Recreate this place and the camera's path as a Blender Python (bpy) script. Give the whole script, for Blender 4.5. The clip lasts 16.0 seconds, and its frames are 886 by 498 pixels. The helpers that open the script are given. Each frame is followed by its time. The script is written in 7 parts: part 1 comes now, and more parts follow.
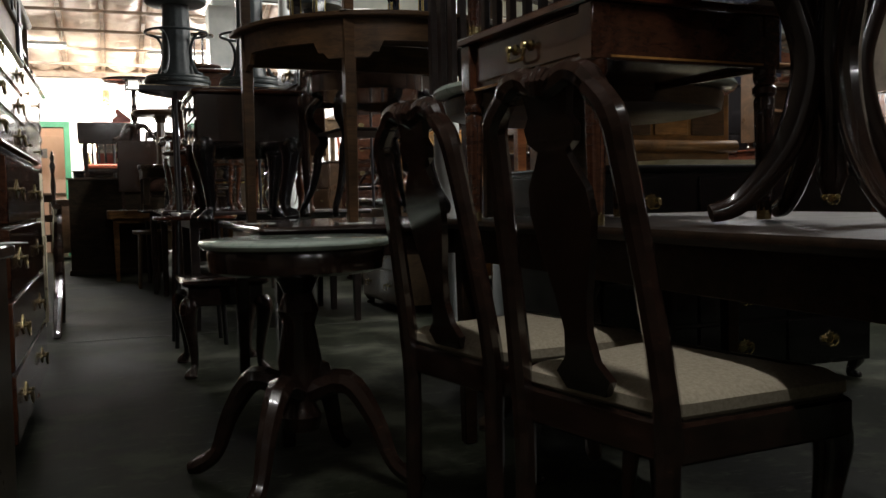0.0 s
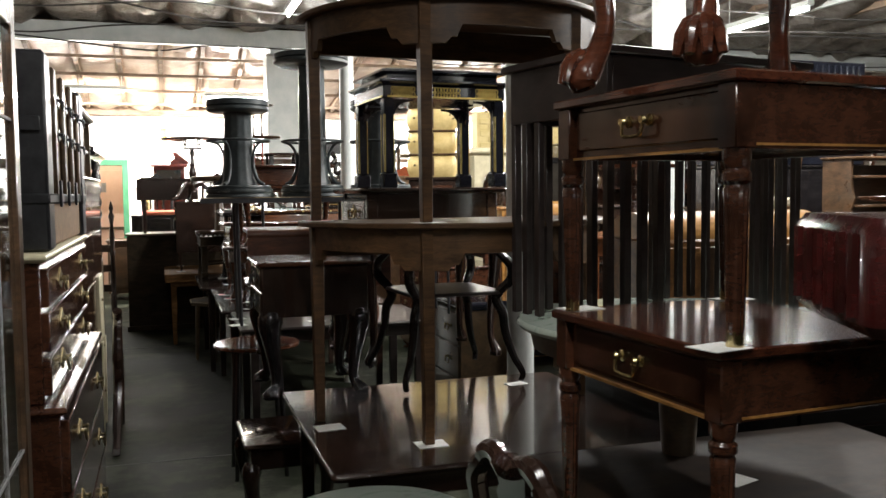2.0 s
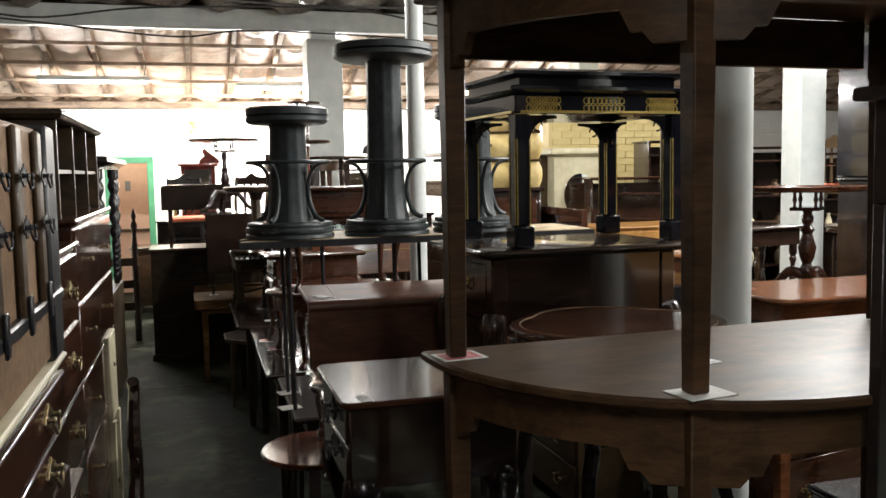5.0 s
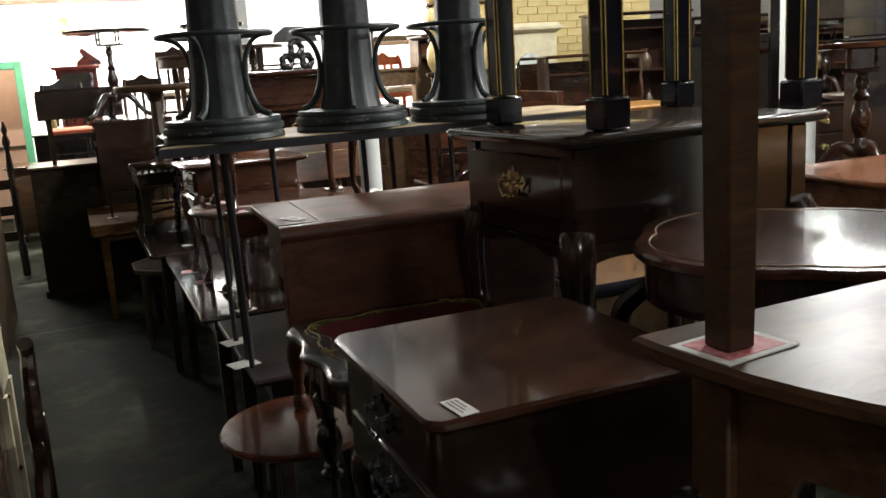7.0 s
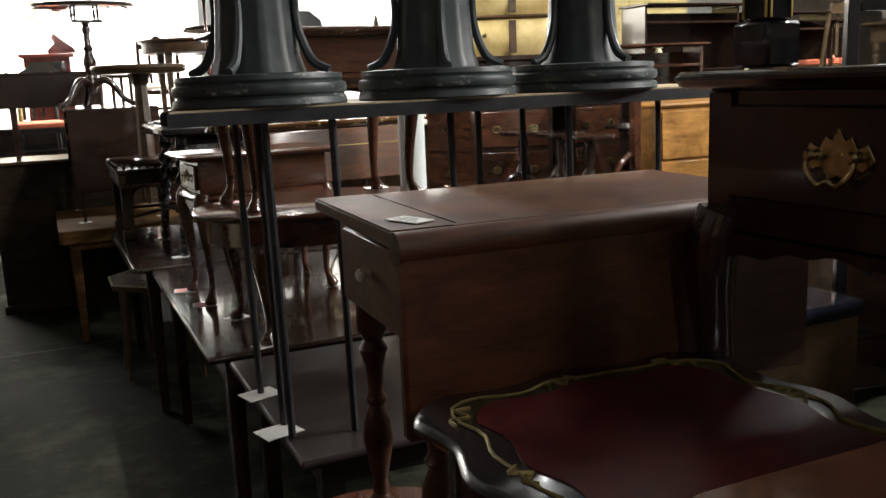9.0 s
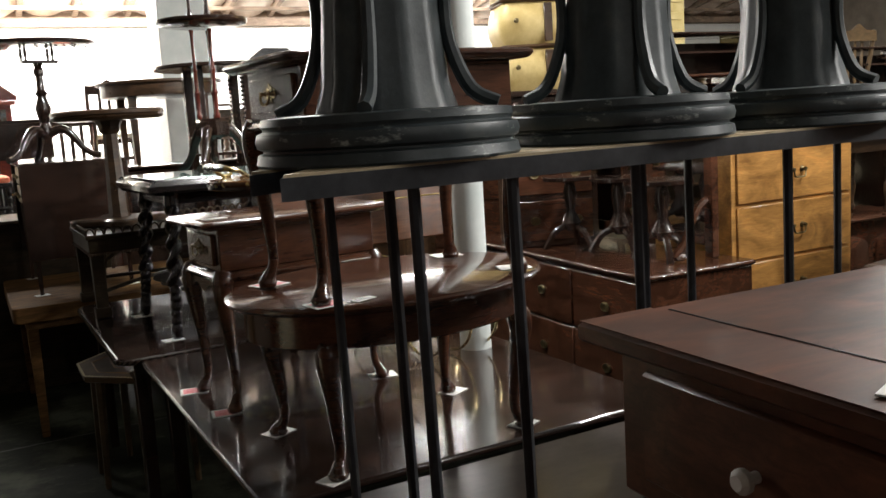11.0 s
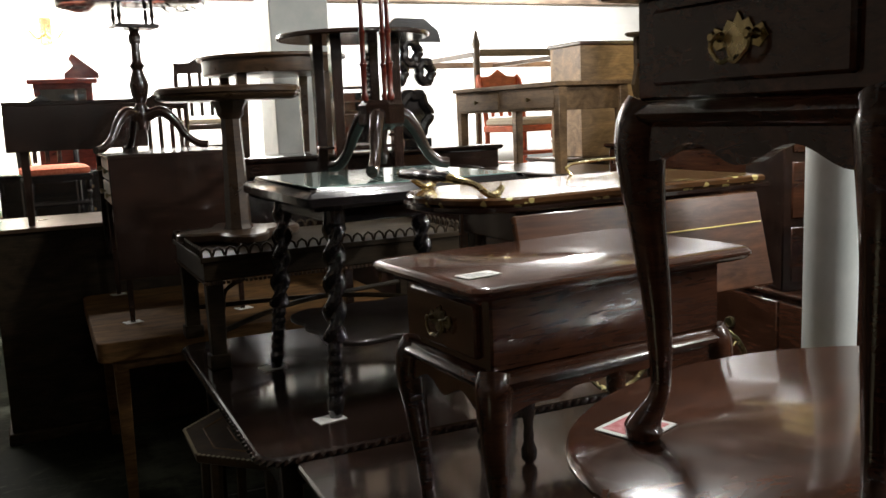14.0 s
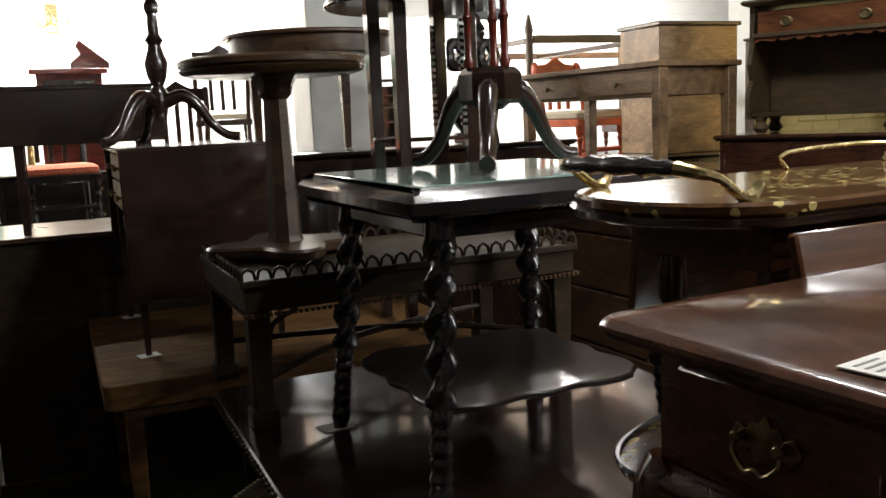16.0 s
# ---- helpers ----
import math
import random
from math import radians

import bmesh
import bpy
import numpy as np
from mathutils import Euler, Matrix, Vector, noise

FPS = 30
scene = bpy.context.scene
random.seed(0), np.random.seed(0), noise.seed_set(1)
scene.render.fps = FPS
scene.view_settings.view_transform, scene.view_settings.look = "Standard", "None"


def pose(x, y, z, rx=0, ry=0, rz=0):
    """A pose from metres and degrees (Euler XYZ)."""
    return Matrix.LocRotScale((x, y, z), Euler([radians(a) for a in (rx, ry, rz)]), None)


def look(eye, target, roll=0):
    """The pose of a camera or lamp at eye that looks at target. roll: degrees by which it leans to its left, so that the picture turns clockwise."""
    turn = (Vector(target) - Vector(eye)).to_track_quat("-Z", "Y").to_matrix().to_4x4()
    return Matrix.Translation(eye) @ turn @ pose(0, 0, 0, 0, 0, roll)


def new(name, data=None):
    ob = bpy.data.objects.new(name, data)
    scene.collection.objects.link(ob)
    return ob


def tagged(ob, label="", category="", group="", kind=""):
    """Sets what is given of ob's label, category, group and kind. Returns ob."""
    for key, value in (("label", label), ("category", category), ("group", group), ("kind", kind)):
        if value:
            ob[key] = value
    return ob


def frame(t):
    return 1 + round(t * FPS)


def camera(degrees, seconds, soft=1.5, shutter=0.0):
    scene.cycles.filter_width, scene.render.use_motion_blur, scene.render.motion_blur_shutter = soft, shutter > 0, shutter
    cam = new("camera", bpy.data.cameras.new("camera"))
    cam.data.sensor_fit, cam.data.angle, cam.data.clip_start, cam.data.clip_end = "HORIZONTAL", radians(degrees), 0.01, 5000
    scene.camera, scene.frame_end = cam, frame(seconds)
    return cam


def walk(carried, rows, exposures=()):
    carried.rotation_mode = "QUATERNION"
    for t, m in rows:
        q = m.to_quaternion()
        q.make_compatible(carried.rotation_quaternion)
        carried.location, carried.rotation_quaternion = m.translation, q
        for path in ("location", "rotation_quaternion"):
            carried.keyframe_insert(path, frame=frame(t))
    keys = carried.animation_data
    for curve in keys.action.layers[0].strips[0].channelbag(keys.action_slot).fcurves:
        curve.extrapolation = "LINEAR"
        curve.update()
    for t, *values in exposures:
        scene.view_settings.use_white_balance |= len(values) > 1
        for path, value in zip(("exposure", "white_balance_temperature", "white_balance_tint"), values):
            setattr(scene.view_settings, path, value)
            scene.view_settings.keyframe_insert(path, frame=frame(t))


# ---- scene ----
cam = camera(53.4, 16.0)
PATH = [
    (0, (0.123, -1.002, 0.81), (0.829, 0.866, 0.694), -1.1),
    (0.5, (0.102, -0.989, 1.005), (0.774, 0.891, 0.885), -0.8),
    (1, (0.064, -0.9, 1.244), (0.693, 0.995, 1.123), -0.3),
    (1.5, (0.067, -0.822, 1.406), (0.687, 1.076, 1.286), -0.3),
    (2, (0.112, -0.736, 1.555), (0.714, 1.167, 1.427), -0.6),
    (2.5, (0.144, -0.582, 1.669), (0.729, 1.326, 1.533), -0.5),
    (3, (0.155, -0.331, 1.794), (0.734, 1.578, 1.65), -0.8),
    (3.5, (0.21, -0.052, 1.837), (0.758, 1.866, 1.689), -0.7),
    (3.7, (0.218, 0.061, 1.837), (0.74, 1.986, 1.686), -0.5),
    (5.8, (0.089, 1.143, 1.805), (0.688, 3.038, 1.575), -2.6),
    (6, (0.087, 1.248, 1.797), (0.719, 3.123, 1.503), -2.9),
    (6.5, (0.084, 1.509, 1.789), (0.767, 3.344, 1.38), -3.4),
    (7, (0.085, 1.775, 1.738), (0.82, 3.59, 1.332), -3.7),
    (7.5, (0.068, 2.01, 1.658), (0.842, 3.811, 1.26), -3.8),
    (8, (0.06, 2.231, 1.601), (0.831, 4.034, 1.206), -3.3),
    (8.5, (0.092, 2.488, 1.579), (0.853, 4.295, 1.185), -3.0),
    (8.7, (0.091, 2.608, 1.58), (0.861, 4.412, 1.19), -2.7),
    (10.8, (-0.019, 3.564, 1.596), (0.942, 5.295, 1.306), -3.9),
    (11, (-0.023, 3.638, 1.597), (0.906, 5.384, 1.303), -3.6),
    (11.5, (-0.031, 3.857, 1.588), (0.830, 5.638, 1.295), -2.0),
    (12, (-0.040, 4.114, 1.598), (0.833, 5.889, 1.301), -2.4),
    (12.5, (-0.027, 4.342, 1.598), (0.853, 6.113, 1.299), -2.7),
    (13, (-0.047, 4.549, 1.597), (0.803, 6.334, 1.296), -2.4),
    (13.5, (-0.069, 4.753, 1.618), (0.770, 6.543, 1.316), -2.5),
    (14, (-0.038, 4.981, 1.613), (0.776, 6.782, 1.306), -2.4),
    (14.5, (-0.023, 5.175, 1.611), (0.754, 6.991, 1.298), -2.0),
    (15, (-0.028, 5.387, 1.607), (0.749, 7.205, 1.300), -2.2),
    (15.5, (-0.037, 5.571, 1.575), (0.754, 7.383, 1.270), -2.5),
    (16, (0.021, 5.800, 1.552), (0.814, 7.612, 1.253), -2.5),
]
walk(cam, [(t, look(eye, target, roll)) for t, eye, target, roll in PATH],
     [(0, -0.05), (0.8, 0.35), (1.5, 0.52), (3.5, 0.3), (6, 0.02), (7, 0.18), (8, 0.36), (12, 0.12), (14.5, -0.26), (16, -0.2)])

# ---- world and light ----
world = bpy.data.worlds.new("world")
scene.world = world
world.use_nodes = True
world.node_tree.nodes["Background"].inputs[0].default_value = (0.9, 0.95, 1.0, 1)
world.node_tree.nodes["Background"].inputs[1].default_value = 0.06


def area_lamp(name, m, sx, sy, watts, colour):
    data = bpy.data.lights.new(name, "AREA")
    data.shape, data.size, data.size_y, data.energy, data.color = "RECTANGLE", sx, sy, watts, colour
    ob = new(name, data)
    ob.matrix_basis = m
    return ob


COOL, WARM = (1.0, 0.975, 0.935), (1.0, 0.9, 0.74)
# strip lights: x, y, z, turn about z, watts; most are unseen, added as fill
STRIPS_AND_FILL = [(1.30, 7.2, 3.28, 90, 84), (5.98, 6.9, 3.28, 90, 200), (1.4, 12.9, 3.02, 0, 330), (5.0, 12.9, 3.02, 0, 300),
          (-1.0, 12.6, 3.05, 0, 130), (3.6, 4.6, 3.3, 90, 160), (5.6, 3.0, 3.3, 90, 170), (2.6, 2.3, 3.3, 90, 30),
          (0.3, -0.3, 3.3, 90, 42), (3.6, -2.6, 3.3, 90, 10), (0.6, -6.2, 3.3, 0, 22), (3.4, -6.2, 3.3, 0, 22)]
# a bare tube throws light to both sides as well as down
for sx_, sy_, sz_, turn_, watts_ in STRIPS_AND_FILL:
    for lean_ in (-48, 48):
        area_lamp("strip_and_fill_lamp", pose(sx_, sy_, sz_ - 0.06, lean_, 0, turn_), 1.3, 0.06, watts_ / 2, COOL)
bulb = bpy.data.lights.new("lamp_bulb", "POINT")
bulb.energy, bulb.color, bulb.shadow_soft_size = 25, WARM, 0.12
new("lamp_bulb", bulb).location = (0.02, 13.3, 2.45)


# ---- materials ----
def material(name, rough=0.5, metal=0.0, coat=0.0):
    m = bpy.data.materials.new(name)
    m.use_nodes = True
    b = m.node_tree.nodes["Principled BSDF"]
    b.inputs["Roughness"].default_value, b.inputs["Metallic"].default_value = rough, metal
    b.inputs["Coat Weight"].default_value, b.inputs["Coat Roughness"].default_value = coat, 0.045
    return m, m.node_tree, b


def mapped(tree, scale, kind="Object"):
    tc, mp = tree.nodes.new("ShaderNodeTexCoord"), tree.nodes.new("ShaderNodeMapping")
    mp.inputs["Scale"].default_value = scale
    tree.links.new(tc.outputs[kind], mp.inputs["Vector"])
    return mp.outputs["Vector"]


def noise_node(tree, vec, scale, detail=5, rough=0.6, distort=0.0):
    n = tree.nodes.new("ShaderNodeTexNoise")
    n.inputs["Scale"].default_value, n.inputs["Detail"].default_value = scale, detail
    n.inputs["Roughness"].default_value, n.inputs["Distortion"].default_value = rough, distort
    tree.links.new(vec, n.inputs["Vector"])
    return n.outputs["Fac"]


def ramp(tree, fac, stops):
    r = tree.nodes.new("ShaderNodeValToRGB")
    while len(r.color_ramp.elements) < len(stops):
        r.color_ramp.elements.new(0.5)
    for e, (p, c) in zip(r.color_ramp.elements, stops):
        e.position, e.color = p, (*c, 1)
    tree.links.new(fac, r.inputs["Fac"])
    return r.outputs["Color"]


def mix(tree, fac, a, b, blend="MIX"):
    n = tree.nodes.new("ShaderNodeMix")
    n.data_type, n.blend_type = "RGBA", blend
    for sock, v in ((n.inputs[0], fac), (n.inputs[6], a), (n.inputs[7], b)):
        if isinstance(v, (int, float)):
            sock.default_value = v
        elif isinstance(v, tuple):
            sock.default_value = (*v, 1)
        else:
            tree.links.new(v, sock)
    return n.outputs[2]


def bump(tree, bsdf, height, strength, dist=0.002):
    n = tree.nodes.new("ShaderNodeBump")
    n.inputs["Strength"].default_value, n.inputs["Distance"].default_value = strength, dist
    tree.links.new(height, n.inputs["Height"])
    tree.links.new(n.outputs["Normal"], bsdf.inputs["Normal"])


def ranged(tree, fac, lo, hi):
    n = tree.nodes.new("ShaderNodeMapRange")
    n.inputs["To Min"].default_value, n.inputs["To Max"].default_value = lo, hi
    tree.links.new(fac, n.inputs["Value"])
    return n.outputs["Result"]


def wood(name, dark, light, rough=0.28, coat=0.35, grain=1.0):
    m, t, b = material(name, rough, 0, coat)
    info = t.nodes.new("ShaderNodeObjectInfo")
    v = mapped(t, (1.6 * grain, 5.5 * grain, 16 * grain))
    add = t.nodes.new("ShaderNodeVectorMath")
    add.operation = "ADD"
    t.links.new(v, add.inputs[0])
    cb = t.nodes.new("ShaderNodeCombineXYZ")
    sc = t.nodes.new("ShaderNodeMath")
    sc.operation = "MULTIPLY"
    sc.inputs[1].default_value = 30
    t.links.new(info.outputs["Random"], sc.inputs[0])
    t.links.new(sc.outputs[0], cb.inputs[1])
    t.links.new(cb.outputs[0], add.inputs[1])
    fine = noise_node(t, add.outputs[0], 5.5, 8, 0.68, 0.9)
    broad = noise_node(t, mapped(t, (1, 3, 3)), 2.2, 3, 0.5)
    col = ramp(t, fine, [(0.3, dark), (0.7, light)])
    mid = tuple((a + c) / 2 for a, c in zip(dark, light))
    col = mix(t, ranged(t, broad, 0, 0.4), col, mid)
    figure = noise_node(t, mapped(t, (1, 2.2, 2.2)), 3.1 * grain, 6, 0.62, 1.4)
    col = mix(t, 1.0, col, ramp(t, figure, [(0.32, (0.5, 0.47, 0.45)), (0.52, (1.0, 1.0, 1.0)), (0.7, (1.5, 1.42, 1.35))]), "MULTIPLY")
    vary = ranged(t, info.outputs["Random"], 0.8, 1.2)
    hsv = t.nodes.new("ShaderNodeHueSaturation")
    t.links.new(col, hsv.inputs["Color"])
    t.links.new(vary, hsv.inputs["Value"])
    t.links.new(hsv.outputs[0], b.inputs["Base Color"])
    smear = noise_node(t, mapped(t, (1, 1, 1)), 7, 5, 0.7)
    t.links.new(ranged(t, smear, max(rough - 0.08, 0.06), rough + 0.12), b.inputs["Roughness"])
    t.links.new(ranged(t, figure, 0.03, 0.13), b.inputs["Coat Roughness"])
    bump(t, b, fine, 0.035, 0.0005)
    return m


def speckled(name, c1, c2, scale, rough=0.5, metal=0.0, bumpy=0.2, coat=0.0, lo=0.35, hi=0.65, kind="Object"):
    m, t, b = material(name, rough, metal, coat)
    f = noise_node(t, mapped(t, (1, 1, 1), kind), scale, 6, 0.65)
    t.links.new(ramp(t, f, [(lo, c1), (hi, c2)]), b.inputs["Base Color"])
    t.links.new(ranged(t, f, max(rough - 0.1, 0.04), rough + 0.12), b.inputs["Roughness"])
    if bumpy:
        bump(t, b, noise_node(t, mapped(t, (1, 1, 1), kind), scale * 4, 4), bumpy, 0.002)
    return m


MAHOG = wood("mahogany", (0.028, 0.0115, 0.007), (0.096, 0.037, 0.019), 0.2, 0.7)
CHERRY = wood("cherry_wood", (0.048, 0.014, 0.008), (0.14, 0.044, 0.022), 0.16, 0.9)
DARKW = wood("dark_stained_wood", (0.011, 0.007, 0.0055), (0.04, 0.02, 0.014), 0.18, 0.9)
EBON = wood("ebonised_wood", (0.005, 0.005, 0.006), (0.017, 0.015, 0.016), 0.22, 0.7)
SLATW = wood("grey_brown_stained_wood", (0.018, 0.0135, 0.013), (0.038, 0.028, 0.026), 0.34, 0.2)
WALNUT = wood("walnut", (0.034, 0.02, 0.011), (0.108, 0.06, 0.031), 0.28, 0.45)
OLIVEW = wood("aged_walnut", (0.042, 0.027, 0.013), (0.1, 0.064, 0.031), 0.42, 0.1)
PLANK = wood("scrubbed_brown_board", (0.075, 0.038, 0.013), (0.2, 0.105, 0.038), 0.75, 0.0)
PLANK.node_tree.nodes["Principled BSDF"].inputs["Specular IOR Level"].default_value = 0.2
OAK = wood("worn_oak", (0.16, 0.095, 0.045), (0.34, 0.22, 0.115), 0.48, 0.05)
HONEY = wood("honey_pine", (0.3, 0.135, 0.035), (0.55, 0.29, 0.085), 0.3, 0.3)
BURLD = wood("dark_burr_walnut", (0.055, 0.02, 0.008), (0.165, 0.062, 0.024), 0.22, 0.4, 0.6)
BURL = wood("burr_walnut", (0.1, 0.034, 0.014), (0.26, 0.1, 0.04), 0.22, 0.4, 0.6)
REDW = wood("red_stained_wood", (0.07, 0.01, 0.007), (0.17, 0.026, 0.015), 0.22, 0.5)
AGED = wood("aged_cherry", (0.05, 0.018, 0.009), (0.14, 0.052, 0.025), 0.4, 0.2)
REDLAC = wood("dark_red_lacquer", (0.03, 0.005, 0.005), (0.075, 0.009, 0.008), 0.24, 0.4)
PALEW = wood("pale_plywood", (0.42, 0.33, 0.2), (0.62, 0.5, 0.33), 0.5, 0.0)
SMOKE = wood("smoke_brown_board", (0.017, 0.012, 0.007), (0.042, 0.029, 0.016), 0.55, 0.0)
SMOKE.node_tree.nodes["Principled BSDF"].inputs["Specular IOR Level"].default_value = 0.15
UMBER = wood("umber_board", (0.012, 0.007, 0.004), (0.036, 0.02, 0.011), 0.5, 0.0)
UMBER.node_tree.nodes["Principled BSDF"].inputs["Specular IOR Level"].default_value = 0.12
SATIN = wood("satin_walnut", (0.036, 0.02, 0.01), (0.115, 0.062, 0.029), 0.42, 0.0)
SATIN.node_tree.nodes["Principled BSDF"].inputs["Specular IOR Level"].default_value = 0.32
GOLDW = wood("golden_walnut", (0.11, 0.05, 0.016), (0.25, 0.125, 0.042), 0.34, 0.2)
# red stain brightened: the strong light on the far chair is in the colour
LITREDW = wood("strongly_lit_red_stain", (0.3, 0.05, 0.018), (0.52, 0.11, 0.04), 0.3, 0.3)


def painted_iron(name, worn):
    m, t, b = material(name, 0.42)
    f = noise_node(t, mapped(t, (1, 1, 1)), 16, 6, 0.7)
    base = ramp(t, f, [(0.3, (0.018, 0.025, 0.028)), (0.55, (0.042, 0.054, 0.058)), (0.75, (0.075, 0.085, 0.078))])
    chip = noise_node(t, mapped(t, (1, 1, 2.4)), 9, 5, 0.75)
    col = mix(t, ramp(t, chip, [(worn, (0, 0, 0)), (worn + 0.07, (0.8, 0.8, 0.8))]), base, (0.34, 0.37, 0.35))
    t.links.new(col, b.inputs["Base Color"])
    t.links.new(ranged(t, f, 0.28, 0.55), b.inputs["Roughness"])
    bump(t, b, f, 0.3, 0.003)
    return m


IRON = painted_iron("dark_green_paint", 0.69)
IRONB = painted_iron("chipped_green_black_paint", 0.58)
BLACKM = speckled("black_steel", (0.012, 0.013, 0.016), (0.03, 0.031, 0.036), 30, 0.45, 0.0, 0.1)
LACQ = speckled("black_lacquer", (0.004, 0.005, 0.009), (0.014, 0.016, 0.024), 5, 0.12, 0, 0.02, 0.8)
GOLD = speckled("gold_paint", (0.5, 0.36, 0.09), (0.78, 0.6, 0.2), 40, 0.35, 0.6, 0.1)
BRASS = speckled("brass", (0.42, 0.33, 0.15), (0.74, 0.62, 0.34), 25, 0.24, 1.0, 0.05)
DARKBR = speckled("tarnished_brass", (0.12, 0.09, 0.045), (0.3, 0.24, 0.13), 40, 0.35, 1.0, 0.1)
CARD = speckled("paper_card", (0.74, 0.74, 0.7), (0.86, 0.86, 0.83), 60, 0.7, 0, 0.05)
REDINK = speckled("red_print", (0.5, 0.08, 0.09), (0.75, 0.35, 0.36), 70, 0.6, 0, 0.0)
INK = speckled("grey_print", (0.16, 0.16, 0.16), (0.3, 0.3, 0.3), 80, 0.6, 0, 0.0)
CREAM = speckled("cream_cloth", (0.36, 0.31, 0.22), (0.5, 0.44, 0.33), 120, 0.9, 0, 0.4)
CORAL = speckled("coral_cloth", (0.62, 0.12, 0.06), (0.8, 0.26, 0.15), 70, 0.85, 0, 0.3)
LEATHER = speckled("red_leather", (0.045, 0.005, 0.006), (0.095, 0.009, 0.011), 22, 0.32, 0, 0.15)
GREENP = speckled("green_paint", (0.035, 0.16, 0.085), (0.06, 0.22, 0.12), 8, 0.45, 0, 0.1)
WHITEP = speckled("white_paint", (0.68, 0.74, 0.72), (0.83, 0.86, 0.84), 5, 0.4, 0, 0.12)
YELLOW = speckled("yellow_paint", (0.66, 0.52, 0.2), (0.8, 0.66, 0.32), 4, 0.6, 0, 0.2)
PINKW = speckled("pinkish_plaster", (0.6, 0.4, 0.29), (0.68, 0.47, 0.35), 3, 0.7, 0, 0.1)
CREAMP = speckled("cream_paint", (0.55, 0.5, 0.33), (0.7, 0.64, 0.45), 10, 0.5, 0, 0.15)
PARCH = speckled("parchment", (0.5, 0.36, 0.13), (0.72, 0.57, 0.26), 7, 0.4, 0, 0.1)
STRAP = speckled("black_leather_strap", (0.008, 0.009, 0.011), (0.025, 0.026, 0.03), 20, 0.4, 0, 0.2)
CORK = speckled("tan_leather", (0.17, 0.1, 0.055), (0.32, 0.2, 0.11), 30, 0.55, 0, 0.3)
ROOFW = wood("roof_timber", (0.2, 0.14, 0.1), (0.36, 0.27, 0.2), 0.7, 0.0)
CABLE = speckled("dusty_cable", (0.03, 0.03, 0.03), (0.09, 0.085, 0.08), 30, 0.7, 0, 0.0)
SHADE = speckled("lamp_cloth", (0.75, 0.68, 0.52), (0.85, 0.78, 0.62), 40, 0.8, 0, 0.1)


def emissive(name, colour, strength):
    m, t, b = material(name, 0.4)
    b.inputs["Base Color"].default_value = (*colour, 1)
    b.inputs["Emission Color"].default_value = (*colour, 1)
    b.inputs["Emission Strength"].default_value = strength
    return m


TUBE = emissive("lit_tube", (0.95, 1.0, 0.97), 9)
BULBM = emissive("lit_bulb", (1.0, 0.88, 0.68), 14)


def marble_mat(name, base, vein):
    m, t, b = material(name, 0.12, 0, 0.4)
    f = noise_node(t, mapped(t, (1, 2.2, 1)), 4.5, 9, 0.62, 2.2)
    t.links.new(ramp(t, f, [(0.38, vein), (0.47, base), (0.6, base), (0.68, tuple(c * 0.8 for c in base))]), b.inputs["Base Color"])
    return m


MARBLE = marble_mat("pale_green_marble", (0.52, 0.6, 0.53), (0.36, 0.45, 0.38))
# slate lightened so its colour carries the bluish reflection on the tabletop
SLATE = marble_mat("dark_green_slate", (0.13, 0.2, 0.18), (0.06, 0.1, 0.09))
GILT = speckled("dull_gilding", (0.16, 0.12, 0.04), (0.34, 0.27, 0.1), 40, 0.45, 0.5, 0.1)


def marquetry():
    m, t, b = material("marquetry_veneer", 0.16, 0, 0.5)
    f = noise_node(t, mapped(t, (2, 9, 9)), 4, 7, 0.6, 0.7)
    base = ramp(t, f, [(0.3, (0.07, 0.032, 0.013)), (0.7, (0.14, 0.068, 0.026))])
    vor = t.nodes.new("ShaderNodeTexVoronoi")
    vor.inputs["Scale"].default_value = 34
    t.links.new(mapped(t, (1, 2.0, 1)), vor.inputs["Vector"])
    area = noise_node(t, mapped(t, (1, 1.6, 1)), 5, 2)
    leaf = t.nodes.new("ShaderNodeMath")
    leaf.operation = "LESS_THAN"
    leaf.inputs[1].default_value = 0.36
    t.links.new(vor.outputs["Distance"], leaf.inputs[0])
    gate = t.nodes.new("ShaderNodeMath")
    gate.operation = "GREATER_THAN"
    gate.inputs[1].default_value = 0.5
    t.links.new(area, gate.inputs[0])
    both = t.nodes.new("ShaderNodeMath")
    both.operation = "MULTIPLY"
    t.links.new(leaf.outputs[0], both.inputs[0])
    t.links.new(gate.outputs[0], both.inputs[1])
    t.links.new(mix(t, both.outputs[0], base, (0.62, 0.52, 0.2)), b.inputs["Base Color"])
    return m


MARQ = marquetry()


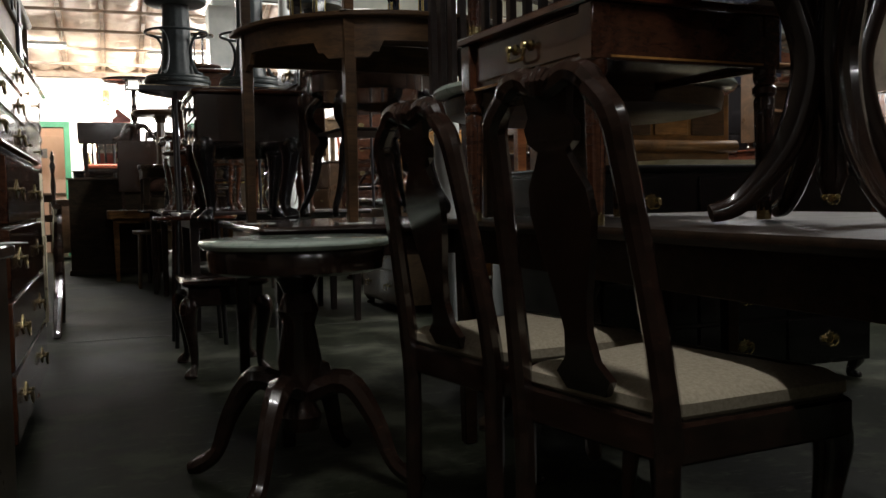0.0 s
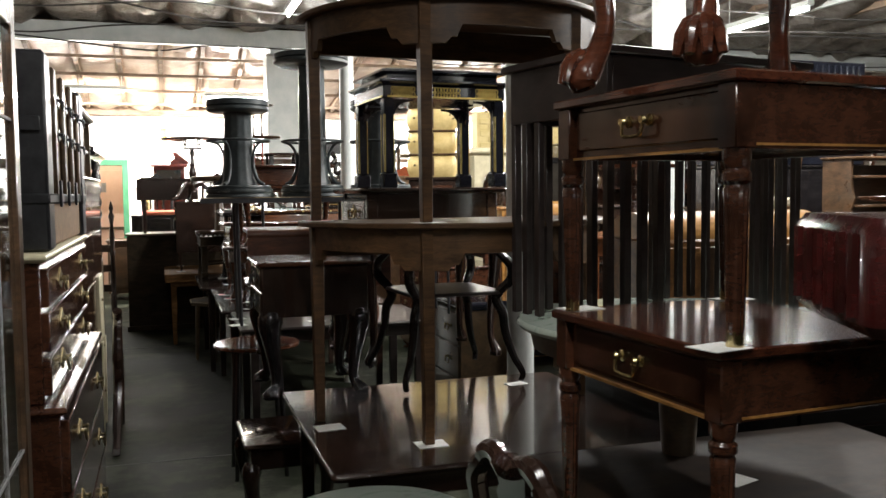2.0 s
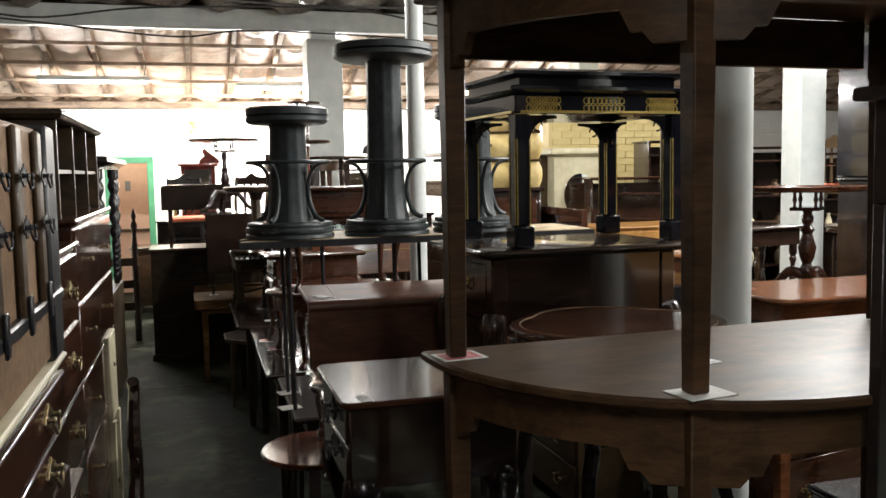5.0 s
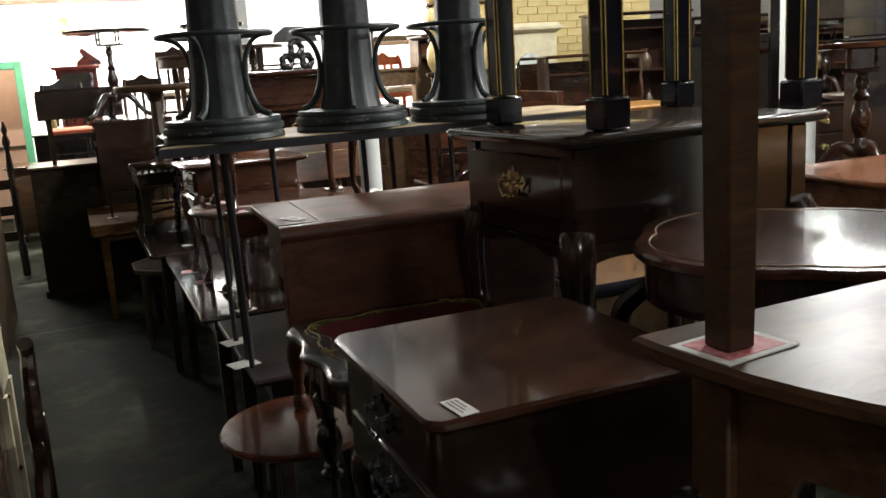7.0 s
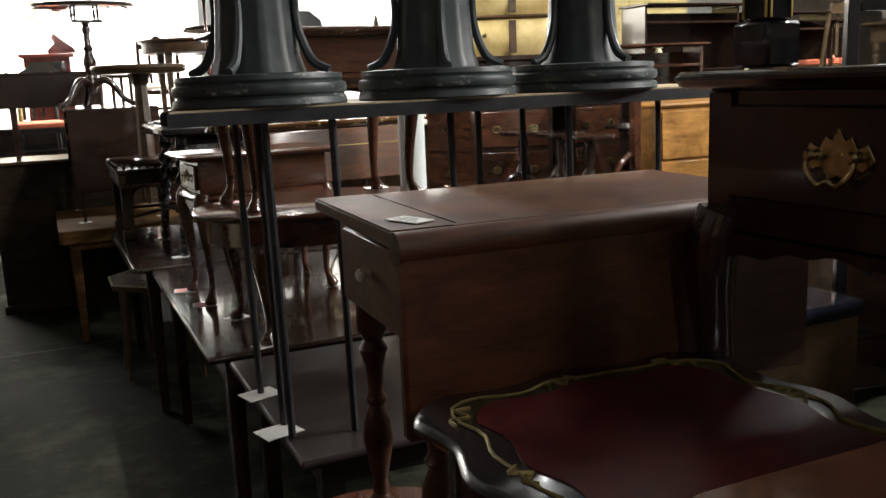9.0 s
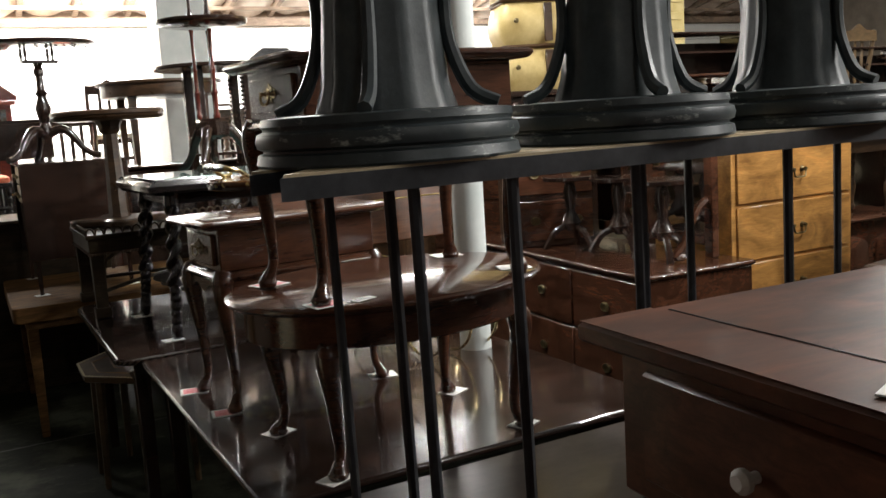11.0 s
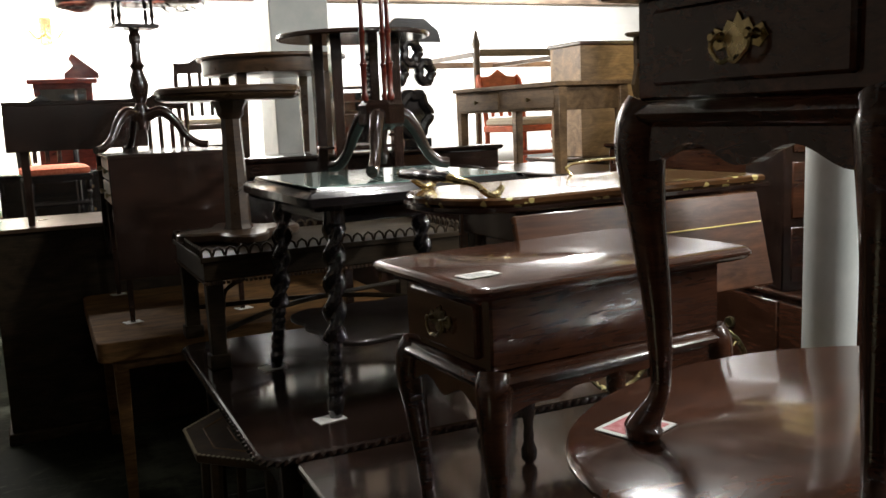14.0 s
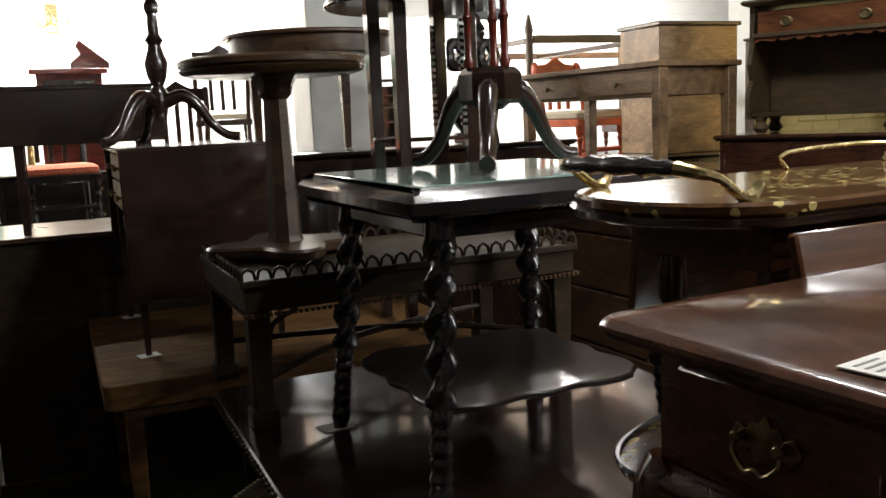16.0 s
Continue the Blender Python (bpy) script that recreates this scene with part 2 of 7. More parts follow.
def floor_mat():
    m, t, b = material("sealed_concrete", 0.3)
    v = mapped(t, (1, 1, 1))
    big, small = noise_node(t, v, 1.5, 8, 0.72), noise_node(t, v, 24, 6, 0.7)
    # near-black base holds shade in its colour; pale blotches and scuffs hold sheen
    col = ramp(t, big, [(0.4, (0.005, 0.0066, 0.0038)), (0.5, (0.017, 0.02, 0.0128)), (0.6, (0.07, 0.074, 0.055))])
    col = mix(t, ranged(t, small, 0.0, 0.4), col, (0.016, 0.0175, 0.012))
    scuff_sheen = noise_node(t, mapped(t, (1, 2.6, 1)), 5, 8, 0.8)
    col = mix(t, ramp(t, scuff_sheen, [(0.57, (0, 0, 0)), (0.67, (1, 1, 1))]), col, (0.075, 0.078, 0.06))
    t.links.new(col, b.inputs["Base Color"])
    t.links.new(ranged(t, big, 0.3, 0.95), b.inputs["Roughness"])
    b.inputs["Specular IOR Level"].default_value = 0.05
    bump(t, b, small, 0.5, 0.003)
    return m


FLOORM = floor_mat()


def foil_mat():
    m, t, b = material("foil_faced_insulation", 0.45)
    v = mapped(t, (1, 1, 1))
    f, w = noise_node(t, v, 3.2, 5, 0.6), noise_node(t, mapped(t, (1, 4, 2)), 6, 5, 0.6, 1.2)
    t.links.new(ramp(t, f, [(0.3, (0.56, 0.4, 0.31)), (0.6, (0.68, 0.57, 0.48)), (0.75, (0.74, 0.68, 0.6))]), b.inputs["Base Color"])
    bump(t, b, w, 0.8, 0.05)
    return m


FOIL = foil_mat()


def dark_foil():
    m, t, b = material("torn_grey_foil", 0.35, 0.35)
    v = mapped(t, (1, 1, 1))
    f, w = noise_node(t, v, 4.0, 6, 0.7), noise_node(t, v, 7, 6, 0.7, 1.6)
    t.links.new(ramp(t, f, [(0.35, (0.11, 0.095, 0.08)), (0.55, (0.28, 0.25, 0.22)), (0.72, (0.5, 0.48, 0.44))]), b.inputs["Base Color"])
    bump(t, b, w, 1.0, 0.08)
    return m


DFOIL = dark_foil()


def glass_mat():
    m, t, b = material("cabinet_glass", 0.03)
    b.inputs["Transmission Weight"].default_value = 1.0
    b.inputs["Base Color"].default_value = (0.9, 0.96, 0.95, 1)
    return m


GLASS = glass_mat()
MIRROR, _t, _b = material("mirror", 0.03, 1.0)
_b.inputs["Base Color"].default_value = (0.85, 0.87, 0.87, 1)


def block_wall_mat():
    m, t, b = material("white_painted_blockwork", 0.55)
    f = noise_node(t, mapped(t, (1, 1, 1)), 2, 5, 0.6)
    t.links.new(ramp(t, f, [(0.3, (0.74, 0.74, 0.7)), (0.7, (0.84, 0.84, 0.81))]), b.inputs["Base Color"])
    br = t.nodes.new("ShaderNodeTexBrick")
    br.inputs["Scale"].default_value = 1.0
    br.inputs["Brick Width"].default_value, br.inputs["Row Height"].default_value, br.inputs["Mortar Size"].default_value = 0.4, 0.2, 0.006
    tc = t.nodes.new("ShaderNodeTexCoord")
    sp, cb = t.nodes.new("ShaderNodeSeparateXYZ"), t.nodes.new("ShaderNodeCombineXYZ")
    su = t.nodes.new("ShaderNodeMath")
    t.links.new(tc.outputs["Object"], sp.inputs[0])
    t.links.new(sp.outputs[0], su.inputs[0])
    t.links.new(sp.outputs[1], su.inputs[1])
    t.links.new(su.outputs[0], cb.inputs[0])
    t.links.new(sp.outputs[2], cb.inputs[1])
    t.links.new(cb.outputs[0], br.inputs["Vector"])
    inv = t.nodes.new("ShaderNodeMath")
    inv.operation = "SUBTRACT"
    inv.inputs[0].default_value = 1.0
    t.links.new(br.outputs["Fac"], inv.inputs[1])
    bump(t, b, inv.outputs[0], 0.7, 0.006)
    return m


BLOCKW = block_wall_mat()
# for the unseen closing walls, kept dull so polished wood reflects less grey
BROWNP = speckled("unseen_wall_brown", (0.075, 0.06, 0.045), (0.13, 0.105, 0.08), 4, 0.7, 0, 0.15)


# ---- mesh helpers ----
def part(name, bm, mat, parent, label=""):
    me = bpy.data.meshes.new(name)
    bmesh.ops.recalc_face_normals(bm, faces=bm.faces)
    bm.to_mesh(me)
    bm.free()
    me.materials.append(mat)
    me.polygons.foreach_set("use_smooth", [True] * len(me.polygons))
    me.set_sharp_from_angle(angle=radians(38))
    ob = new(name, me)
    ob.parent = parent
    return tagged(ob, label)


def thing(name, x, y, z, rz, label, category, group="", kind=""):
    e = new(name)
    e.empty_display_size = 0.1
    e.matrix_basis = pose(x, y, z, 0, 0, rz)
    return tagged(e, label, category, group, kind)


def box(bm, x0, x1, y0, y1, z0, z1, bev=0.0):
    vs = [bm.verts.new((x, y, z)) for z in (z0, z1) for y in (y0, y1) for x in (x0, x1)]
    fs = [bm.faces.new([vs[i] for i in q]) for q in ((0, 2, 3, 1), (4, 5, 7, 6), (0, 1, 5, 4), (2, 6, 7, 3), (0, 4, 6, 2), (1, 3, 7, 5))]
    if bev:
        es = {e for f in fs for e in f.edges}
        bmesh.ops.bevel(bm, geom=list(es), offset=bev, segments=1, affect="EDGES", profile=0.5)
    return bm


def one_box(*a):
    return box(bmesh.new(), *a)


def rect(w, d, r=0.0, n=4, cx=0.0, cy=0.0):
    if not r:
        return [(cx + sx * w / 2, cy + sy * d / 2) for sx, sy in ((-1, -1), (1, -1), (1, 1), (-1, 1))]
    pts = []
    for k, (sx, sy) in enumerate(((1, 1), (-1, 1), (-1, -1), (1, -1))):
        for i in range(n + 1):
            a = math.pi / 2 * (k + i / n)
            pts.append((cx + sx * (w / 2 - r) + r * math.cos(a), cy + sy * (d / 2 - r) + r * math.sin(a)))
    return pts


def disc(r, n=40, cx=0.0, cy=0.0, ry=None):
    return [(cx + r * math.cos(2 * math.pi * i / n), cy + (ry or r) * math.sin(2 * math.pi * i / n)) for i in range(n)]


def slab(bm, outline, profile):
    """Rings of the outline, each moved inwards and set at a height; closed below and above."""
    n = len(outline)
    area = sum(outline[i][0] * outline[(i + 1) % n][1] - outline[(i + 1) % n][0] * outline[i][1] for i in range(n))
    if area < 0:
        outline = outline[::-1]
    norms = []
    for i in range(n):
        a, p, c = Vector(outline[i - 1]), Vector(outline[i]), Vector(outline[(i + 1) % n])
        d1, d2 = (p - a), (c - p)
        n1 = Vector((-d1.y, d1.x)).normalized()
        n2 = Vector((-d2.y, d2.x)).normalized()
        s = n1 + n2
        s = s / max(s.dot(n1), 0.3) if s.length > 1e-6 else n1
        norms.append(s)
    rings = [[bm.verts.new((p[0] + q.x * ins, p[1] + q.y * ins, z)) for p, q in zip(outline, norms)] for ins, z in profile]
    for a, b in zip(rings, rings[1:]):
        for i in range(n):
            bm.faces.new((a[i], a[(i + 1) % n], b[(i + 1) % n], b[i]))
    bm.faces.new(rings[0][::-1])
    bm.faces.new(rings[-1])
    return bm


def moulded(z, t, k=1.0):
    """An ogee edge for a table top whose upper face lies at z."""
    return [(0.020 * k, z - t), (0.008 * k, z - t * 0.82), (0.004 * k, z - t * 0.62), (0.0, z - t * 0.5), (0.0, z - t * 0.3), (0.004 * k, z - t * 0.14), (0.010 * k, z)]


def plain(z, t, b=0.003):
    return [(b, z - t), (0, z - t + b), (0, z - b), (b, z)]


def lathe(bm, prof, cx=0.0, cy=0.0, seg=20):
    rings = [[bm.verts.new((cx + r * math.cos(2 * math.pi * i / seg), cy + r * math.sin(2 * math.pi * i / seg), z)) for i in range(seg)] for r, z in prof]
    for a, b in zip(rings, rings[1:]):
        for i in range(seg):
            bm.faces.new((a[i], a[(i + 1) % seg], b[(i + 1) % seg], b[i]))
    bm.faces.new(rings[0][::-1])
    bm.faces.new(rings[-1])
    return bm


def tube(bm, pts, radii, seg=8, flat=1.0):
    pts = [Vector(p) for p in pts]
    if isinstance(radii, (int, float)):
        radii = [radii] * len(pts)
    up = None
    rings = []
    for i, p in enumerate(pts):
        d = (pts[min(i + 1, len(pts) - 1)] - pts[max(i - 1, 0)]).normalized()
        if up is None:
            up = d.orthogonal().normalized() if abs(d.z) > 0.9 else Vector((0, 0, 1))
        s = d.cross(up)
        s = s.normalized() if s.length > 1e-5 else d.orthogonal().normalized()
        up = s.cross(d).normalized()
        rings.append([bm.verts.new(p + (s * math.cos(2 * math.pi * k / seg) * flat + up * math.sin(2 * math.pi * k / seg)) * radii[i]) for k in range(seg)])
    for a, b in zip(rings, rings[1:]):
        for k in range(seg):
            bm.faces.new((a[k], a[(k + 1) % seg], b[(k + 1) % seg], b[k]))
    bm.faces.new(rings[0][::-1])
    bm.faces.new(rings[-1])
    return bm


def smooth_line(pts, n=6):
    pts = [Vector(p) for p in pts]
    out = []
    for i in range(len(pts) - 1):
        p0, p1, p2, p3 = pts[max(i - 1, 0)], pts[i], pts[i + 1], pts[min(i + 2, len(pts) - 1)]
        for k in range(n):
            u = k / n
            out.append(0.5 * ((2 * p1) + (p2 - p0) * u + (2 * p0 - 5 * p1 + 4 * p2 - p3) * u * u + (3 * p1 - p0 - 3 * p2 + p3) * u ** 3))
    return out + [pts[-1]]


def smooth_values(vals, n=6):
    out = []
    for a, b in zip(vals, vals[1:]):
        out += [a + (b - a) * (k / n) for k in range(n)]
    return out + [vals[-1]]


def cabriole(h, ux, uy, s=1.0, x=0.0, y=0.0, claw=False):
    """A curved leg whose knee swells towards (ux, uy)."""
    k = math.hypot(ux, uy)
    ux, uy = ux / k, uy / k
    prof = [(0.0, 1.0, 0.030), (0.010, 0.94, 0.034), (0.014, 0.85, 0.031), (0.007, 0.66, 0.0235), (-0.005, 0.42, 0.018), (-0.010, 0.2, 0.0135), (-0.005, 0.12, 0.014), (0.008, 0.06, 0.02), (0.012, 0.03, 0.0255), (0.012, 0.0, 0.022)]
    if claw:
        prof = [(0.0, 1.0, 0.036), (0.024, 0.88, 0.046), (0.02, 0.72, 0.038), (0.0, 0.45, 0.026), (-0.012, 0.25, 0.021), (0.01, 0.12, 0.026), (0.03, 0.06, 0.036), (0.034, 0.03, 0.036), (0.03, 0.0, 0.026)]
    pts = [(x + ux * o * s, y + uy * o * s, z * h) for o, z, r in prof]
    bm = tube(bmesh.new(), smooth_line(pts, 4), smooth_values([r * s for o, z, r in prof], 4), 10)
    return bm


def claw_toe(a, ux, uy, s, x, y):
    """One toe of a claw foot, turned by a from the leg's own direction."""
    k = math.hypot(ux, uy)
    ux, uy = ux / k, uy / k
    vx, vy = ux * math.cos(a) - uy * math.sin(a), ux * math.sin(a) + uy * math.cos(a)
    base = Vector((x + ux * 0.032 * s, y + uy * 0.032 * s, 0))
    return tube(bmesh.new(), [base + Vector((vx * q * s, vy * q * s, zz * s)) for q, zz in ((0.008, 0.075), (0.028, 0.064), (0.04, 0.046), (0.048, 0.012))], [0.012 * s, 0.0145 * s, 0.013 * s, 0.009 * s], 8)


def square_leg(h, top, foot, x, y):
    bm = bmesh.new()
    a = [bm.verts.new((x + sx * foot, y + sy * foot, 0)) for sx, sy in ((-1, -1), (1, -1), (1, 1), (-1, 1))]
    b = [bm.verts.new((x + sx * top, y + sy * top, h)) for sx, sy in ((-1, -1), (1, -1), (1, 1), (-1, 1))]
    for i in range(4):
        bm.faces.new((a[i], a[(i + 1) % 4], b[(i + 1) % 4], b[i]))
    bm.faces.new(a[::-1])
    bm.faces.new(b)
    bmesh.ops.bevel(bm, geom=list(bm.edges), offset=min(top, foot) * 0.16, segments=1, affect="EDGES")
    return bm


def fluted_leg(h, x, y, r=0.027):
    bm = bmesh.new()
    n = 32
    prof = [(0.6, 0), (0.62, 0.02), (0.62, 0.06), (0.66, 0.065), (0.9, 0.72), (0.95, 0.8), (0.8, 0.82), (1.05, 0.84), (1.05, 0.88), (0.8, 0.9), (1.0, 0.94), (1.0, 1.0)]
    rings = []
    for k, z in prof:
        fl = 0.12 if 0.065 <= z <= 0.8 else 0.0
        rings.append([bm.verts.new((x + r * k * (1 - fl * (i % 4 == 0)) * math.cos(2 * math.pi * i / n), y + r * k * (1 - fl * (i % 4 == 0)) * math.sin(2 * math.pi * i / n), z * h)) for i in range(n)])
    for a, b in zip(rings, rings[1:]):
        for i in range(n):
            bm.faces.new((a[i], a[(i + 1) % n], b[(i + 1) % n], b[i]))
    bm.faces.new(rings[0][::-1])
    bm.faces.new(rings[-1])
    return bm


def turned_leg(h, x, y, r=0.03, seg=14):
    prof = [(0.5, 0), (0.8, 0.02), (0.85, 0.06), (0.5, 0.1), (0.6, 0.13), (0.45, 0.16), (0.7, 0.24), (1.0, 0.36), (0.9, 0.45), (0.5, 0.52), (0.75, 0.55), (0.5, 0.58), (0.6, 0.7), (0.95, 0.78), (0.6, 0.82), (0.9, 0.86), (1.0, 0.87), (1.0, 1.0)]
    return lathe(bmesh.new(), [(r * a, b * h) for a, b in prof], x, y, seg)


def barley_leg(h, x, y, r=0.03, lean=(0.0, 0.0)):
    bm = bmesh.new()
    n, steps = 16, 70
    rings = []
    for k in range(steps + 1):
        z = k / steps
        if z < 0.07:
            rr, lobe = r * (0.6 + 4.5 * min(z, 0.035 + max(0, 0.035 - abs(z - 0.035)))), 0
        elif z < 0.36:
            rr, lobe = r * (0.62 + 0.22 * abs(math.sin(z * 62))), 0
        elif z < 0.92:
            rr, lobe = r * 0.86, 0.34
        else:
            rr, lobe = r * 1.05, 0
        cx, cy = x + lean[0] * (1 - z), y + lean[1] * (1 - z)
        ring = []
        for i in range(n):
            a = 2 * math.pi * i / n
            q = rr * (1 + lobe * math.cos(2 * (a - z * 24)))
            ring.append(bm.verts.new((cx + q * math.cos(a), cy + q * math.sin(a), z * h)))
        rings.append(ring)
    for a, b in zip(rings, rings[1:]):
        for i in range(n):
            bm.faces.new((a[i], a[(i + 1) % n], b[(i + 1) % n], b[i]))
    bm.faces.new(rings[0][::-1])
    bm.faces.new(rings[-1])
    return bm


def move(bm, m):
    bmesh.ops.transform(bm, matrix=m, verts=bm.verts)
    return bm


def lathe_x(x, y0, y1, z):
    """A turned grip lying along y."""
    n = 12
    rr = [0.008, 0.013, 0.01, 0.016, 0.011, 0.014, 0.0155, 0.014, 0.011, 0.016, 0.01, 0.013, 0.008]
    return tube(bmesh.new(), [(x, y0 + (y1 - y0) * k / n, z) for k in range(n + 1)], rr, 12)


def bail_pull(w=0.075):
    """Two posts and a swinging bail, facing -y, its middle at the origin."""
    bm = bmesh.new()
    for s in (-1, 1):
        move_from = len(bm.verts)
        lathe(bm, [(0.013, 0), (0.014, 0.004), (0.006, 0.007), (0.006, 0.016), (0.011, 0.02), (0.008, 0.026)], 0, 0, 12)
        bm.verts.ensure_lookup_table()
        bmesh.ops.transform(bm, matrix=pose(s * w / 2, 0, 0.008, 90), verts=bm.verts[move_from:])
    y = -0.02
    tube(bm, smooth_line([(-w / 2, y, 0.006), (-w / 2 + 0.003, y - 0.003, -0.02), (-w / 4, y - 0.004, -0.026), (w / 4, y - 0.004, -0.026), (w / 2 - 0.003, y - 0.003, -0.02), (w / 2, y, 0.006)], 3), 0.0042, 6)
    return bm


def batwing_pull(s=1.0):
    """A pierced plate with a bail, facing -y."""
    bm = bmesh.new()
    pts = [(-0.05, 0.0), (-0.04, 0.018), (-0.026, 0.012), (-0.018, 0.026), (-0.008, 0.022), (0, 0.036), (0.008, 0.022), (0.018, 0.026), (0.026, 0.012), (0.04, 0.018), (0.05, 0.0), (0.036, -0.014), (0.022, -0.01), (0.014, -0.026), (0, -0.02), (-0.014, -0.026), (-0.022, -0.01), (-0.036, -0.014)]
    slab(bm, pts, plain(0.0035, 0.0035, 0.0008))
    bmesh.ops.transform(bm, matrix=pose(0, 0, 0, 90), verts=bm.verts)
    for sx in (-1, 1):
        k = len(bm.verts)
        lathe(bm, [(0.008, 0), (0.005, 0.006), (0.005, 0.012), (0.008, 0.015), (0.005, 0.019)], 0, 0, 10)
        bm.verts.ensure_lookup_table()
        bmesh.ops.transform(bm, matrix=pose(sx * 0.03, -0.003, 0.004, 90), verts=bm.verts[k:])
    tube(bm, smooth_line([(-0.03, -0.015, 0.004), (-0.033, -0.018, -0.012), (-0.014, -0.02, -0.03), (0.0, -0.02, -0.026), (0.014, -0.02, -0.03), (0.033, -0.018, -0.012), (0.03, -0.015, 0.004)], 3), 0.0035, 6)
    return move(bm, Matrix.Scale(s, 4))


def ring_pull(r=0.022):
    bm = bmesh.new()
    slab(bm, disc(r * 1.25, 20, 0, 0, r * 0.95), plain(0.003, 0.003, 0.0008))
    bmesh.ops.transform(bm, matrix=pose(0, 0, 0, 90), verts=bm.verts)
    tube(bm, [(r * math.cos(a * 0.3142), -0.008, r * 0.8 * math.sin(a * 0.3142)) for a in range(21)], 0.0032, 6)
    return bm


def knob(r=0.012):
    return move(lathe(bmesh.new(), [(r * 0.5, 0), (r * 0.45, r * 0.8), (r, r * 1.2), (r, r * 1.7), (r * 0.6, r * 2.1)], 0, 0, 12), pose(0, 0, 0, 90))


def curved_apron(w, h, t, lip, waves=1):
    """A board in the xz plane, its lower edge shaped, top at z = 0, thickness t along y from 0."""
    n = 24
    low = []
    for i in range(n + 1):
        u = i / n
        d = h - lip * (0.5 - 0.5 * math.cos(2 * math.pi * u * waves)) - (lip * 0.35 * abs(math.sin(math.pi * u * 5)) if waves == 1 else 0)
        low.append((-w / 2 + w * u, -d))
    outline = low + [(w / 2, 0), (-w / 2, 0)]
    bm = slab(bmesh.new(), outline, [(0, 0), (0, t)])
    return move(bm, pose(0, t, 0, 90))


def drawer(parent, m, w, h, mat, pull, pull_mat, n=1, lip=0.006, name="drawer"):
    """A drawer front facing -y in the pose m, with n pulls."""
    bm = one_box(-w / 2, w / 2, -lip, 0.012, -h / 2, h / 2, 0.004)
    d = part(name, move(bm, m), mat, parent)
    for i in range(n):
        px = 0 if n == 1 else (-w * 0.28 + w * 0.56 * i / (n - 1))
        part("pull", move(pull(), m @ pose(px, -lip, 0)), pull_mat, d, "metal drawer pull")
    return d


def card(x, y, z, rz=0, w=0.1, d=0.08, red=False):
    e = thing("paper_card", x, y, z, rz, "red printed card laid under a furniture foot" if red else "small white card laid under a furniture foot", "card", "cards under furniture feet")
    part("sheet", one_box(-w / 2, w / 2, -d / 2, d / 2, 0.0005, 0.002), CARD, e)
    if red:
        part("print", one_box(-w * 0.4, w * 0.4, -d * 0.4, d * 0.4, 0.002, 0.0026), REDINK, e, "red print")
    return e


def price_label(x, y, z, rz=0, w=0.07, d=0.035):
    e = thing("price_label", x, y, z, rz, "small white printed price label on a tabletop", "label", "price labels")
    part("sheet", one_box(-w / 2, w / 2, -d / 2, d / 2, 0.0005, 0.002), CARD, e)
    for k in range(3):
        part("print_bar", one_box(-w * 0.38, w * (0.36 - 0.12 * k), -d * 0.28 + k * d * 0.24, -d * 0.2 + k * d * 0.24, 0.002, 0.0024), INK, e)
    return e


# ---- the hall ----
X0, X1, Y0, Y1 = -2.6, 11.6, -9.0, 14.25


def structure(name, bm, mat, label, category, kind="structure"):
    ob = part(name, bm, mat, None)
    return tagged(ob, label, category, "", kind)


structure("floor", one_box(X0 - 0.2, X1 + 0.2, Y0 - 0.2, Y1 + 1.6, -0.2, 0.0), FLOORM, "worn sealed concrete floor with scuffs, shade and sheen in its colour", "floor")
# floor control joints, thin raised filler
for jy in (0.55, 4.6, 8.7):
    structure("trim", one_box(X0, X1, jy - 0.006, jy + 0.006, 0.0, 0.002), CABLE, "dark filled joint across the concrete floor", "floor joint")
# far wall with a doorway
DX0, DX1, DH = -1.02, -0.47, 2.07
far = bmesh.new()
box(far, X0 - 0.2, DX0 - 0.06, Y1, Y1 + 0.2, 0, 3.05)
box(far, DX1 + 0.06, X1 + 0.2, Y1, Y1 + 0.2, 0, 3.05)
box(far, DX0 - 0.06, DX1 + 0.06, Y1, Y1 + 0.2, DH + 0.06, 3.05)
structure("wall_north", far, BLOCKW, "bright white painted block wall", "wall")
# unseen walls added to close the hall; brown keeps their bounce light low
structure("wall_west", one_box(X0 - 0.2, X0, Y0 - 0.2, Y1, 0, 4.3), BROWNP, "unseen closing wall, added in dull brown to damp reflections", "wall")
structure("wall_east", one_box(X1, X1 + 0.2, Y0 - 0.2, Y1, 0, 4.3), BROWNP, "unseen closing wall, added in dull brown to damp reflections", "wall")
structure("wall_south", one_box(X0, X1, Y0 - 0.2, Y0, 0, 4.3), BROWNP, "unseen closing wall, added in dull brown to damp reflections", "wall")
# passage behind the doorway
back = bmesh.new()
box(back, DX0 - 0.8, DX1 + 0.8, Y1 + 1.4, Y1 + 1.6, 0, 2.6)
box(back, DX0 - 1.0, DX0 - 0.8, Y1 + 0.2, Y1 + 1.6, 0, 2.6)
box(back, DX1 + 0.8, DX1 + 1.0, Y1 + 0.2, Y1 + 1.6, 0, 2.6)
box(back, DX0 - 1.0, DX1 + 1.0, Y1 + 0.2, Y1 + 1.6, 2.6, 2.7)
structure("wall_passage", back, PINKW, "pinkish plaster walls of a passage behind the doorway", "wall")
# unseen area lamp without a fixture, added to brighten the passage
area_lamp("passage_fill", pose((DX0 + DX1) / 2, Y1 + 0.8, 2.55), 0.6, 0.3, 14, WARM)
door = thing("door_1", 0, 0, 0, 0, "green painted door frame of an open doorway", "door frame", "", "structure")
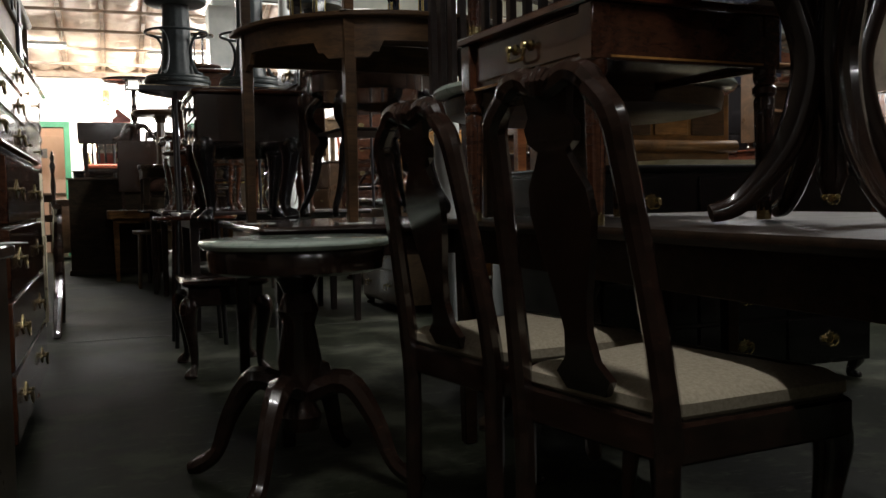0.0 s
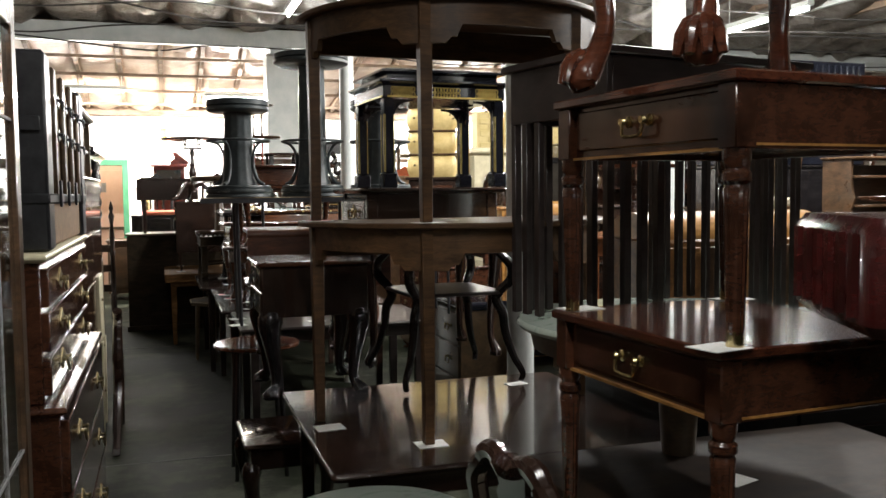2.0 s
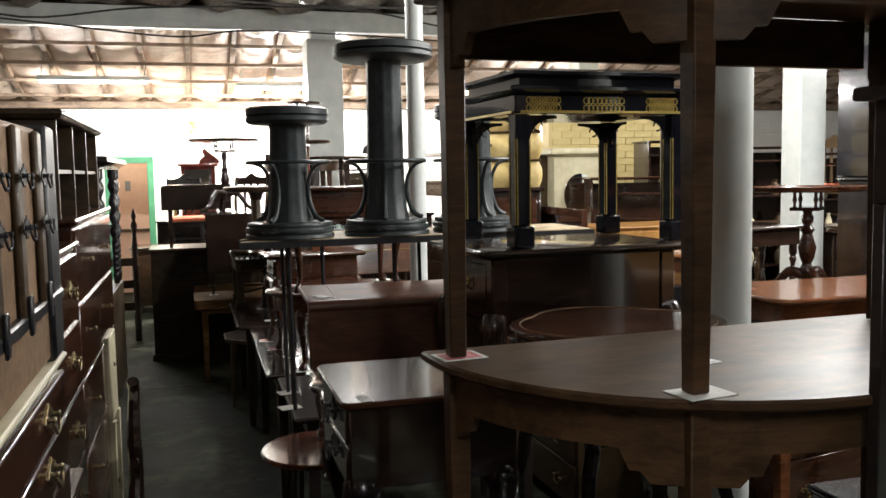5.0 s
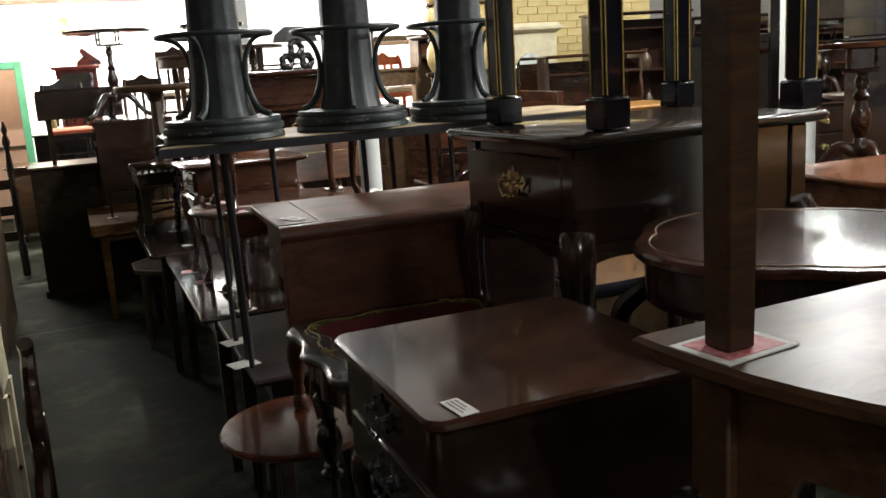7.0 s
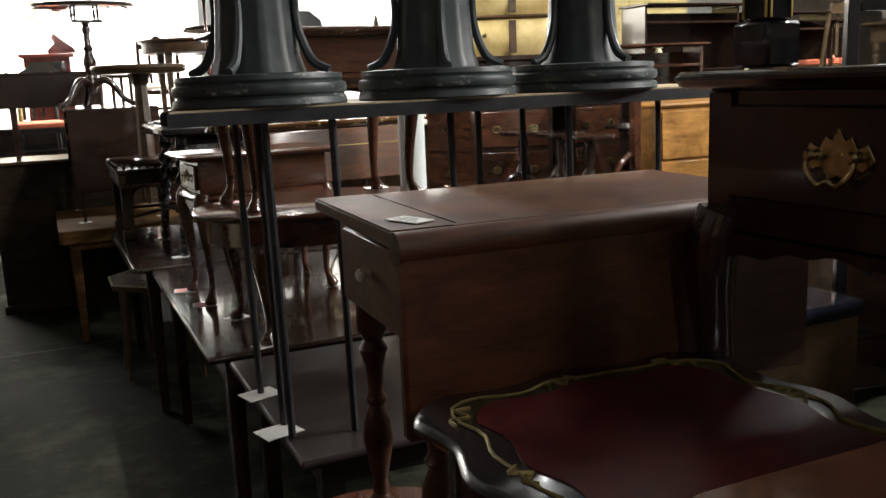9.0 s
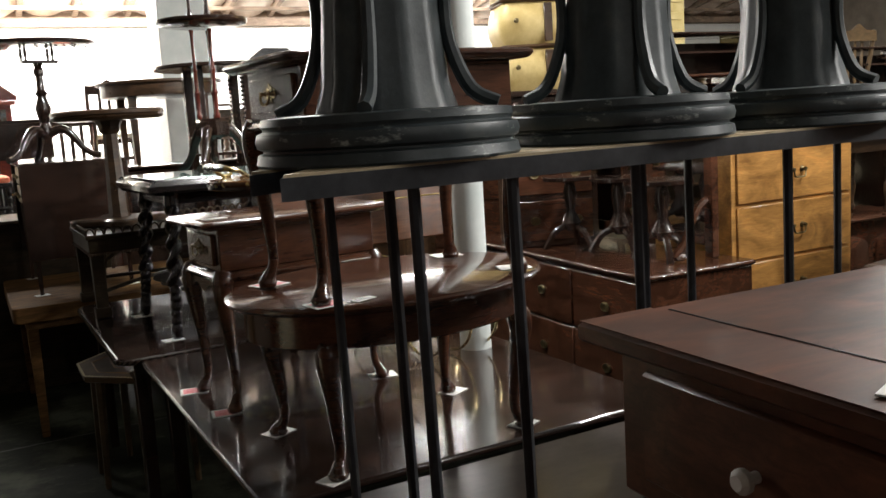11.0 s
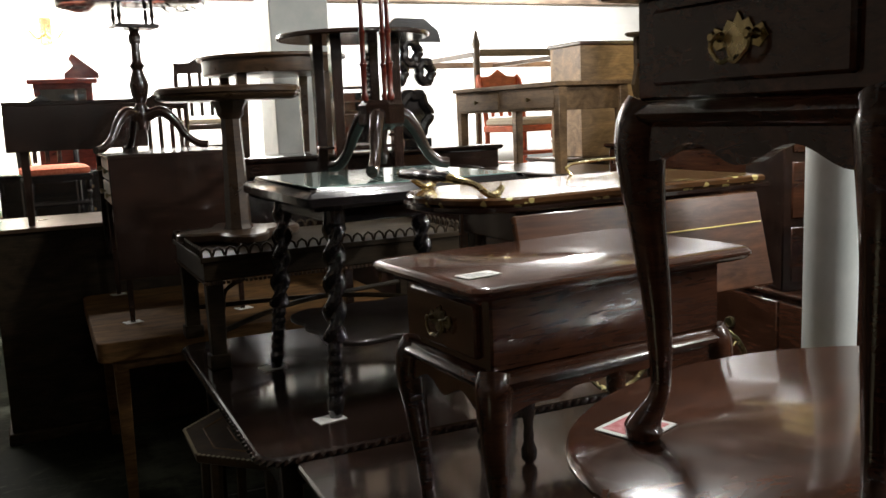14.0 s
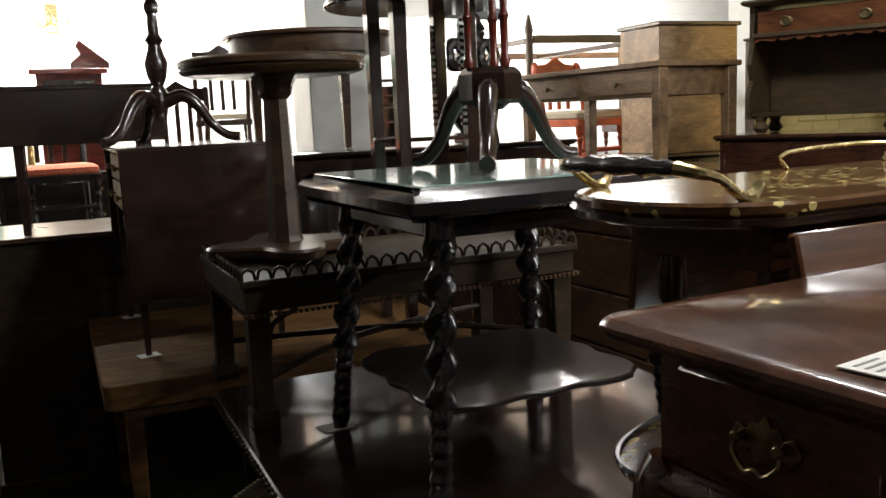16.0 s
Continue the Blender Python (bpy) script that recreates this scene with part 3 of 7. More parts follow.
part("jamb", one_box(DX0 - 0.06, DX0 + 0.03, Y1 - 0.03, Y1 + 0.22, 0, DH + 0.06, 0.004), GREENP, door)
part("jamb", one_box(DX1 - 0.03, DX1 + 0.06, Y1 - 0.03, Y1 + 0.22, 0, DH + 0.06, 0.004), GREENP, door)
part("lintel", one_box(DX0 + 0.03, DX1 - 0.03, Y1 - 0.03, Y1 + 0.22, DH - 0.03, DH + 0.06, 0.004), GREENP, door)
bar_ = thing("push_bar_door", (DX0 + DX1) / 2, Y1 + 1.33, 0, 0, "pale flush passage door with a small sign", "door")
part("leaf", one_box(-0.4, 0.4, 0, 0.05, 0, 2.0, 0.004), PINKW, bar_)
part("sign", one_box(-0.16, -0.08, -0.012, -0.001, 1.62, 1.78), INK, bar_, "small dark sign plate")
part("handle_rail", one_box(-0.38, 0.38, -0.04, -0.002, 0.98, 1.02, 0.004), OLIVEW, bar_)
# yellow brick wall across the east side
wall_y = structure("wall_partition", one_box(3.88, 5.8, 9.71, 9.9, 0, 2.56), YELLOW, "yellow painted brick partition wall", "wall")
bk_me = None
for r in range(12, 34):
    for c in range(8):
        if bk_me is None:
            o = part("brick", one_box(-0.104, 0.104, -0.01, 0.0, -0.034, 0.034, 0.003), YELLOW, wall_y)
            bk_me = o.data
        else:
            o = new("brick", bk_me)
            o.parent = wall_y
        o.location = (4.02 + c * 0.22 + (0.11 if r % 2 else 0), 9.71, 0.04 + r * 0.075)

# ceiling: sagging insulation between joists, north bay pinkish, south bay dark foil
def sagging(x0, x1, y0, y1, zf, nx, ny, sag, rough):
    bm = bmesh.new()
    mx, my = nx * 8, ny * 7
    grid = []
    for j in range(my + 1):
        row = []
        for i in range(mx + 1):
            u, v = i / 8 % 1.0, j / 7 % 1.0
            x, y = x0 + (x1 - x0) * i / mx, y0 + (y1 - y0) * j / my
            s = sag * (math.sin(math.pi * u) ** 0.7) * (0.55 + 0.45 * math.sin(math.pi * v) ** 0.6)
            s *= 0.75 + 0.5 * noise.noise(Vector((x * 0.9, y * 0.9, 3.0)))
            s += rough * noise.noise(Vector((x * 3.1, y * 3.1, 7.0)))
            row.append(bm.verts.new((x, y, zf(y) - max(s, -0.03))))
        grid.append(row)
    for j in range(my):
        for i in range(mx):
            bm.faces.new((grid[j][i], grid[j][i + 1], grid[j + 1][i + 1], grid[j + 1][i]))
    return bm


def north_z(y):
    return 3.74 - (y - 11.0) * 0.225


def south_z(y):
    return 3.78 + (11.0 - y) * 0.05


structure("ceiling_north", sagging(X0, X1, 11.1, Y1 + 0.1, north_z, 26, 5, 0.16, 0.05), FOIL, "sagging pinkish foil-faced roof insulation", "ceiling")
structure("ceiling_south", sagging(X0, X1, Y0, 11.1, south_z, 20, 16, 0.2, 0.12), DFOIL, "torn grey foil insulation under the roof", "ceiling")
structure("roof", one_box(X0 - 0.2, X1 + 0.2, Y0 - 0.2, Y1 + 0.3, 4.9, 5.0), ROOFW, "timber roof deck above the insulation", "roof")
structure("gable", one_box(X0 - 0.2, X1 + 0.2, Y1 + 0.12, Y1 + 0.3, 3.05, 4.9), ROOFW, "boarding above the far wall", "wall")
for k in range(27):
    x = X0 + (X1 - X0) * k / 26
    j = bmesh.new()
    box(j, -0.03, 0.03, 0, 3.25, -0.10, 0.02, 0.004)
    o = structure("roof_joist", j, ROOFW, "rough timber roof joist between insulation strips", "joist")
    o.matrix_basis = pose(x, 11.05, 3.72, -12.7)
for k in range(21):
    x = X0 + (X1 - X0) * k / 20
    o = structure("roof_joist", one_box(-0.035, 0.035, Y0, 11.0, -0.14, 0.0, 0.004), WHITEP if k % 3 == 0 else ROOFW, "roof joist under torn foil insulation", "joist")
    o.matrix_basis = pose(x, 0, 3.95)
for y in (11.75, 12.4, 13.05, 13.65):
    structure("purlin", one_box(X0, X1, y - 0.02, y + 0.02, north_z(y) - 0.21, north_z(y) - 0.17, 0.003), ROOFW, "thin timber batten across the roof joists", "batten")
structure("wall_plate", one_box(X0, X1, Y1 - 0.12, Y1 - 0.005, 2.82, 2.98, 0.006), ROOFW, "rough timber wall plate under the roof", "beam")
for by, bz0, bz1 in ((11.0, 3.45, 3.68), (6.36, 3.5, 3.72), (1.6, 3.5, 3.72)):
    structure("roof_beam", one_box(X0, X1, by - 0.07, by + 0.07, bz0, bz1, 0.008), WHITEP, "white painted timber roof beam", "beam")


def column(x, y, h, r, label, square=0.0):
    c = thing("column", x, y, 0, 0, label, "column", "", "structure")
    if square:
        part("shaft", one_box(-square, square, -square, square, 0, h, 0.006), WHITEP, c)
    else:
        part("shaft", lathe(bmesh.new(), [(r, 0), (r, h)], 0, 0, 28), WHITEP, c)
    part("cap", one_box(-0.14, 0.14, -0.14, 0.14, h, h + 0.1, 0.006), WHITEP, c)


column(1.68, 3.04, 3.5, 0.062, "round white painted steel post")
column(1.56, 6.4, 3.4, 0.058, "round white painted steel post")
column(1.62, 11.0, 3.35, 0.1, "square white painted timber post", 0.2)
column(4.55, 6.4, 3.4, 0.09, "square white painted post", 0.11)
column(4.9, 11.0, 3.35, 0.09, "square white painted post", 0.13)


def strip_light(x, y, z, rz):
    e = thing("strip_light", x, y, z, rz, "long fluorescent strip on a white batten, one of known and added lights", "strip light", "strip lights")
    part("batten", one_box(-0.66, 0.66, -0.04, 0.04, 0.0, 0.05, 0.006), WHITEP, e)
    part("tube", tube(bmesh.new(), [(-0.62, 0, -0.024), (0.62, 0, -0.024)], 0.018, 10), TUBE, e, "glowing white tube")
    for s in (-0.6, 0.6):
        part("rod", tube(bmesh.new(), [(s, 0, 0.05), (s, 0, 0.35 if y > 11 else 1.3)], 0.006, 6), WHITEP, e)


# fixtures for the known strips and for the added fill strips alike
for sx_, sy_, sz_, turn_, watts_ in STRIPS_AND_FILL:
    strip_light(sx_, sy_, sz_, turn_)
# loose cables below the ceiling
rng = random.Random(4)
for k in range(9):
    y = 3.4 + k * 0.85
    z = 3.42 + 0.1 * rng.random()
    pts = [(X0 + 0.4, y, z)] + [(x + rng.uniform(-0.3, 0.3), y + rng.uniform(-0.25, 0.25), z - rng.uniform(0.02, 0.22)) for x in range(-1, 8)] + [(X1, y, z)]
    structure("cable", tube(bmesh.new(), smooth_line(pts, 5), 0.006 + 0.004 * rng.random(), 5), CABLE, "dusty electric cable slung under the roof", "cable")


# ---- table makers ----
def end_table(x, y, z, rz, w=0.66, d=0.52, h=0.52):
    """Drawer in the local y- face, fluted tapering legs, brass bail pull."""
    e = thing("end_table", x, y, z, rz, "polished mahogany end table with fluted legs and a brass-handled drawer", "table", "stacked end tables")
    part("tabletop", slab(bmesh.new(), rect(w, d), plain(h, 0.022, 0.004)), CHERRY, e)
    a, t = h - 0.022, 0.125
    for nm, b in (("side_rail", (-w / 2 + 0.012, -w / 2 + 0.03, -d / 2 + 0.055, d / 2 - 0.055)), ("side_rail", (w / 2 - 0.03, w / 2 - 0.012, -d / 2 + 0.055, d / 2 - 0.055)), ("back_rail", (-w / 2 + 0.055, w / 2 - 0.055, d / 2 - 0.03, d / 2 - 0.012)), ("front_rail", (-w / 2 + 0.055, w / 2 - 0.055, -d / 2 + 0.03, -d / 2 + 0.045))):
        part(nm, one_box(*b, a - t, a - 0.0005, 0.002), MAHOG, e)
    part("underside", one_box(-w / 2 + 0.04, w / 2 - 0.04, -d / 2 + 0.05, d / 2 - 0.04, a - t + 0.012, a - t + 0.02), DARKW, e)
    drawer(e, pose(0, -d / 2 + 0.03, a - t / 2 + 0.004), w - 0.13, t - 0.03, MAHOG, bail_pull, BRASS)
    for sx in (-1, 1):
        part("inlay", one_box(sx * (w / 2 - 0.012) - 0.002, sx * (w / 2 - 0.012) + 0.002, -d / 2 + 0.06, d / 2 - 0.06, a - t + 0.006, a - t + 0.011), HONEY, e)
    part("inlay", one_box(-w / 2 + 0.06, w / 2 - 0.06, -d / 2 + 0.02, -d / 2 + 0.03, a - t - 0.002, a - t + 0.004), HONEY, e, "pale string inlay")
    for sx in (-1, 1):
        for sy in (-1, 1):
            lx, ly = sx * (w / 2 - 0.034), sy * (d / 2 - 0.034)
            bm = fluted_leg(a - t, lx, ly)
            box(bm, lx - 0.026, lx + 0.026, ly - 0.026, ly + 0.026, a - t, a - 0.0005, 0.003)
            leg = part("leg", bm, MAHOG, e)
            part("ferrule", lathe(bmesh.new(), [(0.0172, 0), (0.0178, 0.03)], lx, ly, 14), BRASS, leg, "brass foot ferrule")
    return e


def queen_anne_table(x, y, z, rz, w, d, h, mat=MAHOG, label="mahogany Queen Anne end table with curved legs and brass pull", body=0.13, s=1.0, pull_mat=BRASS, rail=True):
    """Drawer in the local x- face."""
    e = thing("queen_anne_table", x, y, z, rz, label, "table", "Queen Anne end tables")
    part("tabletop", slab(bmesh.new(), rect(w + 0.05, d + 0.035, 0.03, 3), moulded(h, 0.026)), mat, e)
    a = h - 0.026
    part("body", one_box(-w / 2 + 0.03, w / 2 - 0.03, -d / 2 + 0.03, d / 2 - 0.03, a - body, a - 0.0005, 0.004), mat, e)
    drawer(e, pose(-w / 2 + 0.03, 0, a - body / 2 if rail else a - 0.092, 0, 0, -90), d - 0.13, body - 0.034 if rail else 0.138, mat, lambda: batwing_pull(0.8 if rail else 1.1), pull_mat, 1, 0.01)
    zf = a - body
    if rail:
        part("moulded_frame", slab(bmesh.new(), rect(w - 0.012, d - 0.012, 0.035, 4), [(0.04, zf - 0.034), (0.014, zf - 0.031), (0.004, zf - 0.023), (0.002, zf - 0.015), (0.008, zf - 0.006), (0.024, zf - 0.0005)]), mat, e, "rounded projecting rail")
    else:
        zf += 0.03
        for sx in (-1, 1):
            for sy in (-1, 1):
                lx, ly = sx * (w / 2 - 0.05), sy * (d / 2 - 0.05)
                part("corner_post", one_box(lx - 0.028, lx + 0.028, ly - 0.028, ly + 0.028, zf - 0.05, a - 0.001, 0.006), mat, e)
    for side, ww, m in (("front_apron", w - 0.12, pose(0, -d / 2 + 0.02, zf - 0.03)), ("back_apron", w - 0.12, pose(0, d / 2 - 0.02, zf - 0.03, 0, 0, 180)), ("end_apron", d - 0.12, pose(-w / 2 + 0.02, 0, zf - 0.03, 0, 0, -90)), ("end_apron", d - 0.12, pose(w / 2 - 0.02, 0, zf - 0.03, 0, 0, 90))):
        part(side, move(curved_apron(ww, 0.042, 0.018, 0.024, 1 if ww > 0.35 else 2), m), mat, e)
    for sx in (-1, 1):
        for sy in (-1, 1):
            part("leg", cabriole(zf - 0.004, sx, sy, 1.0 * s, sx * (w / 2 - 0.042), sy * (d / 2 - 0.042)), mat, e)
    return e


def half_round(x, y, z, rz, r=0.585, h=0.728):
    """Half-round table: flat edge to +y, curved front with arched apron to -y."""
    e = thing("half_round_table", x, y, z, rz, "dark walnut half-round console table with an arched apron", "table", "stacked half-round tables")
    n = 36
    out = [(r * math.cos(math.pi + math.pi * i / n), r * math.sin(math.pi + math.pi * i / n)) for i in range(n + 1)]
    out = [(-r, 0.05)] + out + [(r, 0.05)]
    part("tabletop", slab(bmesh.new(), out, plain(h, 0.02, 0.005)), SATIN, e)
    a, ra, t = h - 0.0205, r - 0.035, 0.02
    bm = bmesh.new()
    m = 96
    prev = None
    for i in range(m + 1):
        th = math.pi + math.pi * i / m
        u = (i / m * 3) % 1.0
        edge = min(u, 1 - u)
        hh = 0.135 if edge < 0.13 else (0.115 if edge < 0.19 else 0.078)
        ring = [bm.verts.new((rr * math.cos(th), rr * math.sin(th), zz)) for rr, zz in ((ra, a), (ra, a - hh), (ra - t, a - hh), (ra - t, a))]
        if prev:
            for k in range(4):
                bm.faces.new((prev[k], prev[(k + 1) % 4], ring[(k + 1) % 4], ring[k]))
        else:
            bm.faces.new(ring)
        prev = ring
    bm.faces.new(prev[::-1])
    part("curved_apron", bm, SATIN, e)
    part("back_rail", one_box(-ra + 0.03, ra - 0.03, 0.0, 0.02, a - 0.11, a, 0.002), SATIN, e)
    for k in range(4):
        th = math.pi + (0.07, math.pi / 3, 2 * math.pi / 3, math.pi - 0.07)[k]
        part("leg", square_leg(a - 0.001, 0.022, 0.017, (ra - 0.012) * math.cos(th), (ra - 0.012) * math.sin(th)), SATIN, e)
    return e


def dining_table(x0, x1, y0, y1, z, mat, label, r=0.03, name="dining_table", apron=0.09, edge=None, legs="square", t=0.028):
    w, d = x1 - x0, y1 - y0
    e = thing(name, (x0 + x1) / 2, (y0 + y1) / 2, 0, 0, label, "table")
    part("tabletop", slab(bmesh.new(), rect(w, d, r, 5), edge or moulded(z, t, 0.7)), mat, e)
    a = z - t
    for nm, b in (("rail", (-w / 2 + 0.07, w / 2 - 0.07, -d / 2 + 0.06, -d / 2 + 0.085)), ("rail", (-w / 2 + 0.07, w / 2 - 0.07, d / 2 - 0.085, d / 2 - 0.06)), ("end_rail", (-w / 2 + 0.06, -w / 2 + 0.085, -d / 2 + 0.085, d / 2 - 0.085)), ("end_rail", (w / 2 - 0.085, w / 2 - 0.06, -d / 2 + 0.085, d / 2 - 0.085))):
        part(nm, one_box(*b, a - apron, a - 0.0005, 0.002), mat, e)
    for sx in (-1, 1):
        for sy in (-1, 1):
            lx, ly = sx * (w / 2 - 0.09), sy * (d / 2 - 0.09)
            bm = {"square": lambda: square_leg(a - 0.001, 0.03, 0.02, lx, ly), "turned": lambda: turned_leg(a - 0.001, lx, ly, 0.04), "cabriole": lambda: cabriole(a - 0.001, sx, sy, 1.5, lx, ly)}[legs]()
            part("leg", bm, mat, e)
    return e


def pedestal_table(x, y, rz, r, h, top_mat, foot_mat, label, claws=True, top_t=0.03):
    """Round top on a turned column with four curved feet."""
    e = thing("pedestal_table", x, y, 0, rz, label, "table")
    part("tabletop", slab(bmesh.new(), disc(r, 48), moulded(h, top_t, 0.8)), top_mat, e)
    part("frame", lathe(bmesh.new(), [(r * 0.8, h - top_t - 0.07), (r * 0.9, h - top_t - 0.06), (r * 0.92, h - top_t - 0.01), (r * 0.9, h - top_t - 0.0005)], 0, 0, 40), foot_mat, e)
    part("column", lathe(bmesh.new(), [(0.05, 0.16), (0.06, 0.2), (0.04, 0.24), (0.065, 0.36), (0.045, 0.46), (0.06, 0.5), (0.04, 0.55), (0.07, h - top_t - 0.0705)], 0, 0, 20), foot_mat, e)
    for k in range(4):
        a = math.pi / 4 + math.pi / 2 * k
        c, s = math.cos(a), math.sin(a)
        pts = [(c * q, s * q, zz) for q, zz in ((0.03, 0.27), (0.14, 0.3), (0.22, 0.2), (0.27, 0.08), (0.33, 0.035), (0.36, 0.024))]
        part("foot", tube(bmesh.new(), smooth_line(pts, 4), smooth_values([0.035, 0.036, 0.028, 0.022, 0.026, 0.02], 4), 8), foot_mat, e)
    return e


def tripod(x, y, z, rz, label, top_r, top_z, mat, post="baluster", foot_r=0.28, top_mat=None, cage=True, name="tripod_table", tilt=0.0):
    e = thing(name, x, y, z, rz, label, "table")
    H = top_z - z
    top = slab(bmesh.new(), disc(top_r, 44), [(0.03, H - 0.022), (0.006, H - 0.016), (0, H - 0.008), (0.0, H + 0.004), (0.012, H + 0.004), (0.018, H - 0.004)])
    part("tabletop", move(top, Matrix.Rotation(radians(tilt), 4, "X")), top_mat or mat, e)
    ph = H - 0.024
    if post == "baluster":
        prof = [(0.025, 0.1), (0.034, 0.14), (0.034, 0.2), (0.022, 0.225), (0.036, 0.26), (0.045, 0.31), (0.03, 0.36), (0.024, 0.38), (0.036, 0.4), (0.022, 0.42), (0.02, 0.5), (0.027, ph - 0.16), (0.03, ph - 0.13), (0.02, ph - 0.11), (0.028, ph - 0.095)]
        part("column", lathe(bmesh.new(), prof, 0, 0, 18), mat, e)
        part("block", one_box(-0.1, 0.1, -0.07, 0.07, ph - 0.094, ph - 0.076, 0.003), mat, e)
        for sx in (-0.075, 0.075):
            for sy in (-0.05, 0.05):
                part("cage_post", lathe(bmesh.new(), [(0.009, ph - 0.076), (0.006, ph - 0.06), (0.012, ph - 0.04), (0.007, ph - 0.02), (0.009, ph)], sx, sy, 8), mat, e)
    for k in range(3):
        a = radians(90 + 120 * k)
        c, s = math.cos(a), math.sin(a)
        pts = [(c * q * foot_r, s * q * foot_r, zz) for q, zz in ((0.06, 0.16), (0.3, 0.185), (0.5, 0.14), (0.66, 0.07), (0.84, 0.028), (1.0, 0.02))]
        part("foot", tube(bmesh.new(), smooth_line(pts, 5), smooth_values([0.028, 0.026, 0.022, 0.017, 0.018, 0.019], 5), 10), mat, e)
    return e


# ---- row beside the aisle, from the start on ----
# long tables on the floor
dining_table(0.56, 1.78, 1.78, 2.95, 0.727, DARKW, "dark polished dining table carrying stacked half-round tables", 0.02, apron=0.08)
dining_table(1.12, 2.35, -0.55, 1.75, 0.74, UMBER, "long worn brown dining table carrying stacked end tables", 0.02, apron=0.1)
dining_table(0.53, 1.75, 4.62, 5.47, 0.745, SLATW, "grey-brown dining table under an iron-legged table", 0.01, apron=0.07)
dining_table(0.475, 1.7, 5.52, 7.08, 0.75, DARKW, "glossy dark mahogany dining table carrying stacked small tables", 0.02, apron=0.08)

# stacked end tables
end_table(1.36, 1.02, 0.742, -86, 0.66, 0.56, 0.51)
end_table(1.365, 1.01, 1.254, -84, 0.65, 0.56, 0.525)
for cx, cy in ((1.13, 1.31), (1.12, 0.7), (1.6, 1.33), (1.6, 0.72)):
    card(cx, cy, 1.252, 12)
card(1.62, 1.33, 0.74, 20)
# claw-footed table standing on the upper end table
ct = thing("claw_foot_table", 1.3, 0.87, 1.781, 4, "carved walnut tea table on ball and claw feet", "table")
part("tabletop", slab(bmesh.new(), rect(0.72, 0.6, 0.02), moulded(0.62, 0.03)), CHERRY, ct)
part("frame", one_box(-0.3, 0.3, -0.24, 0.24, 0.5, 0.59, 0.004), CHERRY, ct)
for sx in (-1, 1):
    for sy in (-1, 1):
        leg = part("leg", cabriole(0.55, sx, sy, 1.05, sx * 0.25, sy * 0.18, True), CHERRY, ct)
        for a in (-0.9, -0.3, 0.3, 0.9):
            part("claw_toe", claw_toe(a, sx, sy, 1.05, sx * 0.25, sy * 0.18), CHERRY, leg)

# slatted dark table on a marble-topped table
pedestal_table(1.62, 1.62, 20, 0.5, 1.165, MARBLE, OLIVEW, "round table with a pale marble top and turned column")
sl = thing("slatted_table", 1.62, 1.76, 1.167, 12, "dark grey-brown mission table with slatted legs", "table")
part("tabletop", slab(bmesh.new(), rect(0.84, 0.52), plain(0.785, 0.022)), SLATW, sl)
for nm, b in (("rail", (-0.38, 0.38, -0.235, -0.215)), ("rail", (-0.38, 0.38, 0.215, 0.235)), ("end_rail", (-0.4, -0.38, -0.235, 0.235)), ("end_rail", (0.38, 0.4, -0.235, 0.235))):
    part(nm, one_box(*b, 0.6, 0.762, 0.002), SLATW, sl)
for sx in (-1, 1):
    for sy in (-1, 1):
        for k in range(4):
            part("slat", one_box(sx * (0.385 - k * 0.062) - 0.013, sx * (0.385 - k * 0.062) + 0.013, sy * 0.225 - 0.011, sy * 0.225 + 0.011, 0, 0.6, 0.002), SLATW, sl)
        for k in range(1, 3):
            part("slat", one_box(sx * 0.39 - 0.011, sx * 0.39 + 0.011, sy * (0.225 - k * 0.065) - 0.013, sy * (0.225 - k * 0.065) + 0.013, 0, 0.6, 0.002), SLATW, sl)

# half-round pair
half_round(1.167, 2.483, 0.729, 3)
half_round(1.167, 2.483, 1.459, 3)
for k, (cx, cy) in enumerate(((0.64, 2.42), (0.93, 2.0), (1.45, 2.02))):
    card(cx, cy, 1.457, 8, 0.095, 0.075, k == 0)
card(0.65, 2.32, 0.727, 5)
card(0.93, 2.0, 0.727, 0)
price_label(1.06, 2.2, 1.457, 14)

# lobed table on scrolled legs
sg = thing("scroll_leg_table", 1.29, 3.0, 0.729, 3, "inlaid mahogany lobed table on black scrolled legs with a shelf", "table")
lob = [((0.285 + 0.035 * abs(math.cos(4 * math.pi * k / 80))) * math.cos(math.pi * 2 * k / 80), (0.285 + 0.035 * abs(math.cos(4 * math.pi * k / 80))) * math.sin(math.pi * 2 * k / 80)) for k in range(80)]
part("tabletop", slab(bmesh.new(), lob, plain(0.665, 0.02, 0.005)), MAHOG, sg)
part("inlay", tube(bmesh.new(), [(p[0] * 0.9, p[1] * 0.9, 0.6655) for p in lob + lob[:1]], 0.0016, 5), OAK, sg, "pale string inlay")
part("apron", slab(bmesh.new(), [(p[0] * 0.93, p[1] * 0.93) for p in lob], [(0.0, 0.565), (0.0, 0.6448)]), DARKW, sg)
part("shelf", slab(bmesh.new(), rect(0.42, 0.42, 0.02), plain(0.4, 0.016, 0.004)), SLATW, sg, "glossy grey-brown lower shelf")
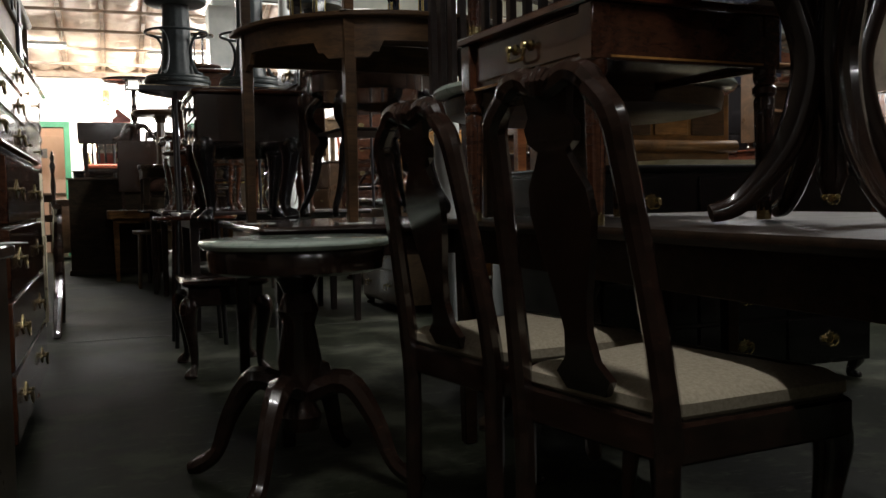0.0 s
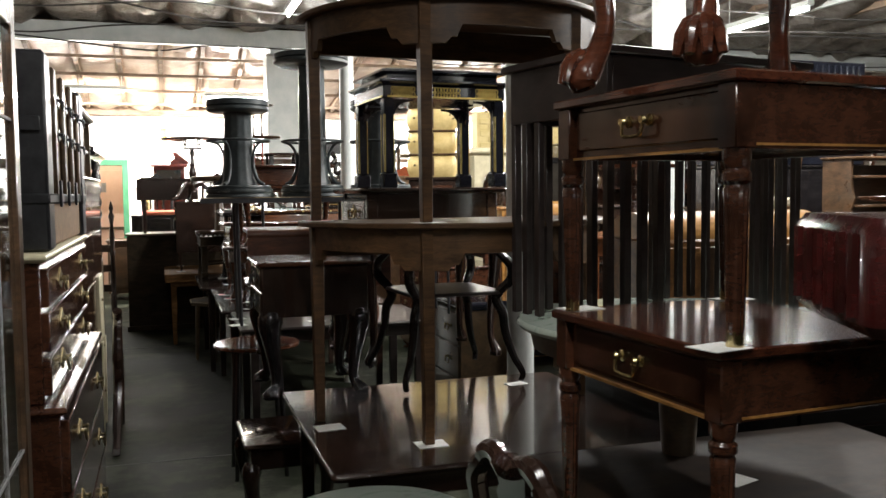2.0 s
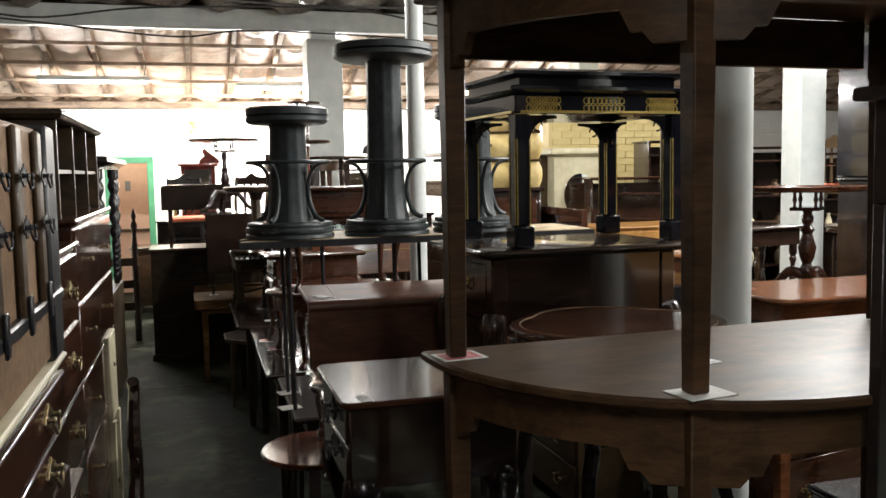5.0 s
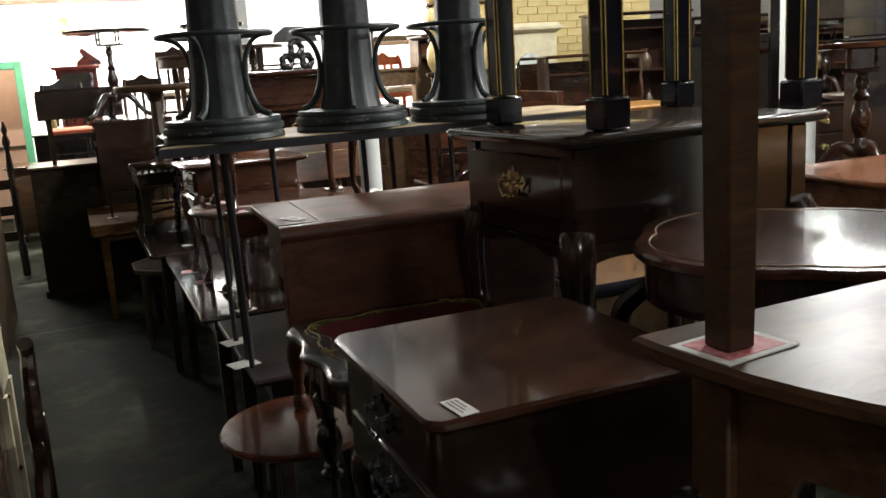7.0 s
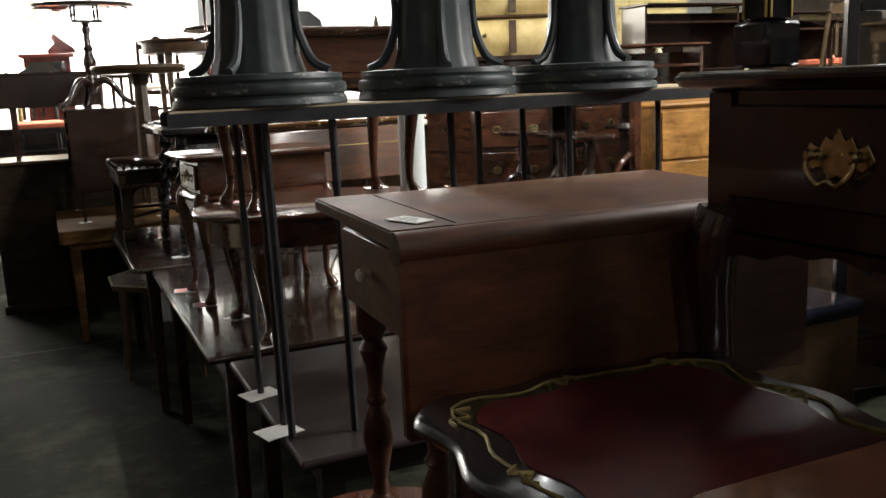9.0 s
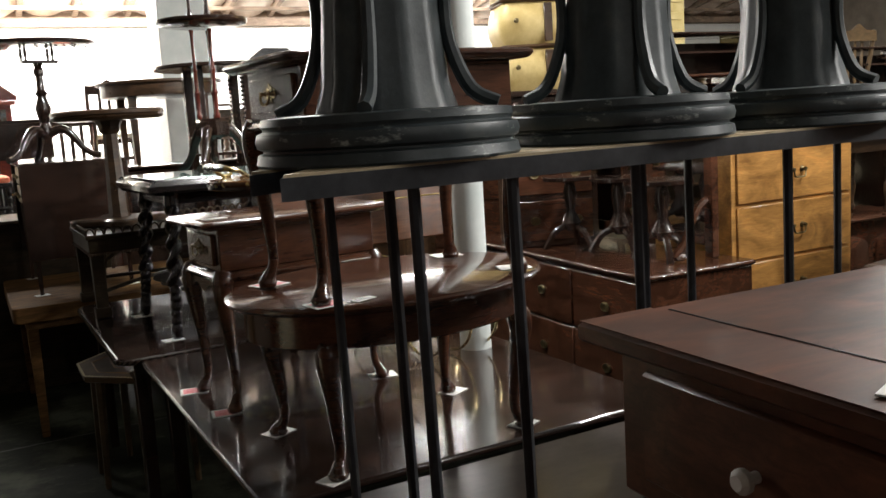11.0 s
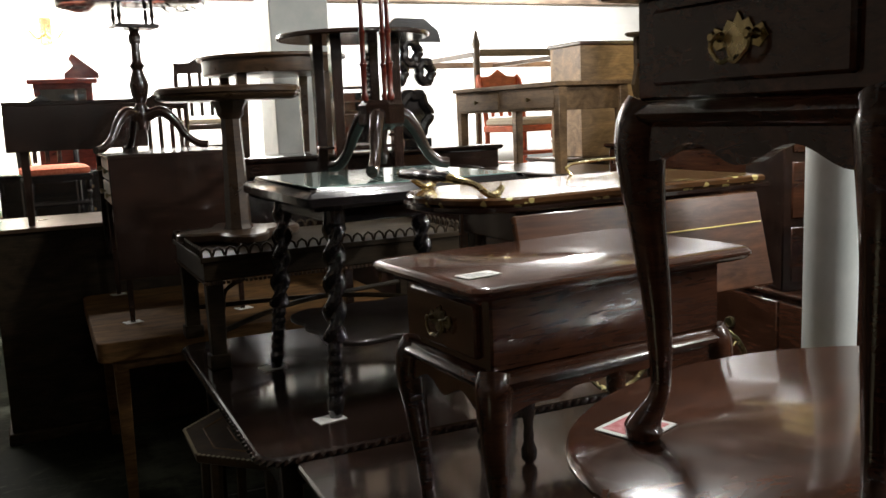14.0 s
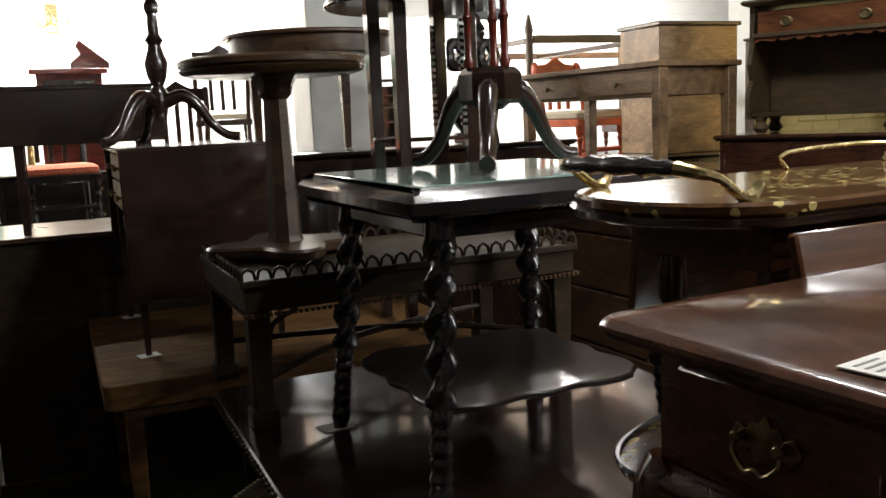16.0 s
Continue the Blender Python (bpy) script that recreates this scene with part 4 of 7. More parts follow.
for sx in (-1, 1):
    for sy in (-1, 1):
        cx, cy = sx * 0.19, sy * 0.19
        ln = [(cx + sx * o, cy + sy * o, zz) for o, zz in ((0.0, 0.5645), (0.04, 0.51), (0.04, 0.45), (0.005, 0.4), (-0.01, 0.36), (0.012, 0.3), (0.02, 0.22), (0.045, 0.12), (0.075, 0.05), (0.07, 0.012))]
        part("scroll_leg", tube(bmesh.new(), smooth_line(ln, 5), smooth_values([0.02, 0.021, 0.022, 0.02, 0.022, 0.021, 0.019, 0.016, 0.014, 0.012], 5), 9), EBON, sg, "black S-scrolled leg")
card(1.54, 2.75, 0.7275, 10, 0.09, 0.06)

# marble-topped table near the chairs
pedestal_table(0.615, 1.47, 10, 0.27, 0.705, MARBLE, DARKW, "round pale green marble-topped table on a carved pedestal", True, 0.025)


def dining_chair(x, y, rz):
    """Queen Anne chair; the sitter looks to local +y, the back is at -y."""
    e = thing("dining_chair", x, y, 0, rz, "dark mahogany Queen Anne dining chair with a cream cloth seat", "chair", "dining chairs at the long table")
    seat = [(-0.2, -0.2), (0.2, -0.2), (0.25, 0.2), (0.2, 0.235), (-0.2, 0.235), (-0.25, 0.2)]
    part("seat_frame", slab(bmesh.new(), seat, plain(0.44, 0.07, 0.006)), DARKW, e)
    part("seat", slab(bmesh.new(), seat, [(0.02, 0.4405), (0.008, 0.45), (0.008, 0.47), (0.03, 0.485), (0.1, 0.495)]), CREAM, e, "cream cloth drop-in seat")
    for sx in (-1, 1):
        stile = [(sx * 0.19, -0.2, 0.0), (sx * 0.185, -0.2, 0.3), (sx * 0.19, -0.205, 0.46), (sx * 0.178, -0.235, 0.66), (sx * 0.162, -0.27, 0.86), (sx * 0.152, -0.286, 0.94), (sx * 0.11, -0.29, 0.985)]
        part("stile", tube(bmesh.new(), smooth_line(stile, 6), smooth_values([0.02, 0.022, 0.024, 0.021, 0.022, 0.024, 0.022], 6), 9), DARKW, e)
        part("leg", cabriole(0.4, sx, 1, 1.15, sx * 0.2, 0.19), DARKW, e)
    crest = [(-0.12, -0.288, 0.975), (-0.1, -0.29, 1.0), (-0.065, -0.292, 1.012), (-0.03, -0.292, 1.0), (0, -0.292, 0.996), (0.03, -0.292, 1.0), (0.065, -0.292, 1.012), (0.1, -0.29, 1.0), (0.12, -0.288, 0.975)]
    crest_bm = tube(bmesh.new(), smooth_line(crest, 4), smooth_values([0.02, 0.025, 0.022, 0.024, 0.03, 0.024, 0.022, 0.025, 0.02], 4), 9)
    for q in range(-2, 3):
        tube(crest_bm, [(q * 0.006, -0.312, 0.978), (q * 0.013, -0.316, 1.0), (q * 0.017, -0.304, 1.026 - abs(q) * 0.004)], [0.006, 0.0085, 0.006], 6)
    part("crest_rail", crest_bm, DARKW, e, "yoke crest with a carved shell")
    prof = [(0.05, 0.46), (0.07, 0.49), (0.04, 0.52), (0.03, 0.57), (0.04, 0.63), (0.065, 0.71), (0.08, 0.78), (0.076, 0.82), (0.05, 0.86), (0.036, 0.885), (0.06, 0.9), (0.066, 0.925), (0.05, 0.945), (0.06, 0.995)]
    bm = bmesh.new()
    prev = None
    for i in range(len(prof) * 1):
        hw, zz = prof[i]
        yy = -0.2 - 0.09 * ((zz - 0.46) / 0.54) ** 0.9
        ring = [bm.verts.new(v) for v in ((-hw, yy - 0.008, zz), (hw, yy - 0.008, zz), (hw, yy + 0.008, zz), (-hw, yy + 0.008, zz))]
        if prev:
            for k in range(4):
                bm.faces.new((prev[k], prev[(k + 1) % 4], ring[(k + 1) % 4], ring[k]))
        else:
            bm.faces.new(ring)
        prev = ring
    bm.faces.new(prev[::-1])
    part("splat", bm, DARKW, e, "vase-shaped back splat")
    return e


dining_chair(1.105, 0.40, -78)
dining_chair(1.06, 0.96, -80)
dining_chair(2.62, 0.75, 100)
# scroll-sided dressing stool frame on the long table
hp = thing("scroll_stand", 1.6, 0.5, 0.742, -17, "dark mahogany stand on four splayed C-scrolled legs", "stand")
for sx, sy in ((-1, 0), (1, 0), (0, -1), (0, 1)):
    pts = [(sx * q, sy * q, zz) for q, zz in ((0.27, 0.022), (0.2, 0.05), (0.1, 0.17), (0.055, 0.33), (0.085, 0.46), (0.13, 0.555))]
    part("scroll_leg", tube(bmesh.new(), smooth_line(pts, 6), smooth_values([0.02, 0.026, 0.034, 0.036, 0.034, 0.04], 6), 10, 0.8), DARKW, hp, "C-scrolled leg")
part("column", lathe(bmesh.new(), [(0.02, 0.06), (0.034, 0.1), (0.026, 0.2), (0.04, 0.34), (0.03, 0.5), (0.06, 0.5595)], 0, 0, 16), DARKW, hp)
part("top", slab(bmesh.new(), rect(0.34, 0.34, 0.06), plain(0.575, 0.015, 0.004)), DARKW, hp)

# dark low stool and round lamp stool beneath
lb = thing("low_bench", 0.62, 3.4, 0, 0, "low dark bench on curved legs", "bench")
part("top", slab(bmesh.new(), rect(0.4, 0.5, 0.03), moulded(0.45, 0.03)), DARKW, lb)
part("frame", one_box(-0.17, 0.17, -0.22, 0.22, 0.33, 0.42, 0.004), DARKW, lb)
for sx in (-1, 1):
    for sy in (-1, 1):
        part("leg", cabriole(0.35, sx, sy, 1.3, sx * 0.16, sy * 0.21), DARKW, lb)
rs = thing("round_stool_table", 0.585, 4.22, 0, 0, "small round red-brown table on slim dark legs", "table")
part("tabletop", slab(bmesh.new(), disc(0.235, 40), plain(0.735, 0.022, 0.006)), CHERRY, rs)
for k in range(4):
    a = math.pi / 4 + math.pi / 2 * k
    part("leg", tube(bmesh.new(), [(0.19 * math.cos(a), 0.19 * math.sin(a), 0), (0.15 * math.cos(a), 0.15 * math.sin(a), 0.7125)], [0.012, 0.016], 8), EBON, rs)

# box table with two end drawers and black cabriole legs
bx = thing("box_table", 0.69, 3.015, 0.73, 0, "dark mahogany box table with two end drawers on black curved legs", "table")
part("tabletop", slab(bmesh.new(), rect(0.47, 0.47, 0.03, 4), plain(0.553, 0.018, 0.005)), MAHOG, bx)
part("body", one_box(-0.215, 0.215, -0.215, 0.215, 0.33, 0.5345, 0.004), DARKW, bx)
for k in range(2):
    drawer(bx, pose(-0.215, 0, 0.382 + k * 0.1, 0, 0, -90), 0.38, 0.088, DARKW, batwing_pull, BLACKM)
for sx in (-1, 1):
    for sy in (-1, 1):
        part("leg", cabriole(0.34, sx, sy, 1.5, sx * 0.17, sy * 0.17), EBON, bx)
price_label(0.515, 2.815, 1.2835, -84, 0.062, 0.028)

# leather-topped scalloped table
rt = thing("leather_top_table", 0.76, 3.62, 0.737, 0, "black scalloped table with a gold-tooled red leather top", "table")
sc = []
for i in range(72):
    a = 2 * math.pi * i / 72
    q = 1 / max(abs(math.cos(a)), abs(math.sin(a)))
    q = min(q, 1.22)
    w_ = 1 + 0.045 * math.cos(a * 8)
    sc.append((0.27 * q * w_ * math.cos(a), 0.27 * q * w_ * math.sin(a)))
part("tabletop", slab(bmesh.new(), sc, moulded(0.4, 0.03)), EBON, rt)
inner = [(px_ * 0.74, py_ * 0.74) for px_, py_ in sc]
part("leather", slab(bmesh.new(), inner, [(0, 0.4002), (0, 0.4025)]), LEATHER, rt, "red leather inset")
part("gold_line", tube(bmesh.new(), [(px_ * 0.83 * (1 + 0.03 * math.sin(i)), py_ * 0.83 * (1 + 0.03 * math.sin(i)), 0.4015) for i, (px_, py_) in enumerate(sc + sc[:1])], 0.0024, 5), GILT, rt, "gold scroll border")
for k in range(8):
    a = math.pi / 4 * k + 0.1
    q = 0.83 * 0.27 * min(1 / max(abs(math.cos(a)), abs(math.sin(a))), 1.22)
    part("gold_scroll", tube(bmesh.new(), smooth_line([((q + o) * math.cos(a + s), (q + o) * math.sin(a + s), 0.4015) for o, s in ((-0.004, -0.12), (0.012, -0.06), (-0.012, 0.0), (0.01, 0.05), (0.0, 0.12))], 3), 0.003, 5), GILT, rt)
part("frame", slab(bmesh.new(), [(px_ * 0.86, py_ * 0.86) for px_, py_ in sc], plain(0.37, 0.09, 0.004)), EBON, rt)
for sx in (-1, 1):
    for sy in (-1, 1):
        part("leg", turned_leg(0.282, sx * 0.19, sy * 0.19, 0.034), EBON, rt)

# drop-leaf table with an end drawer
dt = thing("drop_leaf_table", 0.91, 4.16, 0.737, -2, "mahogany drop-leaf table with a hanging leaf and end drawer", "table")
part("tabletop", slab(bmesh.new(), rect(0.76, 0.44, 0.0), plain(0.633, 0.022, 0.004)), AGED, dt)
part("end_board", slab(bmesh.new(), rect(0.1, 0.44, 0.0, 4, -0.33), [(0.002, 0.6332), (0.002, 0.6342)]), AGED, dt)
part("leaf", move(one_box(-0.38, 0.38, -0.015, 0.01, -0.29, 0.0, 0.006), pose(0, -0.238, 0.61)), AGED, dt, "hanging table leaf")
part("leaf_nose", tube(bmesh.new(), [(-0.38, -0.232, 0.608), (0.38, -0.232, 0.608)], 0.026, 14), AGED, dt)
part("joint_line", one_box(-0.272, -0.269, -0.2, 0.2, 0.6331, 0.6338), EBON, dt)
part("body", one_box(-0.34, 0.34, -0.2, 0.2, 0.44, 0.61, 0.004), AGED, dt)
drawer(dt, pose(-0.34, 0, 0.525, 0, 0, -90), 0.32, 0.12, AGED, knob, CARD)
for sx in (-1, 1):
    for sy in (-1, 1):
        part("leg", turned_leg(0.44, sx * 0.3, sy * 0.16, 0.03), AGED, dt)
price_label(0.58, 4.02, 1.3725, -70, 0.07, 0.04)

# side table carrying the black lacquer pagoda
queen_anne_table(1.36, 3.63, 0.729, 3, 0.72, 0.53, 0.85, DARKW, "dark mahogany side table with a brass-pulled drawer", 0.215, 1.3, rail=False)
pg = thing("lacquer_pagoda", 1.425, 3.65, 1.581, 4, "black lacquer pagoda stand with gold painted trim", "pagoda stand")
PW, PD, PH = 0.64, 0.5, 0.43
for sx in (-1, 1):
    for sy in (-1, 1):
        lx, ly = sx * (PW / 2 - 0.03), sy * (PD / 2 - 0.03)
        bm = one_box(lx - 0.026, lx + 0.026, ly - 0.026, ly + 0.026, 0.07, PH - 0.001, 0.004)
        box(bm, lx - 0.036, lx + 0.036, ly - 0.036, ly + 0.036, 0, 0.0695, 0.005)
        leg = part("post", bm, LACQ, pg)
        for gx in (-1, 1):
            part("gold_line", one_box(lx + gx * 0.022 - 0.0017, lx + gx * 0.022 + 0.0017, ly - 0.0285, ly - 0.0262, 0.075, PH - 0.08), GOLD, leg)
            part("gold_line", one_box(lx - 0.0285, lx - 0.0262, ly + gx * 0.022 - 0.0017, ly + gx * 0.022 + 0.0017, 0.075, PH - 0.08), GOLD, leg)
part("frieze", one_box(-PW / 2, PW / 2, -PD / 2, PD / 2, PH, PH + 0.06, 0.004), LACQ, pg)
part("cornice", slab(bmesh.new(), rect(PW, PD), [(0.0, PH + 0.0605), (-0.025, PH + 0.075), (-0.025, PH + 0.085), (0.03, PH + 0.095), (0.03, PH + 0.115), (-0.005, PH + 0.125), (-0.005, PH + 0.135), (0.06, PH + 0.15)]), LACQ, pg)
for i, (gx, gw) in enumerate(((-0.22, 0.1), (0.0, 0.13), (0.22, 0.1))):
    fr = bmesh.new()
    for k in range(9):
        cx = gx - gw / 2 + gw * k / 8
        for zz in (0.018, 0.042):
            k0 = len(fr.verts)
            tube(fr, [(cx + 0.011 * math.cos(a * 0.7854), 0, zz + 0.0105 * math.sin(a * 0.7854)) for a in range(9)], 0.0022, 5)
    part("gold_fret", move(fr, pose(0, -PD / 2 - 0.002, PH)), GOLD, pg, "gold painted fret panel")
part("gold_line", one_box(-PW / 2 + 0.02, PW / 2 - 0.02, -PD / 2 - 0.003, -PD / 2 - 0.0005, PH + 0.002, PH + 0.01), GOLD, pg)
part("gold_line", one_box(-PW / 2 - 0.003, -PW / 2 - 0.0005, -PD / 2 + 0.02, PD / 2 - 0.02, PH + 0.002, PH + 0.01), GOLD, pg)
for sx in (-1, 1):
    for sy in (-1, 1):
        for q in range(2):
            arc = [(0.105 - 0.1 * math.sin(math.pi / 2 * k / 8) ** 0.8, -0.006 - 0.085 * (1 - math.cos(math.pi / 2 * k / 8))) for k in range(9)]
            bm = slab(bmesh.new(), [(0.0, 0.004)] + [(0.105, 0.004)] + arc, [(0, -0.004), (0, 0.004)])
            move(bm, pose(0, 0, 0, 90))
            tube(bm, [(0.036 + 0.016 * math.cos(a * 0.7), -0.005, -0.03 + 0.016 * math.sin(a * 0.7)) for a in range(8)], 0.003, 5)
            m = pose(sx * (PW / 2 - 0.056), sy * (PD / 2 - 0.03), PH - 0.008, 0, 0, 0 if sx < 0 else 180) if q == 0 else pose(sx * (PW / 2 - 0.03), sy * (PD / 2 - 0.056), PH - 0.008, 0, 0, 90 if sy < 0 else -90)
            part("fret_bracket", move(bm, m), LACQ, pg, "pierced lacquer bracket")

# iron-legged table with three cast pedestals
it = thing("iron_leg_table", 0, 0, 0.747, 0, "pale wood table with a black steel edge and rod legs", "table")
it_out = [(0.322, 4.71), (2.05, 4.75), (2.05, 5.26), (0.64, 5.26), (0.52, 5.15), (0.43, 5.04), (0.365, 4.94), (0.325, 4.855), (0.47, 4.925)]
part("edge_band", slab(bmesh.new(), it_out, [(0, 0.757), (0, 0.787)]), BLACKM, it, "black steel edge")
part("tabletop", slab(bmesh.new(), it_out, [(0.003, 0.7872), (0.003, 0.791)]), PALEW, it)
for cx, cy in ((0.544, 5.13), (0.543, 4.867), (0.54, 4.775), (0.69, 4.745), (1.06, 4.9), (1.23, 5.08), (1.38, 4.83), (1.4, 5.12), (1.9, 4.83), (1.9, 5.12)):
    part("rod_leg", tube(bmesh.new(), [(cx + 0.01, cy, 0.0), (cx, cy, 0.757)], 0.0095, 8), BLACKM, it)
for cx, cy in ((0.53, 4.83), (0.55, 5.12), (1.02, 4.83)):
    card(cx, cy, 0.745, 15)


def cast_pedestal(x, y, z, h, r, rz, cap=0.19):
    e = thing("cast_pedestal", x, y, z, rz, "chipped dark green cast iron table pedestal with scrolled braces", "pedestal", "cast iron pedestals")
    prof = [(r * 0.99, 0), (r, 0.004), (r * 0.985, 0.018), (r * 0.945, 0.021), (r * 0.945, 0.024), (r * 0.985, 0.028), (r * 1.0, 0.038), (r * 0.985, 0.049), (r * 0.94, 0.053), (r * 0.94, 0.056), (r * 0.955, 0.06), (r * 0.945, 0.071), (r * 0.8, 0.074)]
    part("base", lathe(bmesh.new(), prof, 0, 0, 56), IRONB, e, "stepped round base with chipped paint")
    cr = 0.088
    n = 48
    bm = bmesh.new()
    rings = []
    for rr, zz in ((cr * 1.28, 0.0742), (cr * 1.14, 0.115), (cr * 1.04, 0.22), (cr, 0.34), (cr * 0.93, h - 0.1), (cr * 1.0, h - 0.08)):
        rings.append([bm.verts.new((rr * (1 - 0.045 * (math.cos(12 * 2 * math.pi * i / n) > 0.5)) * math.cos(2 * math.pi * i / n), rr * (1 - 0.045 * (math.cos(12 * 2 * math.pi * i / n) > 0.5)) * math.sin(2 * math.pi * i / n), zz)) for i in range(n)])
    for a, b in zip(rings, rings[1:]):
        for i in range(n):
            bm.faces.new((a[i], a[(i + 1) % n], b[(i + 1) % n], b[i]))
    bm.faces.new(rings[0][::-1])
    bm.faces.new(rings[-1])
    part("column", bm, IRON, e)
    part("cap", lathe(bmesh.new(), [(cr * 1.1, h - 0.079), (cap * 0.9, h - 0.075), (cap, h - 0.062), (cap, h - 0.045), (cap * 0.95, h - 0.04), (cap, h - 0.034), (cap, h - 0.008), (cap * 0.93, h)], 0, 0, 44), IRON, e, "ribbed round cap")
    RZ, RR = 0.35, 0.19
    part("ring", tube(bmesh.new(), [(RR * math.cos(a * 0.1309), RR * math.sin(a * 0.1309), RZ) for a in range(49)], 0.0085, 8), IRON, e, "iron ring")
    for k in range(4):
        a = math.pi / 4 + math.pi / 2 * k
        c, s = math.cos(a), math.sin(a)
        pts = [(c * q, s * q, zz) for q, zz in ((0.175, 0.078), (0.135, 0.1), (0.108, 0.16), (0.1, 0.22), (0.108, 0.28), (0.14, 0.33), (RR, RZ))]
        part("brace", tube(bmesh.new(), smooth_line(pts, 5), smooth_values([0.011, 0.012, 0.011, 0.01, 0.009, 0.0085, 0.0085], 5), 8), IRON, e, "curved iron brace")
    return e


cast_pedestal(0.567, 4.905, 1.5385, 0.60, 0.206, 10)
cast_pedestal(1.03, 4.91, 1.5385, 0.90, 0.205, 30, 0.235)
cast_pedestal(1.47, 4.90, 1.5385, 0.62, 0.205, 55)

# oval table with a Queen Anne end table on it
ov = thing("oval_coffee_table", 0.945, 5.775, 0.752, 3, "oval mahogany coffee table on slim curved legs", "table")
part("tabletop", slab(bmesh.new(), disc(0.445, 56, 0, 0, 0.335), moulded(0.432, 0.026)), MAHOG, ov)
part("frame", slab(bmesh.new(), disc(0.4, 56, 0, 0, 0.29), plain(0.4055, 0.085, 0.004)), MAHOG, ov)
for sx in (-1, 1):
    for sy in (-1, 1):
        part("leg", cabriole(0.325, sx, sy, 1.05, sx * 0.27, sy * 0.19), MAHOG, ov)
queen_anne_table(0.936, 5.725, 1.187, 4, 0.64, 0.4, 0.575, MAHOG, body=0.12)
for k, (cx, cy) in enumerate(((0.653, 5.862), (0.675, 5.5), (1.225, 5.92), (1.25, 5.585))):
    card(cx, cy + 0.045, 1.1845, 20 - 13 * k, 0.085, 0.075, k < 2)
price_label(0.765, 5.535, 1.185, 20, 0.06, 0.03)
for cx, cy in ((0.66, 5.93), (0.67, 5.52), (1.23, 5.94), (1.24, 5.56)):
    card(cx, cy + 0.045, 0.7505, 25, 0.08, 0.06)
# second Queen Anne end table
queen_anne_table(0.852, 6.402, 0.752, 5, 0.58, 0.36, 0.586, MAHOG, pull_mat=DARKBR)
for cx, cy in ((0.585, 6.2), (0.555, 6.5), (1.13, 6.25)):
    card(cx, cy + 0.045, 0.7505, -10, 0.09, 0.07, cx < 1)
price_label(0.615, 6.285, 1.339, 10, 0.07, 0.04)
# brass hoop stand beneath
hs = thing("brass_hoop_rack", 1.45, 6.395, 0.752, 10, "brass wire rack with round hoops", "rack")
for k in range(3):
    part("hoop", tube(bmesh.new(), [(k * 0.12 - 0.12, 0.13 * math.cos(a * 0.2618), 0.14 + 0.13 * math.sin(a * 0.2618)) for a in range(25)], 0.005, 6), BRASS, hs)
part("bar", tube(bmesh.new(), [(-0.14, 0, 0.14), (0.14, 0, 0.14)], 0.005, 6), BRASS, hs)

# rope-edged table with barley-twist and gallery tables
rp = dining_table(0.4, 1.625, 7.125, 8.485, 0.752, DARKW, "dark glossy table with a carved rope edge", 0.07, "rope_edge_table", 0.08, plain(0.752, 0.026, 0.006))
outl = rect(1.225 + 0.006, 1.36 + 0.006, 0.073, 5)
dense = []
for i in range(len(outl)):
    a, b = Vector(outl[i]), Vector(outl[(i + 1) % len(outl)])
    n = max(1, int((b - a).length / 0.03))
    dense += [a.lerp(b, k / n) for k in range(n)]
beads = bmesh.new()
for i, p in enumerate(dense):
    q = dense[(i + 1) % len(dense)]
    d = (q - p)
    if d.length < 1e-5:
        continue
    d.normalize()
    c = Vector((p.x, p.y, 0.739))
    off = Vector((d.x, d.y, 0)) * 0.012 + Vector((0, 0, 0.008))
    tube(beads, [c - off, c, c + off], [0.004, 0.0095, 0.004], 6)
part("rope_edge", beads, DARKW, rp, "carved rope moulding")

bt = thing("barley_twist_table", 0.96, 7.665, 0.754, 2, "dark table with barley-twist legs and a slate green top", "table")
part("tabletop", slab(bmesh.new(), rect(0.72, 0.72, 0.012, 2), [(0.04, 0.6), (0.0, 0.617), (0.0, 0.64), (0.012, 0.652), (0.03, 0.661), (0.034, 0.665)]), EBON, bt)
part("inset_top", slab(bmesh.new(), rect(0.645, 0.645), [(0, 0.6652), (0.002, 0.668)]), SLATE, bt, "dark green slate top")
part("frame", one_box(-0.27, 0.27, -0.26, 0.26, 0.555, 0.5998, 0.004), EBON, bt)
for sx in (-1, 1):
    for sy in (-1, 1):
        part("leg", barley_leg(0.5995, sx * 0.25, sy * 0.25, 0.031, (sx * 0.05, sy * 0.055)), EBON, bt, "barley-twist leg")
sh = []
for i in range(80):
    a = 2 * math.pi * i / 80
    q = min(1 / max(abs(math.cos(a)), abs(math.sin(a))), 1.3) * (1 + 0.03 * math.cos(12 * a))
    sh.append((0.27 * q * math.cos(a), 0.26 * q * math.sin(a)))
part("shelf", slab(bmesh.new(), sh, plain(0.2, 0.016, 0.004)), SLATW, bt, "scalloped lower shelf")
for cx, cy in ((0.65, 7.3), (0.635, 7.92), (1.25, 7.94), (1.27, 7.33)):
    card(cx, cy + 0.045, 0.7525, 8, 0.085, 0.06)

gt = thing("gallery_table", 0.935, 8.34, 0.754, 1, "aged walnut table with a pierced gallery rim", "table")
GW, GD, GH = 1.02, 0.6, 0.40
part("tabletop", one_box(-GW / 2, GW / 2, -GD / 2, GD / 2, GH - 0.02, GH, 0.003), SMOKE, gt)
